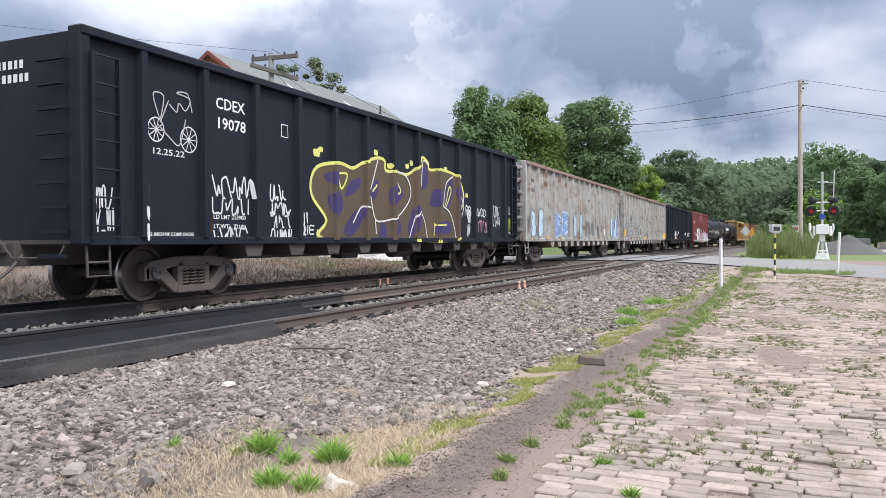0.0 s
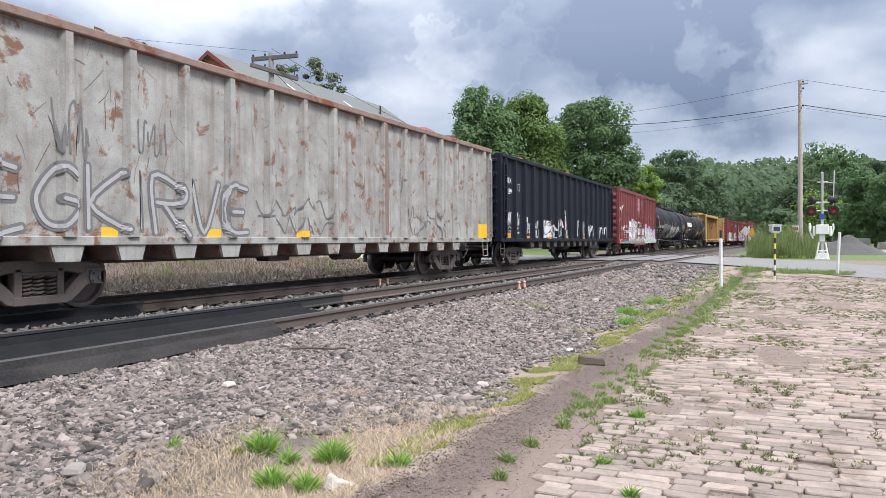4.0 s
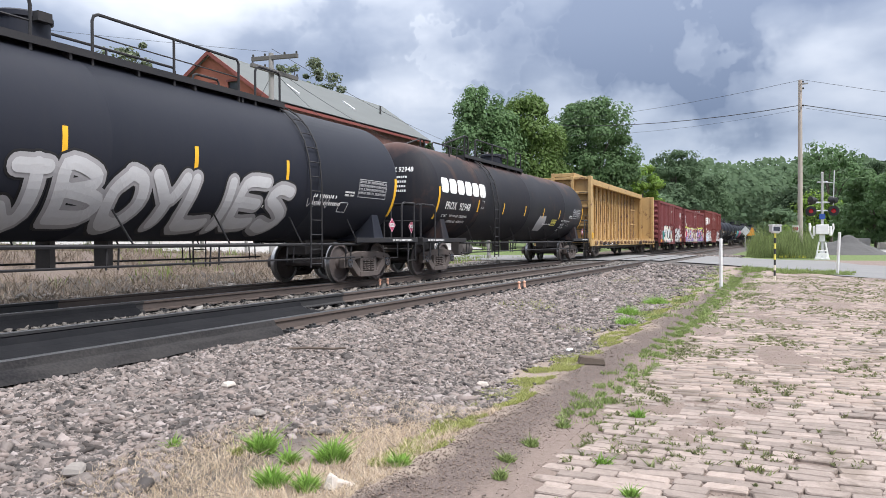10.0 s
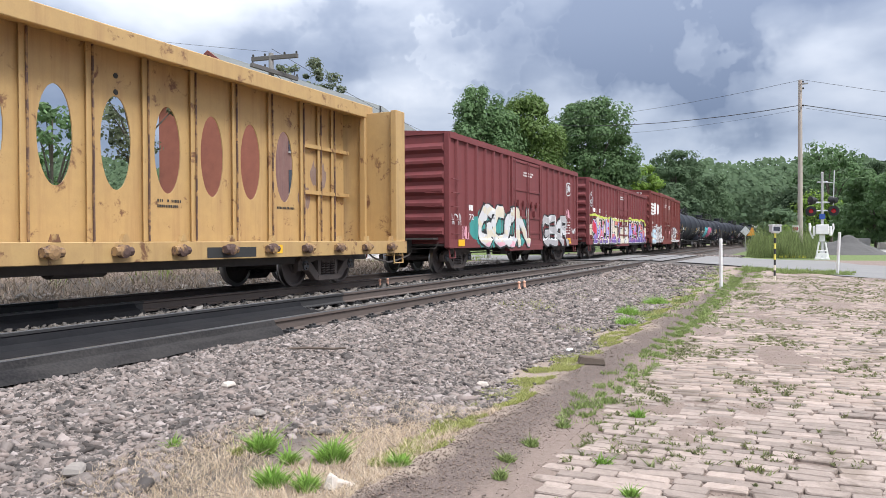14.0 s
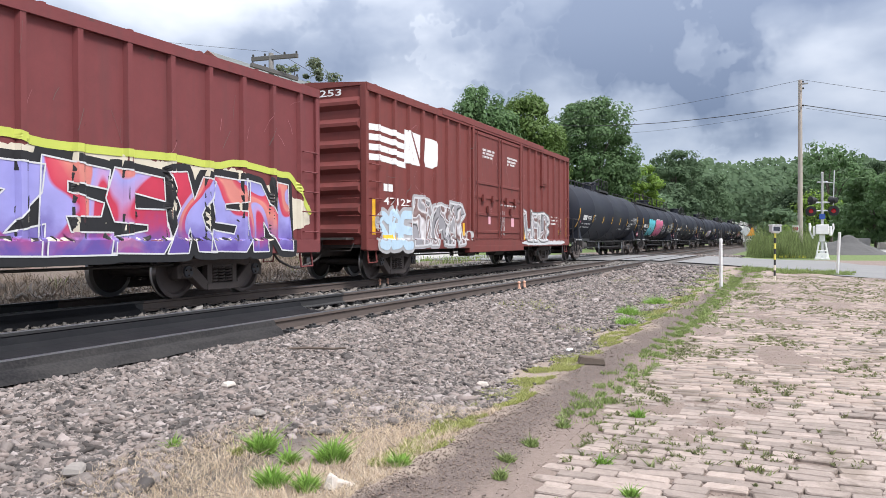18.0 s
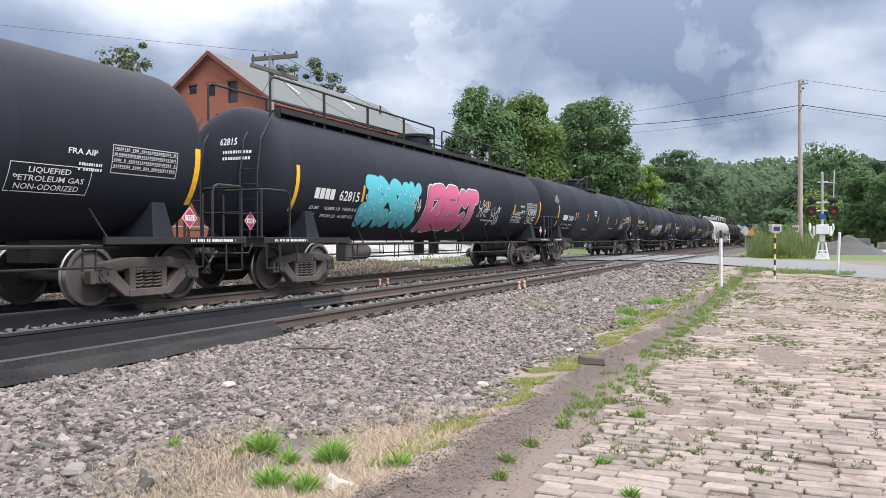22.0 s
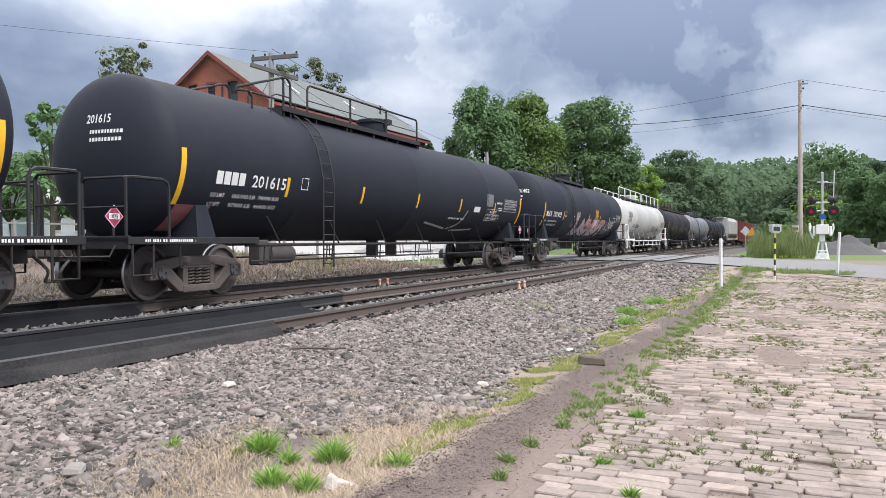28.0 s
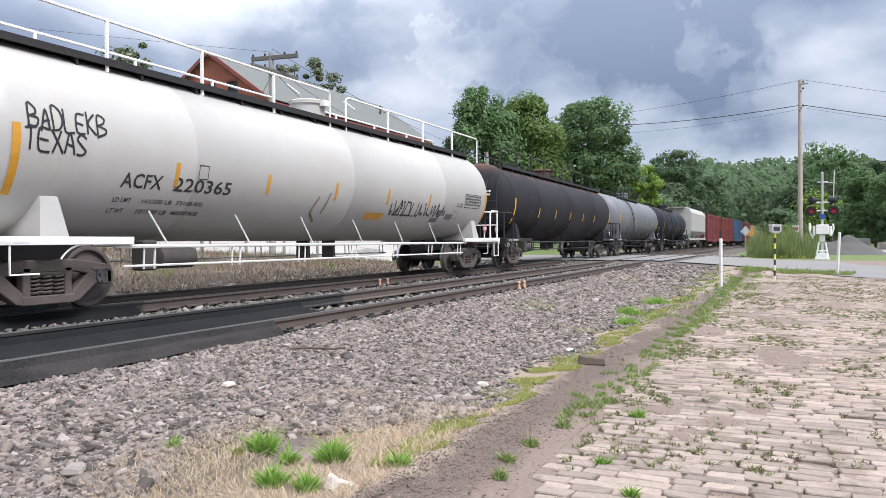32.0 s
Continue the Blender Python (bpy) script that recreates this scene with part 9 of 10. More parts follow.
def marks_gondola_b(w, side):
    letters(w, side, [("LEWX", 0.80, 3.22, 0.16, 0.52), ("1005", 0.82, 2.86, 0.17, 0.48)], "dark_letter", label="dark stencilled wagon number")
    for cells, key, edge, rim in ((((0.6, 1.45), (1.62, 2.5)), "ink_sky", "ink_grey", "ink_sky"), (((4.1, 4.95), (5.2, 6.05)), "ink_blue", "ink_sky", "ink_blue"),
                                  (((7.3, 8.15), (8.45, 9.25)), "ink_mist", "ink_grey", "ink_mist"), (((16.2, 17.0), (17.3, 18.15)), "ink_blue", "ink_sky", "ink_blue")):
        block_mural(side, w, [("B", p, q) for p, q in cells], 1.15, 2.15, key, 4, edge, rim, 0.13, 0.03, label="fat blue bubble letter", smooth=True)
        for p, q in cells:
            for z in (1.45, 1.85):
                blob(side, w, p + 0.32, p + 0.47, z - 0.09, z + 0.1, edge, 3, n=6, rough=0.05, proud=0.022, name="letter_hole")
    for a, b, z0, z1, lo, sd in ((2.9, 3.3, 1.1, 2.0, 9, 3), (6.5, 6.9, 1.1, 2.0, 8, 4), (9.6, 10.6, 1.1, 1.9, 10, 5), (0.05, 0.45, 1.2, 1.9, 8, 6), (11.72, 12.24, 1.7, 2.08, 6, 7), (12.8, 13.3, 1.7, 2.05, 6, 10), (11.38, 11.64, 1.2, 1.78, 9, 11), (12.6, 12.8, 1.15, 1.7, 7, 12), (14.0, 14.62, 1.8, 2.04, 7, 13), (15.3, 15.8, 1.15, 1.6, 9, 14), (14.0, 14.5, 1.08, 1.2, 6, 15), (17.38, 18.1, 3.05, 3.68, 12, 8), (18.4, 18.9, 2.1, 3.2, 10, 9)):
        scrawl(side, w, a, b, z0, z1, "ink_grey", 0.04, lo, sd, label="dark sprayed tag")
    patches(w, side, [(0.62, 1.15, 1.05, 1.25), (3.2, 3.5, 1.02, 1.14), (5.0, 5.6, 1.02, 1.14), (12.87, 13.34, 1.06, 1.17), (15.2, 15.6, 1.06, 1.17), (17.4, 17.75, 1.06, 1.17)], "yellow_tape", "reflective_stripe")
    patches(w, side, [(13.97, 14.48, 1.25, 1.59)], "white_paint", "stencil_panel")
    patches(w, Side(side.half, 1.468), [(14.0, 14.22, 1.28, 1.56), (14.24, 14.45, 1.28, 1.56)], "dark_letter", "stencil_panel")
    patches(w, side, [(12.0, 12.4, 2.72, 3.14), (15.2, 15.7, 2.28, 2.97), (12.36, 12.42, 1.5, 2.7), (9.0, 9.15, 1.3, 2.9)], "rust_orange", "rust_patch", "orange-brown rust patch")
    scratches(side, w, 0.4, 18.8, 1.6, 3.8, ["ink_grey", "gon_rust", "ink_brown"], 60, 4)


def marks_gondola_c(w, side):
    letters(w, side, [("LEWX", 0.80, 3.28, 0.17, 0.52), ("1053", 0.82, 2.88, 0.18, 0.48)], "dark_letter", label="dark stencilled wagon number")
    graffiti(side, w, "DEGKIRVE", 0.6, 6.8, 1.05, 2.05, [(0.15, "ink_grey"), (0.06, "ink_silver")], 8, 0.06, label="grey sprayed letters")
    for a, b, z0, z1, lo, sd in ((2.6, 3.2, 2.1, 2.9, 6, 3), (4.0, 4.7, 2.3, 2.8, 6, 4), (6.9, 9.5, 1.1, 1.8, 14, 5), (13.0, 15.5, 1.1, 1.9, 14, 6), (1.0, 1.4, 2.1, 2.6, 5, 7)):
        scrawl(side, w, a, b, z0, z1, "ink_grey", 0.03, lo, sd, label="dark sprayed tag")
    patches(w, side, [(0.14, 0.46, 1.2, 1.62), (3.4, 3.7, 1.05, 1.18), (5.6, 5.95, 1.05, 1.18), (8.2, 8.6, 1.05, 1.18), (18.1, 18.6, 1.05, 1.5)], "yellow_tape", "reflective_stripe")
    patches(w, side, [(11.75, 12.12, 1.12, 3.8)], "gon_rust", "rust_patch", "brown rusty panel strip")
    scratches(side, w, 0.4, 18.8, 1.6, 3.8, ["ink_grey", "gon_rust", "ink_brown"], 50, 5)


def marks_gondola_d(w, side):
    letters(w, side, [("CDEX", 0.60, 3.00, 0.20, 0.76), ("16189", 0.60, 2.62, 0.20, 0.78)], label="white stencilled wagon number")
    letters(w, side, [("LD LMT", 1.0, 1.40, 0.065, 0.34), ("LT WT", 1.0, 1.26, 0.065, 0.30), ("17400", 1.78, 1.38, 0.065, 0.4), ("60000", 1.86, 1.22, 0.065, 0.4)])
    frame_box(w, side, 2.08, 2.32, 2.78, 3.02)
    for a, b, z0, z1, lo, sd in ((0.05, 0.48, 1.05, 1.95, 14, 2), (0.65, 1.35, 1.5, 1.95, 9, 3), (1.75, 2.25, 1.5, 2.0, 6, 4), (2.95, 3.6, 1.2, 1.6, 8, 5), (4.0, 4.7, 1.05, 1.75, 16, 6), (6.6, 7.2, 1.05, 1.6, 12, 7), (7.3, 8.3, 1.1, 1.9, 12, 8), (9.0, 9.4, 1.1, 1.4, 6, 9), (10.9, 11.4, 1.1, 1.9, 9, 10), (11.9, 12.6, 1.1, 1.8, 9, 11), (13.4, 14.4, 1.05, 1.7, 10, 12), (16.0, 16.8, 1.05, 1.6, 9, 13), (17.2, 18.0, 1.05, 1.6, 8, 14)):
        scrawl(side, w, a, b, z0, z1, "ink_white", 0.036, lo, sd, label="white sprayed tag")
    patches(w, side, [(3.05, 3.3, 1.65, 1.85)], "ink_white", "paper_patch")
    blob(side, w, 5.2, 6.45, 1.05, 1.82, "ink_white", 5, n=14, rough=0.12, label="white painted face with black lines")
    strokes(side, w, [[(5.5, 1.3), (5.7, 1.2), (6.0, 1.25), (6.1, 1.4)], [(5.6, 1.6), (5.7, 1.7), (5.8, 1.6), (5.6, 1.6)], [(5.95, 1.6), (6.05, 1.7), (6.15, 1.6), (5.95, 1.6)], [(5.4, 1.1), (5.5, 1.5), (5.8, 1.8), (6.2, 1.7), (6.3, 1.3)]], "ink_black", 0.03)
    blob(side, w, 8.62, 9.12, 1.4, 2.0, "ink_pale_pink", 6, n=10, rough=0.2)
    scrawl(side, w, 8.6, 9.1, 1.5, 2.3, "ink_white", 0.03, 6, 20)
    patches(w, side, [(0.82, 1.3, 1.04, 1.24), (3.2, 3.6, 1.02, 1.14), (6.0, 6.4, 1.02, 1.12), (9.0, 9.4, 1.02, 1.12), (12.2, 12.7, 1.02, 1.12)], "orange_tape", "reflective_stripe")


def box_plates(w, side, rows):
    patches(w, side, rows, "yellow_tape", "reflective_stripe")


def marks_box_a(w, side):
    letters(w, side, [("722 623", 1.72, 1.42, 0.17, 1.38), ("LD LMT", 1.78, 1.25, 0.07, 0.4), ("187500", 2.55, 1.25, 0.07, 0.45), ("LT WT", 1.78, 1.10, 0.07, 0.36), ("75500", 2.6, 1.10, 0.07, 0.4)], label="white stencilled wagon number")
    block_letters(w, side, [(1.74, 1.72, 2, 0.15, 0.17), (2.64, 1.72, 2, 0.15, 0.17)])
    s = Shape()
    for i in range(4):
        u = 10.45 + i * 0.75
        s.add([side.at(u, 2.60, 0.006), side.at(u + 0.40, 2.60, 0.006), side.at(u + 0.46, 2.70, 0.006), side.at(u + 0.06, 2.70, 0.006)], [(0, 1, 2, 3)])
        s.add([side.at(u - 0.1, 2.53, 0.006), side.at(u + 0.40, 2.53, 0.006), side.at(u + 0.40, 2.56, 0.006), side.at(u - 0.1, 2.56, 0.006)], [(0, 1, 2, 3)])
    part("owner_mark", s, M["white_paint"], w, "slanted white owner's mark")
    fill(side, w, [round_loop("3.3,0.8 3.25,1.5 3.35,2.0 3.7,2.25 4.1,2.1 4.4,2.3 4.8,2.36 5.2,2.15 5.6,2.28 5.95,2.2 6.6,2.2 7.3,2.2 7.9,2.12 8.4,1.9 9.0,1.75 9.6,1.5 9.7,0.74 6.5,0.73", 4)], "paint_silver", 0.006, "mural_fill", "silver and black mural of flowing letters")
    fill(side, w, [round_loop("9.5,0.9 9.6,1.75 10.0,2.1 10.5,2.05 11.0,1.8 11.6,1.95 12.2,1.95 12.7,1.75 13.3,1.9 13.7,1.55 14.1,1.7 14.5,1.75 14.8,1.3 14.9,0.85", 4)], "ink_haze", 0.004, "mural_halo", "soft lilac halo behind the letters")
    fill(side, w, [round_loop("9.4,0.76 9.7,1.4 10.1,1.75 10.6,1.6 11.0,1.75 11.5,1.45 12.0,1.7 12.5,1.55 13.0,1.75 13.5,1.3 13.7,0.95 14.2,1.4 14.6,1.1 14.9,0.78 12.0,0.75", 4)], "paint_mint", 0.009, "mural_fill", "white and pale green angular mural letters")
    edge = [round_loop("3.3,0.8 3.25,1.5 3.35,2.0 3.7,2.25 4.1,2.1 4.4,2.3 4.8,2.36 5.2,2.15 5.6,2.28 5.95,2.2 6.6,2.2", 4)[4:-4]]
    strokes(side, w, edge, "ink_black", 0.07, "mural_outline", 0.012)
    for i, word in enumerate(("DASK", "MEME", "SIGS")):
        graffiti(side, w, word, 6.48, 7.36, 3.48 - 0.27 * i, 3.74 - 0.27 * i, [(0.045, "ink_pale_pink")], 20 + i, 0.05, "graffiti_tag")
    letters(w, side, [("CLOSE AND LOCK", 7.68, 3.56, 0.065, 0.72), ("DOORS BEFORE", 7.68, 3.44, 0.065, 0.66), ("MOVING CAR", 7.74, 3.32, 0.065, 0.54)])
    for a, b, z0, z1, lo, sd in ((0.1, 0.62, 2.55, 2.95, 9, 2), (0.75, 1.45, 2.85, 3.1, 7, 3), (0.1, 0.55, 2.05, 2.25, 8, 4), (0.8, 1.4, 1.2, 1.75, 9, 5), (0.12, 0.5, 1.15, 1.4, 5, 6), (6.6, 7.3, 2.72, 2.9, 6, 8), (0.15, 0.6, 0.8, 1.0, 5, 9)):
        scrawl(side, w, a, b, z0, z1, "ink_white" if sd < 6 or sd > 8 else "ink_pale_pink", 0.028, lo, sd, label="white sprayed tag")
    scratches(side, w, 0.5, 14.6, 2.0, 3.8, ["ink_brown", "ink_rose"], 30, 8)
    box_plates(w, side, [(0.80, 1.28, 0.80, 1.02), (3.35, 3.95, 0.88, 0.99), (5.0, 5.45, 0.86, 0.97), (7.5, 7.9, 0.80, 0.90), (9.9, 10.5, 0.86, 0.97), (11.7, 12.3, 0.86, 0.97), (14.0, 14.4, 0.86, 0.97)])
    patches(w, side, [(1.3, 3.1, 0.76, 0.92), (4.2, 4.9, 0.78, 0.95)], "ink_teal", "teal_patch", "teal sprayed patch along the sill")
    patches(w, side, [(7.9, 8.8, 1.7, 2.0)], "ink_teal", "teal_patch")


def marks_box_b(w, side):
    letters(w, side, [("72", 1.65, 1.62, 0.17, 0.42)], label="white stencilled number, part painted over")
    block_letters(w, side, [(1.65, 1.9, 2, 0.15, 0.17)])
    blob(side, w, 1.7, 7.5, 0.72, 2.0, "ink_teal", 3, rough=0.15, proud=0.003)
    mural(side, w, "GCON", 2.35, 7.5, 0.74, 2.15, 0.34, ["ink_white", "ink_cream", "ink_white"], "ink_pale_pink", 5, split=0.1, label="white mural letters edged in black on teal")
    mural(side, w, "GEKR", 9.45, 13.4, 0.74, 2.0, 0.24, ["ink_silver", "ink_white"], "ink_silver", 8, split=0.2, label="silver sprayed letters")
    scrawl(side, w, 0.3, 1.0, 1.4, 1.75, "ink_white", 0.025, 8, 3)
    scrawl(side, w, 1.1, 1.6, 1.0, 1.4, "ink_pale_pink", 0.025, 8, 4)
    ring(side, w, 13.6, 3.25, 0.26, "ink_white", 0.05)
    scrawl(side, w, 13.42, 13.78, 3.05, 3.45, "ink_white", 0.04, 6, 8, "emblem")
    scrawl(side, w, 13.3, 14.1, 1.9, 2.3, "ink_pale_pink", 0.022, 7, 9)
    small_print(w, side, [(6.9, 8.2, 3.45, 0.06), (6.9, 8.0, 3.35, 0.06), (13.2, 14.0, 1.75, 0.05), (13.2, 13.9, 1.62, 0.05), (13.2, 13.9, 1.5, 0.05), (13.2, 13.8, 1.38, 0.05), (13.2, 13.7, 1.26, 0.05)])
    scrawl(side, w, 14.3, 14.95, 1.25, 1.5, "ink_white", 0.022, 9, 12)
    box_plates(w, side, [(0.6, 1.1, 0.80, 1.0), (13.4, 13.95, 0.82, 1.05)])


def marks_box_c(w, side):
    block_letters(w, side, [(1.22, 2.42, 2, 0.26, 0.20), (2.40, 2.42, 2, 0.24, 0.20)], label="white owner's initials as blocks")
    blob(side, w, 0.15, 18.4, 0.74, 2.28, "ink_cream", 3, rough=0.05, proud=0.002, n=60, label="cream field behind a long mural")
    strokes(side, w, [[(0.1, 2.2), (0.6, 2.24), (1.6, 2.28), (2.8, 2.2), (4.4, 2.16), (5.6, 2.22), (7.0, 2.12), (8.5, 2.1), (11.0, 2.16), (11.7, 2.36), (12.3, 2.28), (13.7, 2.29), (14.6, 2.31), (15.6, 2.27), (16.2, 2.36), (17.4, 2.26), (17.8, 2.2), (18.4, 1.56)]], "ink_lime", 0.12, "mural_edge", 0.012)
    block_mural(side, w, [("D", 0.75, 2.35), ("H", 2.4, 3.75), ("A", 3.85, 5.35), ("L", 5.5, 7.0), ("T", 6.75, 8.9)], 0.78, 2.06, "paint_hot", 3, label="red and violet angular mural letters")
    graffiti(side, w, "S", 9.4, 10.5, 1.35, 2.0, [(0.26, "ink_black"), (0.18, "ink_white")], 2, 0.0, "mural_letter")
    graffiti(side, w, "G", 9.4, 10.5, 0.78, 1.38, [(0.26, "ink_black"), (0.18, "ink_white")], 2, 0.0, "mural_letter")
    block_mural(side, w, [("Z", 11.1, 12.3), ("E", 12.2, 13.4), ("S", 13.3, 14.5), ("X", 14.4, 15.6), ("S", 15.4, 16.5), ("N", 16.4, 17.7)], 0.78, 2.05, "paint_hot", 9, rim_w=0.025, edge_w=0.26, label="red and violet angular mural letters")
    graffiti(side, w, "GARZ", 0.3, 1.2, 2.75, 3.2, [(0.035, "ink_silver")], 4, 0.03, "graffiti_tag")
    for a, b, z0, z1, lo, sd in ((0.25, 1.1, 2.85, 3.2, 8, 2), (0.2, 1.0, 2.5, 2.75, 7, 3)):
        scrawl(side, w, a, b, z0, z1, "ink_silver", 0.03, lo, sd, label="pale sprayed tag")
    ring(side, w, 0.72, 3.3, 0.18, "ink_white", 0.02)
    small_print(w, side, [(8.4, 9.9, 3.5, 0.07), (8.4, 9.8, 3.38, 0.07), (7.75, 8.1, 2.6, 0.06)])
    frame_box(w, side, 4.35, 4.62, 2.32, 2.56)
    scratches(side, w, 0.5, 18.2, 2.5, 3.8, ["ink_brown", "ink_rose"], 30, 7)


def marks_box_d(w, side):
    # emblem: striped mane and two slanted blocks
    for k in range(4):
        s = Shape()
        z0 = 3.56 - k * 0.235
        n = 44
        for i in range(n):
            u0, u1 = 0.15 + 1.95 * i / n, 0.15 + 1.95 * (i + 1) / n
            dip = 0.03 * math.sin(u0 * 2.2)
            s.add([side.at(u0, z0 + dip, 0.006), side.at(u1, z0 + dip, 0.006), side.at(u1, z0 + 0.15 + dip, 0.006), side.at(u0, z0 + 0.15 + dip, 0.006)], [(0, 1, 2, 3)])
        part("emblem_stripe", s, M["white_paint"], w, "white flowing stripe")
    for lp in ("2.02,2.96 2.05,3.82 2.42,3.80 2.98,2.95", "2.50,3.80 3.0,3.78 2.98,3.10", "3.05,3.10 3.14,3.74 3.82,3.76 4.0,3.62 3.94,3.06 3.78,2.95 3.16,2.97"):
        fill(side, w, [[tuple(float(c) for c in q.split(",")) for q in lp.split()]], "white_paint", 0.006, "emblem_block")
    end_text(w, side.half, "471253", 0.35, 4.38, 0.16, 1.25, out=0.012)
    end_print(w, side.half, 1.3, 0.9, (3.4, 3.3, 3.2, 2.6, 2.5), 0.06, out=0.08, seed=3)
    letters(w, side, [("471253", 0.92, 1.86, 0.18, 1.75)], label="white stencilled wagon number")
    block_letters(w, side, [(0.92, 2.18, 2, 0.20, 0.18)])
    block_mural(side, w, [("B", 2.5, 3.7), ("A", 3.6, 4.9), ("R", 4.7, 6.05)], 0.84, 2.02, "paint_lead", 6, edge="ink_silver", edge_w=0.18, rim_w=0.05, label="silver mural letters with pale edges")
    graffiti(side, w, "SBE", 0.6, 2.4, 0.78, 1.7, [(0.40, "ink_silver"), (0.22, "ink_sky")], 7, 0.06, label="silver and blue mural letters")
    block_mural(side, w, [("U", 11.9, 13.0), ("N", 13.0, 14.1), ("B", 14.0, 15.1)], 0.95, 2.02, "paint_lead", 8, edge="ink_grey", edge_w=0.16, rim_w=0.07, label="silver sprayed letters")
    blob(side, w, 11.5, 17.6, 0.76, 1.0, "ink_white", 8, rough=0.4, proud=0.002)
    small_print(w, side, [(7.5, 8.6, 3.85, 0.07), (7.5, 8.5, 3.74, 0.07), (7.5, 8.4, 3.63, 0.07), (9.9, 11.0, 3.8, 0.07), (9.9, 10.8, 3.69, 0.07), (9.9, 10.7, 3.58, 0.07), (9.2, 10.8, 2.15, 0.05), (15.6, 16.6, 1.9, 0.06), (15.6, 16.6, 1.76, 0.06), (15.6, 16.4, 1.62, 0.06)])
    patches(w, side, [(0.95, 1.35, 1.35, 1.65), (1.55, 1.9, 1.4, 1.65), (8.0, 8.25, 1.9, 2.05), (8.0, 8.2, 1.5, 1.75), (10.2, 10.45, 1.9, 2.05), (10.3, 10.6, 1.45, 1.75)], "ink_pale_pink", "paper_patch")
    box_plates(w, side, [(0.34, 0.50, 1.12, 1.96), (3.05, 3.17, 1.12, 1.55), (5.95, 6.1, 1.12, 1.5), (0.85, 1.6, 0.80, 1.15), (11.7, 11.85, 1.0, 1.5)])
    patches(w, side, [(17.74, 17.9, 1.1, 1.96)], "yellow_tape", "reflective_stripe")
    frame_box(w, side, 16.72, 17.2, 1.52, 1.9, t=0.03)
    notice(w, side, 16.72, 17.2, 1.2, 1.4, "yellow_tape", rows=2)
    panel = Shape().box(14.07 - side.half, 14.72 - side.half, -1.60, -1.50, 3.12, 4.33).box(14.15 - side.half, 14.64 - side.half, -1.62, -1.60, 3.20, 4.25)
    part("route_board", panel, M["box_brown"], w, "raised red-brown board", bevel=0.01)
    scratches(side, w, 0.6, 17.8, 2.2, 4.2, ["ink_brown", "ink_rose"], 34, 6)
    scrawl(side, w, 9.2, 9.6, 1.1, 1.9, "ink_white", 0.03, 8, 31)
    scrawl(side, w, 6.1, 6.6, 0.95, 1.25, "ink_white", 0.025, 6, 32)


def marks_beam(w, side):
    patches(w, side, [(2.8, 7.2, 0.69, 0.87), (14.6, 15.9, 0.69, 0.87)], "dark_letter", "number_board")
    side.flats.append((2.8, 7.2, 0.004))
    letters(w, side, [("TTZX", 3.35, 0.71, 0.14, 0.75), ("86296", 4.7, 0.71, 0.14, 0.85)], label="white stencilled wagon number")
    box_plates(w, side, [(2.3, 2.65, 0.74, 0.9), (6.6, 6.9, 0.74, 0.9), (10.3, 10.6, 0.74, 0.9), (16.4, 16.7, 0.74, 0.9), (0.15, 0.42, 1.05, 1.35)])
    wall = Side(side.half, 0.016)
    small = [(6.62, 7.28, 1.6, 0.05), (6.65, 7.25, 1.5, 0.05), (6.62, 7.28, 1.4, 0.05), (6.68, 7.2, 1.3, 0.05), (10.2, 10.85, 1.72, 0.05), (10.2, 10.85, 1.6, 0.05), (10.2, 10.8, 1.5, 0.05), (10.25, 10.8, 1.4, 0.05), (15.0, 15.6, 1.7, 0.05), (15.0, 15.6, 1.6, 0.05), (18.5, 19.2, 1.7, 0.05)]
    small_print(w, wall, small, "dark_letter")
    letters(w, wall, [("LOADING & UNLOADING", 4.08, 1.72, 0.075, 0.96), ("INSTRUCTIONS", 4.2, 1.58, 0.085, 0.74), ("LOADING & UNLOADING", 4.08, 3.80, 0.075, 0.96), ("INSTRUCTIONS", 4.2, 3.66, 0.085, 0.74), ("SAFETY FIRST", 6.6, 1.72, 0.08, 0.70)], "dark_letter", "instruction_lettering")
    scrawl(wall, w, 1.0, 1.9, 2.2, 2.9, "ink_pale_pink", 0.022, 12, 5, label="white sprayed tag")
    scrawl(wall, w, 2.5, 3.1, 2.1, 2.9, "ink_pale_pink", 0.022, 12, 6)
    s = Shape()
    for u in (4.565, 6.945, 10.515, 14.085):
        for dz in (0.0, 0.28):
            s.lathe([(-0.022, 0.05), (-0.014, 0.05)], "y", (u - side.half, 0, 3.52 + dz), 10)
    part("tie_hole", s, M["dark_letter"], w)
    for u, z, a, b in ((20.2, 2.6, 0.35, 0.4), (19.6, 2.0, 0.25, 0.3)):
        blob(wall, w, u - a, u + a, z - b, z + b, "gon_rust", int(u), n=10, rough=0.4, name="rust_patch")


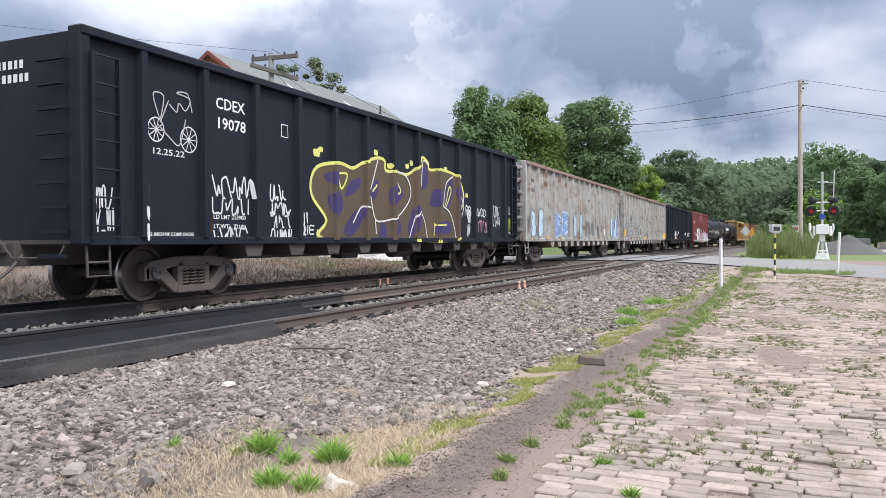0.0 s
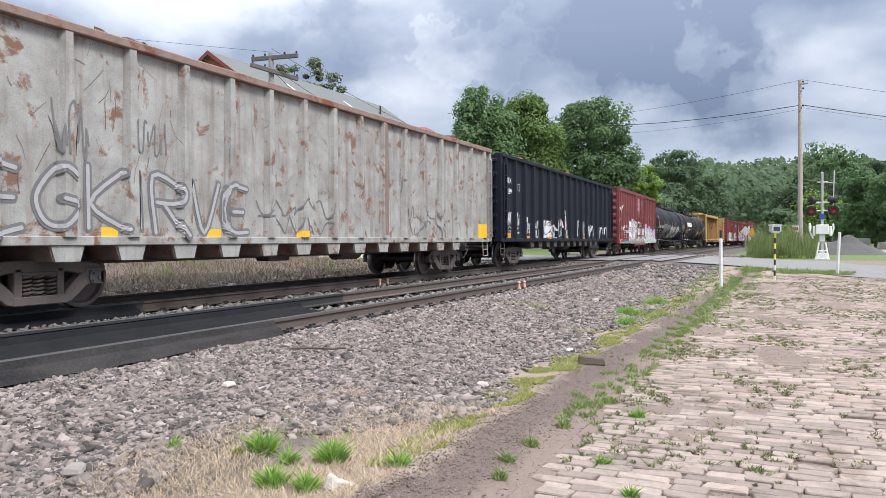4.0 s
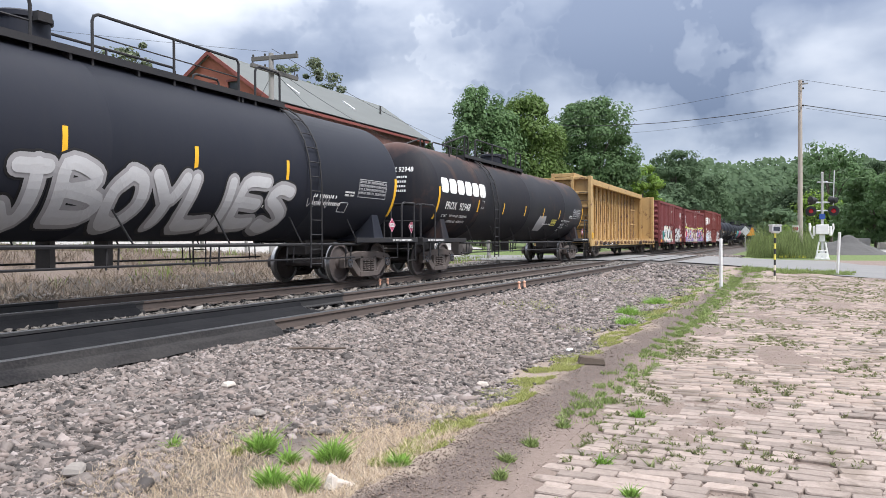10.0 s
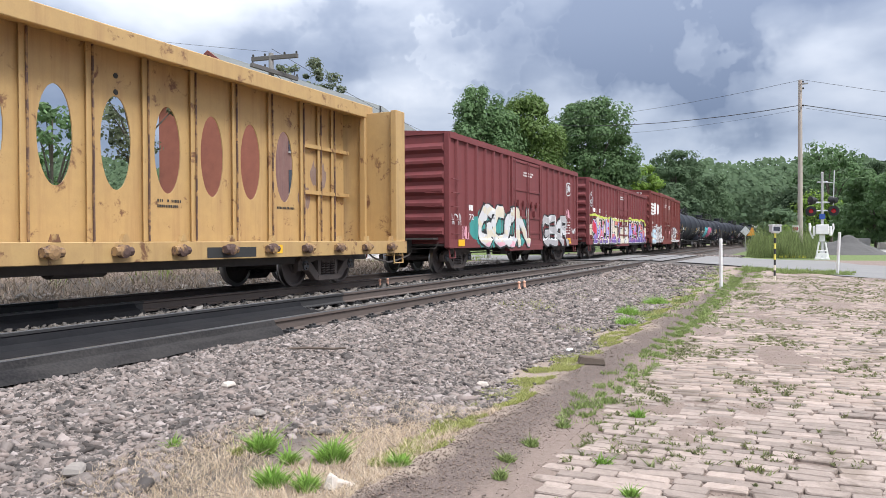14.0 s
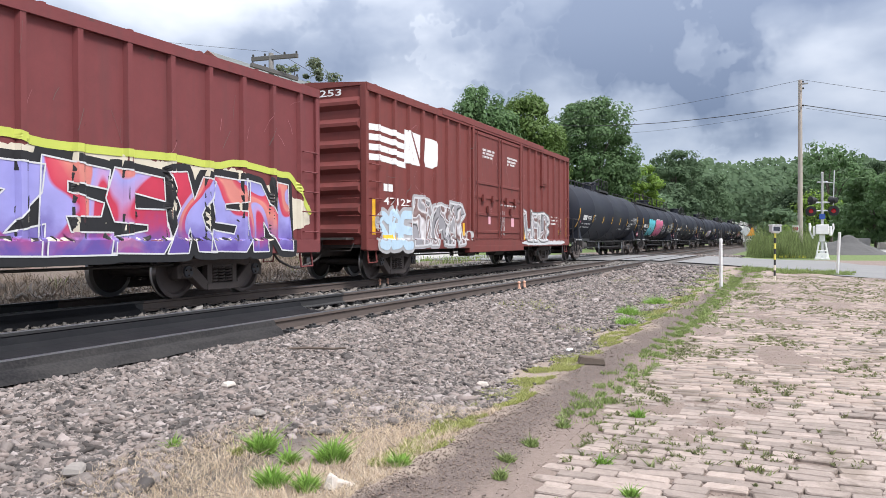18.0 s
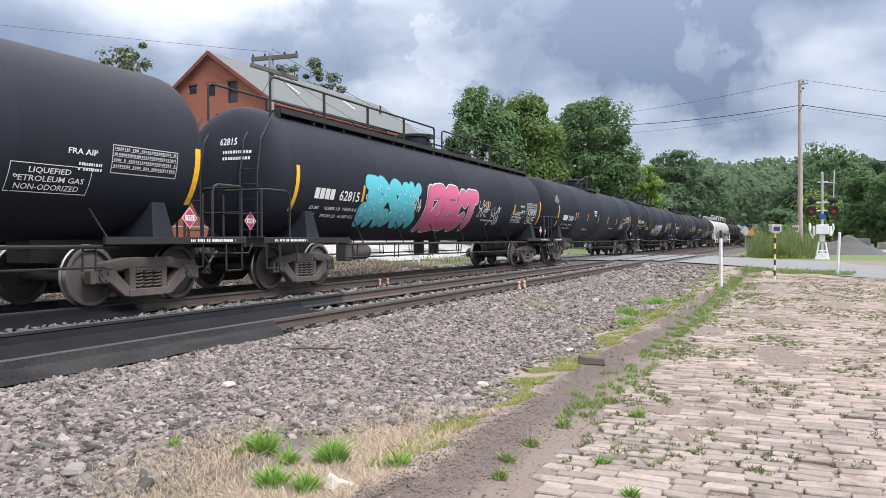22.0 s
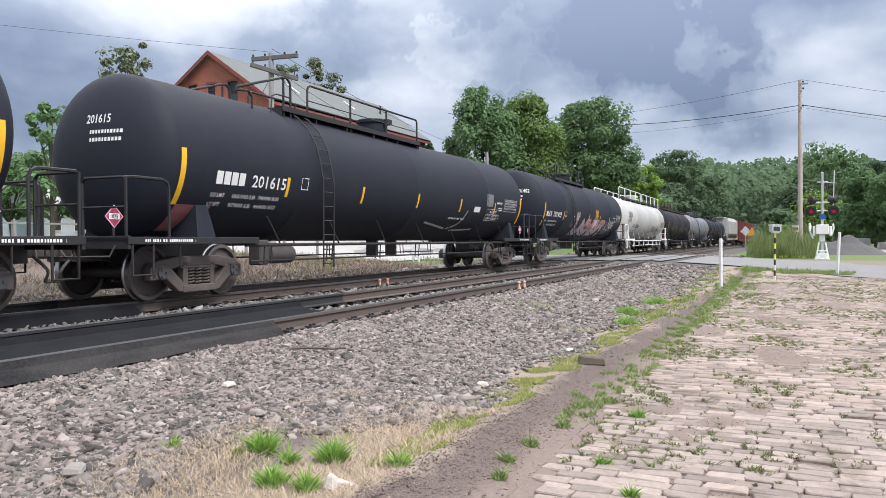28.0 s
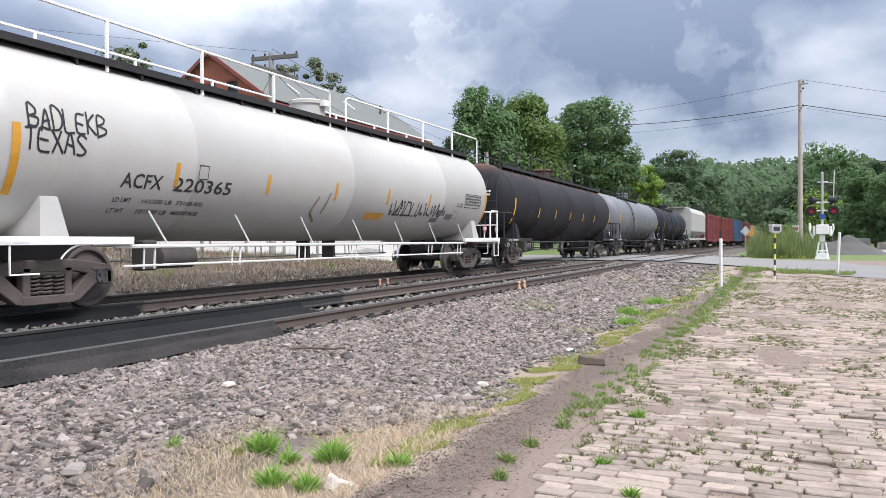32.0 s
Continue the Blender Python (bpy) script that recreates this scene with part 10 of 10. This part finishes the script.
def tank_print(w, side, u, z, owner, number, mark_width=0.8, length=None, lines=("LD LMT", "LT WT"), key="white_paint", gas=True, lead_blocks=False, weights=None):
    """Reporting mark, weights, the stencil table and warnings of a tank car."""
    if lead_blocks:
        block_letters(w, side, [(u, z, 4, 0.165, 0.225)], key)
        letters(w, side, [(number, u + 0.97, z, 0.225, mark_width)], key, label="stencilled wagon number")
    else:
        letters(w, side, [(owner, u, z, 0.225, 0.82), (number, u + 1.06, z, 0.225, mark_width)], key, label="stencilled wagon number")
    letters(w, side, [(lines[0], u - 0.05, z - 0.22, 0.07, 0.36), (lines[1], u - 0.05, z - 0.38, 0.07, 0.32)], key)
    if weights:
        letters(w, side, [(weights[0], u + 0.5, z - 0.22, 0.07, 1.4), (weights[1], u + 0.5, z - 0.38, 0.07, 1.4)], key)
    else:
        small_print(w, side, [(u + 0.55, u + 1.1, z - 0.22, 0.07), (u + 1.25, u + 1.9, z - 0.22, 0.07), (u + 0.55, u + 1.1, z - 0.38, 0.07), (u + 1.25, u + 1.85, z - 0.38, 0.07)], "grey_letter" if key == "white_paint" else key)
    n = 2 * side.half
    frame_box(w, side, 3.38, 3.62, 2.02, 2.26, key)
    frame_box(w, side, n - 1.75, n - 0.45, 1.98, 2.40, "grey_letter" if key == "white_paint" else key, "stencil_table", 0.016, 4)
    if gas:
        letters(w, side, [("FRA AIP", n - 2.5, 2.2, 0.08, 0.5)], key)
        letters(w, side, [("LIQUEFIED", n - 3.05, 1.90, 0.075, 0.66), ("PETROLEUM GAS", n - 3.25, 1.79, 0.075, 1.1), ("NON-ODORIZED", n - 3.2, 1.68, 0.075, 1.0)], key)
    if gas:
        frame_box(w, side, n - 3.32, n - 2.05, 1.64, 2.02, key, t=0.01)
    else:
        frame_box(w, side, n - 2.4, n - 2.05, 1.62, 1.84, key)
    small_print(w, side, [(n - 6.2, n - 5.0, 1.62, 0.05), (n - 2.3, n - 1.9, 2.05, 0.04), (n - 2.3, n - 1.9, 1.98, 0.04)], key)


def marks_tank_a(w, side):
    tank_print(w, side, 0.52, 1.95, "MTZX", "330275", 1.15, gas=False, weights=("163600 LB  74200 KG", "99400 LB  45100 KG"))
    graffiti(side, w, "ZECT", 2.8, 6.95, 1.2, 2.2, [(0.44, "ink_black"), (0.38, "ink_grey")], 3, 0.03, label="grey bubble letters")
    graffiti(side, w, "JBOYLIES", 7.2, 13.5, 1.22, 2.1, [(0.40, "ink_black"), (0.33, "ink_silver"), (0.2, "ink_white")], 4, 0.03, label="white bubble letters")
    blob(side, w, 2.85, 3.3, 1.85, 2.2, "ink_rose", 3, n=8)
    for a, b, z0, z1, sd in ((1.1, 1.9, 1.3, 1.6, 3), (-0.35, 0.1, 1.5, 1.8, 4), (14.0, 14.8, 1.7, 1.9, 5), (-0.8, -0.2, 2.6, 2.9, 6)):
        scrawl(side, w, a, b, z0, z1, "ink_silver", 0.025, 7, sd, label="pale sprayed tag")
    small_print(w, side, [(14.2, 15.2, 1.9, 0.07), (14.2, 15.4, 1.75, 0.07)])


def marks_tank_b(w, side):
    # wide white owner's name as plain blocks
    for i in range(6):
        a = 0.14 + i * 0.61
        b = a + 0.52
        fill(side, w, [[(a, 2.44), (a + 0.07, 2.36), (b - 0.07, 2.36), (b, 2.44), (b, 2.71), (b - 0.07, 2.79), (a + 0.07, 2.79), (a, 2.71)]], "white_paint", 0.006, "owner_mark", "large white block of the owner's mark")
    tank_print(w, side, 0.55, 1.90, "PROX", "92948", 0.87, gas=False, weights=("162100 LB  73500 KG", "100900 LB  45800 KG"))
    letters(w, side, [("NON-ODORIZED", 13.65, 1.79, 0.08, 1.0), ("LIQUEFIED", 13.67, 1.64, 0.08, 0.66), ("PETROLEUM", 13.67, 1.51, 0.08, 0.72), ("GAS", 13.67, 1.38, 0.08, 0.24)])
    blob(side, w, 10.05, 11.22, 1.36, 1.98, "ink_silver", 5, name="pale_patch", n=16, rough=0.06, label="pale grey rubbed patch")
    notice(w, side, 12.09, 12.83, 1.60, 1.86, "ink_yellow", rows=2)


def marks_tank_c(w, side):
    tank_print(w, side, 0.90, 1.98, "", "9250", 0.78, lead_blocks=True, weights=("162800 LB  73850 KG", "100200 LB  45450 KG"))
    patches(w, side, [(0.42, 0.58, 1.83, 1.93)], "red_sign", "red_plate")
    patches(w, side, [(11.9, 12.6, 1.55, 1.95)], "black_paint", "repaint_patch")


def marks_tank_d(w, side):
    tank_print(w, side, 0.70, 1.88, "", "62815", 0.88, lead_blocks=True, weights=("163800 LB  74300 KG", "99200 LB  45000 KG"))
    graffiti(side, w, "JRSGK", 2.72, 5.7, 1.42, 2.40, [(0.40, "ink_black"), (0.36, "ink_cyan")], 5, 0.03, label="cyan bubble letters with pale dots")
    s = Shape()
    rg = random.Random(4)
    for i in range(60):
        u, z = rg.uniform(2.7, 5.6), rg.uniform(1.46, 2.3)
        s.add([side.at(u + 0.035 * math.cos(k * math.pi / 3), z + 0.035 * math.sin(k * math.pi / 3), 0.024) for k in range(6)], [tuple(range(6))])
    part("mural_dot", s, M["ink_sky"], w)
    graffiti(side, w, "IZECT", 6.2, 9.95, 1.42, 2.42, [(0.50, "ink_white"), (0.42, "ink_rose"), (0.38, "ink_pink")], 7, 0.02, label="pink bubble letters edged in white")
    for a, b, z0, z1, sd, lo in ((5.45, 5.9, 1.75, 2.1, 3, 6), (10.2, 11.2, 1.75, 2.25, 4, 12), (11.4, 12.3, 1.5, 2.1, 5, 12)):
        scrawl(side, w, a, b, z0, z1, "ink_white", 0.032, lo, sd, label="white sprayed tag")
    graffiti(side, w, "KARM", 15.4, 16.4, 1.92, 2.2, [(0.035, "ink_white")], 3, 0.05, "graffiti_tag")
    graffiti(side, w, "ZAKOE", 15.35, 16.4, 1.62, 1.9, [(0.035, "ink_white")], 4, 0.05, "graffiti_tag")
    strokes(side, w, [[(6.2, 1.45), (6.15, 1.25)], [(7.1, 1.4), (7.1, 1.22)], [(8.1, 1.4), (8.05, 1.2)], [(9.0, 1.45), (9.0, 1.3)]], "ink_white", 0.025)


def marks_tank_e(w, side):
    tank_print(w, side, 0.92, 1.88, "", "76184", 0.85, lead_blocks=True, weights=("163600 LBS  76300 KGS", "99200 LBS  45000 KGS"))
    small_print(w, side, [(7.0, 7.7, 2.42, 0.07), (7.1, 7.7, 2.32, 0.07), (7.2, 7.7, 2.22, 0.07), (5.4, 6.4, 1.5, 0.05)])
    scrawl(side, w, -0.6, 0.0, 2.55, 2.9, "ink_silver", 0.02, 8, 3)


def marks_tank_f(w, side):
    tank_print(w, side, 0.20, 2.12, "CBTX", "784109", 1.05)
    graffiti(side, w, "AMTSE", 8.2, 12.0, 1.42, 2.05, [(0.30, "ink_pale_pink"), (0.24, "ink_white"), (0.05, "ink_violet")], 6, 0.08, label="white and yellow sprayed letters")
    blob(side, w, 7.3, 8.4, 1.45, 1.9, "ink_yellow", 6, n=12, rough=0.35, proud=0.003)
    patches(w, side, [(4.1, 4.9, 1.72, 1.92)], "ink_lime", "notice_plate")
    scrawl(side, w, 13.0, 14.2, 1.3, 1.6, "ink_silver", 0.03, 8, 9)


def marks_tank_g(w, side):
    tank_print(w, side, 0.83, 1.98, "", "201615", 1.05, lead_blocks=True, weights=("165100 LB  74900 KG", "97900 LB  44400 KG"))
    patches(w, side, [(13.0, 13.5, 1.88, 2.05)], "white_paint", "notice_plate")
    strokes(side, w, [[(11.6, 1.35), (12.2, 1.5), (12.5, 1.9)], [(9.8, 1.5), (11.4, 1.35)], [(12.0, 1.3), (13.6, 1.35)]], "ink_silver", 0.05, "pale_scrape")
    patches(w, side, [(14.0, 14.6, 2.1, 2.5)], "ink_grey", "repaint_patch")
    patches(w, side, [(0.05, 0.9, 1.05, 1.6)], "ink_rose", "rust_patch")


def marks_tank_h(w, side):
    tank_print(w, side, 0.31, 1.98, "MULX", "701402", 1.34, weights=("182600 LB  73750 KG", "100400 LB  45550 KG"))
    mural(side, w, "LACHEVT", 5.8, 12.1, 1.24, 2.0, 0.23, ["ink_silver", "ink_rose", "ink_pale_pink"], "ink_silver", 8, edge="ink_rose", split=0.3, label="grey and dark red angular letters")
    notice(w, side, 9.53, 10.21, 2.08, 2.52, "yellow_tape", rows=4)
    ring(side, w, 5.05, 1.85, 0.22, "ink_silver", 0.03)
    for a, b, z0, z1, sd in ((5.5, 6.2, 1.9, 2.3, 3), (12.3, 13.6, 1.3, 2.0, 4), (13.6, 14.6, 1.4, 2.0, 5)):
        scrawl(side, w, a, b, z0, z1, "ink_silver", 0.035, 10, sd, label="pale sprayed tag")


def marks_tank_i(w, side):
    tank_print(w, side, 1.79, 1.80, "ACFX", "220365", 1.42, key="dark_letter", gas=False, weights=("161200 LB  73100 KG", "101900 LB  46200 KG"))
    for a, b, z0, z1, sd, lo in ((10.4, 11.6, 1.62, 1.98, 5, 10), (11.9, 13.6, 1.62, 1.98, 6, 10)):
        scrawl(side, w, a, b, z0, z1, "ink_black", 0.04, lo, sd, label="black sprayed tag")
    graffiti(side, w, "BADLEKB", 0.15, 1.45, 2.45, 2.80, [(0.03, "ink_black")], 5, 0.06, "graffiti_tag", "black sprayed tag")
    graffiti(side, w, "TEXAS", 0.1, 1.1, 2.15, 2.5, [(0.03, "ink_black")], 6, 0.06, "graffiti_tag")
    patches(w, side, [(9.3, 10.2, 1.5, 1.66)], "orange_tape", "notice_plate")
    patches(w, side, [(13.2, 13.8, 1.7, 1.85), (13.9, 14.4, 1.6, 1.75), (13.0, 13.5, 1.5, 1.62)], "ink_grey", "stencil_patch")
    strokes(side, w, [[(7.1, 1.9), (7.0, 1.6), (7.3, 1.4)], [(7.5, 2.0), (7.4, 1.6)]], "gon_rust", 0.05, "rust_streak")


# ---- the train, in running order: lead and trail are places along the line at 16 s ----
def no_marks(w, side):
    pass


open_wagon("gondola", "black high-sided gondola with painted tags and a scrap load", -164.46, -145.80, "black_paint", 3.98, (0.6, 0.6), marks_gondola_a, 0.30, 1, 1.14, n_post=13, flat_end=True)
open_wagon("gondola", "grey weathered gondola with blue bubble letters and rusty top", -144.60, -125.55, "gon_grey", 3.96, (0.6, 0.5), marks_gondola_b, 0.34, 2, 0.55, True, n_post=17, rung_w=0.42)
open_wagon("gondola", "grey rust-streaked gondola with dark tags along its side", -124.52, -105.45, "gon_grey", 3.96, (0.5, 0.5), marks_gondola_c, 0.40, 3, 0.57, True, n_post=17, rung_w=0.42)
open_wagon("gondola", "black gondola with white tags and a painted face", -104.46, -85.40, "black_paint", 3.97, (0.5, 1.07), marks_gondola_d, 0.40, 4, 0.52, n_post=17, rung_w=0.42)
boxcar("boxcar", "maroon boxcar with silver letters sprayed along its foot", -83.26, -68.17, "box_red", 4.14, (1.07, 0.0 + 1.3), marks_box_a, (5.95, 9.2))
tank_car("tank_car", "black tank car with silver and white bubble letters", -65.27, -47.60, "tank_black", "short", 14.0, marks_tank_a, (1.55, 1.45), head_lines=("MTZX 330275", 2), radius=1.46, rails=(("slope", 5.1, 7.5, 8.05), ("hoop", 9.1, 12.5), ("hoop", 13.0, 13.8)), manway_u=8.5, stripes=(2.96, 2.55, 2.37))
tank_car("tank_car", "black tank car with large white lettering and brown grime on top", -44.83, -27.70, "tank_brown", "short", 4.43, marks_tank_b, (1.45, 1.35), head_lines=("PROX 92948", 4), rails=(("slope", 1.66, 3.43, 3.75), ("hoop", 4.38, 7.76), ("hoop", 8.75, 9.35)), manway_u=8.2, stripes=(3.14, 2.48, 2.08), dome_key="tank_black")
centre_beam("centre_beam_flatcar", "yellow centre-beam flatcar with oval openings and rust patches", -26.06, -4.10, (0.5, 1.35), marks_beam)
boxcar("boxcar", "maroon boxcar with white and teal graffiti", -1.40, 13.85, "box_red", 4.16, (1.35, 1.2), marks_box_b, (5.7, 9.0))
boxcar("boxcar", "long maroon boxcar with a red and violet mural along its foot", 16.25, 34.92, "box_red", 4.14, (1.2, 0.95), marks_box_c, (7.6, 10.75))
boxcar("boxcar", "tall brown-red boxcar with a white horse-shaped emblem block", 36.90, 55.25, "box_brown", 4.68, (0.95, 1.1), marks_box_d, (6.75, 11.3), hump=(4.26, 14.3))
tank_car("tank_car", "clean black tank car with a full-length top walkway", 57.91, 74.60, "tank_black", "low", -0.75, marks_tank_c, (1.5, 1.47), head_lines=("9250", 2), radius=1.455, rails=(("slope", 4.8, 7.3, 8.09), ("hoop", 8.75, 9.63)), manway_u=8.4, stripes=(3.15, 2.47, 2.08))
tank_car("tank_car", "black tank car with cyan and pink bubble letters", 77.54, 94.45, "tank_black", "full", -0.8, marks_tank_d, (1.47, 1.6), head_lines=("62815", 2), radius=1.40, rails=(("hoop", -0.1, 7.94), ("hoop", 8.5, 16.9)), manway_u=8.35, stripes=(2.7, 2.76, 2.08))
tank_car("tank_car", "black tank car with small white stencils and a short walkway", 97.34, 115.20, "tank_black", "aft", 9.2, marks_tank_e, (1.6, 1.55), head_lines=("76184", 3), radius=1.415, rails=(("slope", 5.7, 7.9, 8.0), ("hoop", 8.05, 8.63), ("hoop", 9.53, 10.19)), manway_u=8.6)
tank_car("tank_car", "black tank car with white and yellow spray on its flank", 118.26, 135.90, "tank_black", "short", 4.03, marks_tank_f, (1.55, 1.57), head_lines=("784109", 2), stripes=(3.0, 2.9, 2.06))
tank_car("tank_car", "black tank car with rust-brown ends and a side ladder", 139.08, 156.55, "tank_black", "short", 4.15, marks_tank_g, (1.57, 1.6), head_lines=("201615", 2), rails=(("slope", 2.07, 3.61, 3.86), ("hoop", 4.49, 9.99)), manway_u=8.85, stripes=(2.93, 2.97, 2.04))
tank_car("tank_car", "black tank car with grey and red wildstyle letters", 159.78, 176.55, "tank_black", "short", 4.57, marks_tank_h, (1.6, 1.4), head_lines=("MULX 701402", 2), radius=1.465, rails=(("slope", 1.8, 3.9, 4.2), ("hoop", 4.75, 8.3), ("hoop", 8.45, 9.2)), manway_u=8.1)
tank_car("tank_car", "white tank car with black stencils and white railings", 179.34, 196.15, "tank_white", "full", -0.85, marks_tank_i, (1.4, 1.55), rail_paint="white_paint", stripe_key="orange_tape", head_lines=("220365", 1), radius=1.435, rails=(("hoop", -0.1, 8.4), ("hoop", 9.1, 17.6)), manway_u=8.7, stripes=(2.89, 2.42, 2.06))
tank_car("tank_car", "grimy brown-black tank car", 199.25, 216.2, "tank_brown", "full", -0.8, no_marks, (1.5, 1.6), head_lines=("", 2), rails=(("hoop", 0.1, 7.8), ("hoop", 9.0, 16.8)))
tank_car("tank_car", "grey tank car with pale patches", 219.6, 235.5, "tank_grey", "short", 4.2, no_marks, (1.6, 2.0), head_lines=("", 2))
tank_car("tank_car", "dark tank car near the end of the tank string", 239.8, 255.4, "tank_black", "short", 4.2, no_marks, (2.0, 1.9), head_lines=("", 2))
hopper("covered_hopper", "white covered hopper with sloped chutes", 258.6, 274.6, "tank_white", (0.6, 0.6))
boxcar("boxcar", "maroon boxcar far back in the train", 276.6, 291.8, "box_red", 4.3, (1.0, 1.0), no_marks, (5.9, 9.2))
boxcar("boxcar", "maroon boxcar far back in the train", 293.8, 309.0, "box_brown", 4.3, (1.0, 1.0), no_marks, (5.9, 9.2))
boxcar("boxcar", "blue boxcar far back in the train", 311.0, 326.2, "blue_paint", 4.4, (1.0, 1.0), no_marks, (5.9, 9.2))
boxcar("boxcar", "maroon boxcar far back in the train", 328.2, 343.4, "box_red", 4.3, (1.0, 1.0), no_marks, (5.9, 9.2))
open_wagon("gondola", "grey gondola far back in the train", 345.4, 364.4, "gon_grey", 3.96, (0.5, 0.5), no_marks, 0.4, 9, 1.6, True)


# ---- what moves: the wagons roll by and their wheels turn ----
def motions():
    for w, mid in WAGONS:
        rows = []
        for t in range(0, 33):
            s = mid - run(t)
            rows.append((float(t), pose(s, Y_TRAIN + bend(s), 0, 0, 0, math.degrees(math.atan(bend_slope(s))))))
        walk(w, rows)
    for k in (-1, 1):
        lead = WHEELSETS[k][0]
        walk(lead, [(i / 30, pose(k * 0.889, 0, RW, 0, math.degrees(-run(i / 30) / RW), 0)) for i in range(0, 961)])
        for other in WHEELSETS[k][1:]:
            other.rotation_mode = "QUATERNION"
            other.animation_data_create()
            other.animation_data.action = lead.animation_data.action
            other.animation_data.action_slot = lead.animation_data.action_slot


motions()
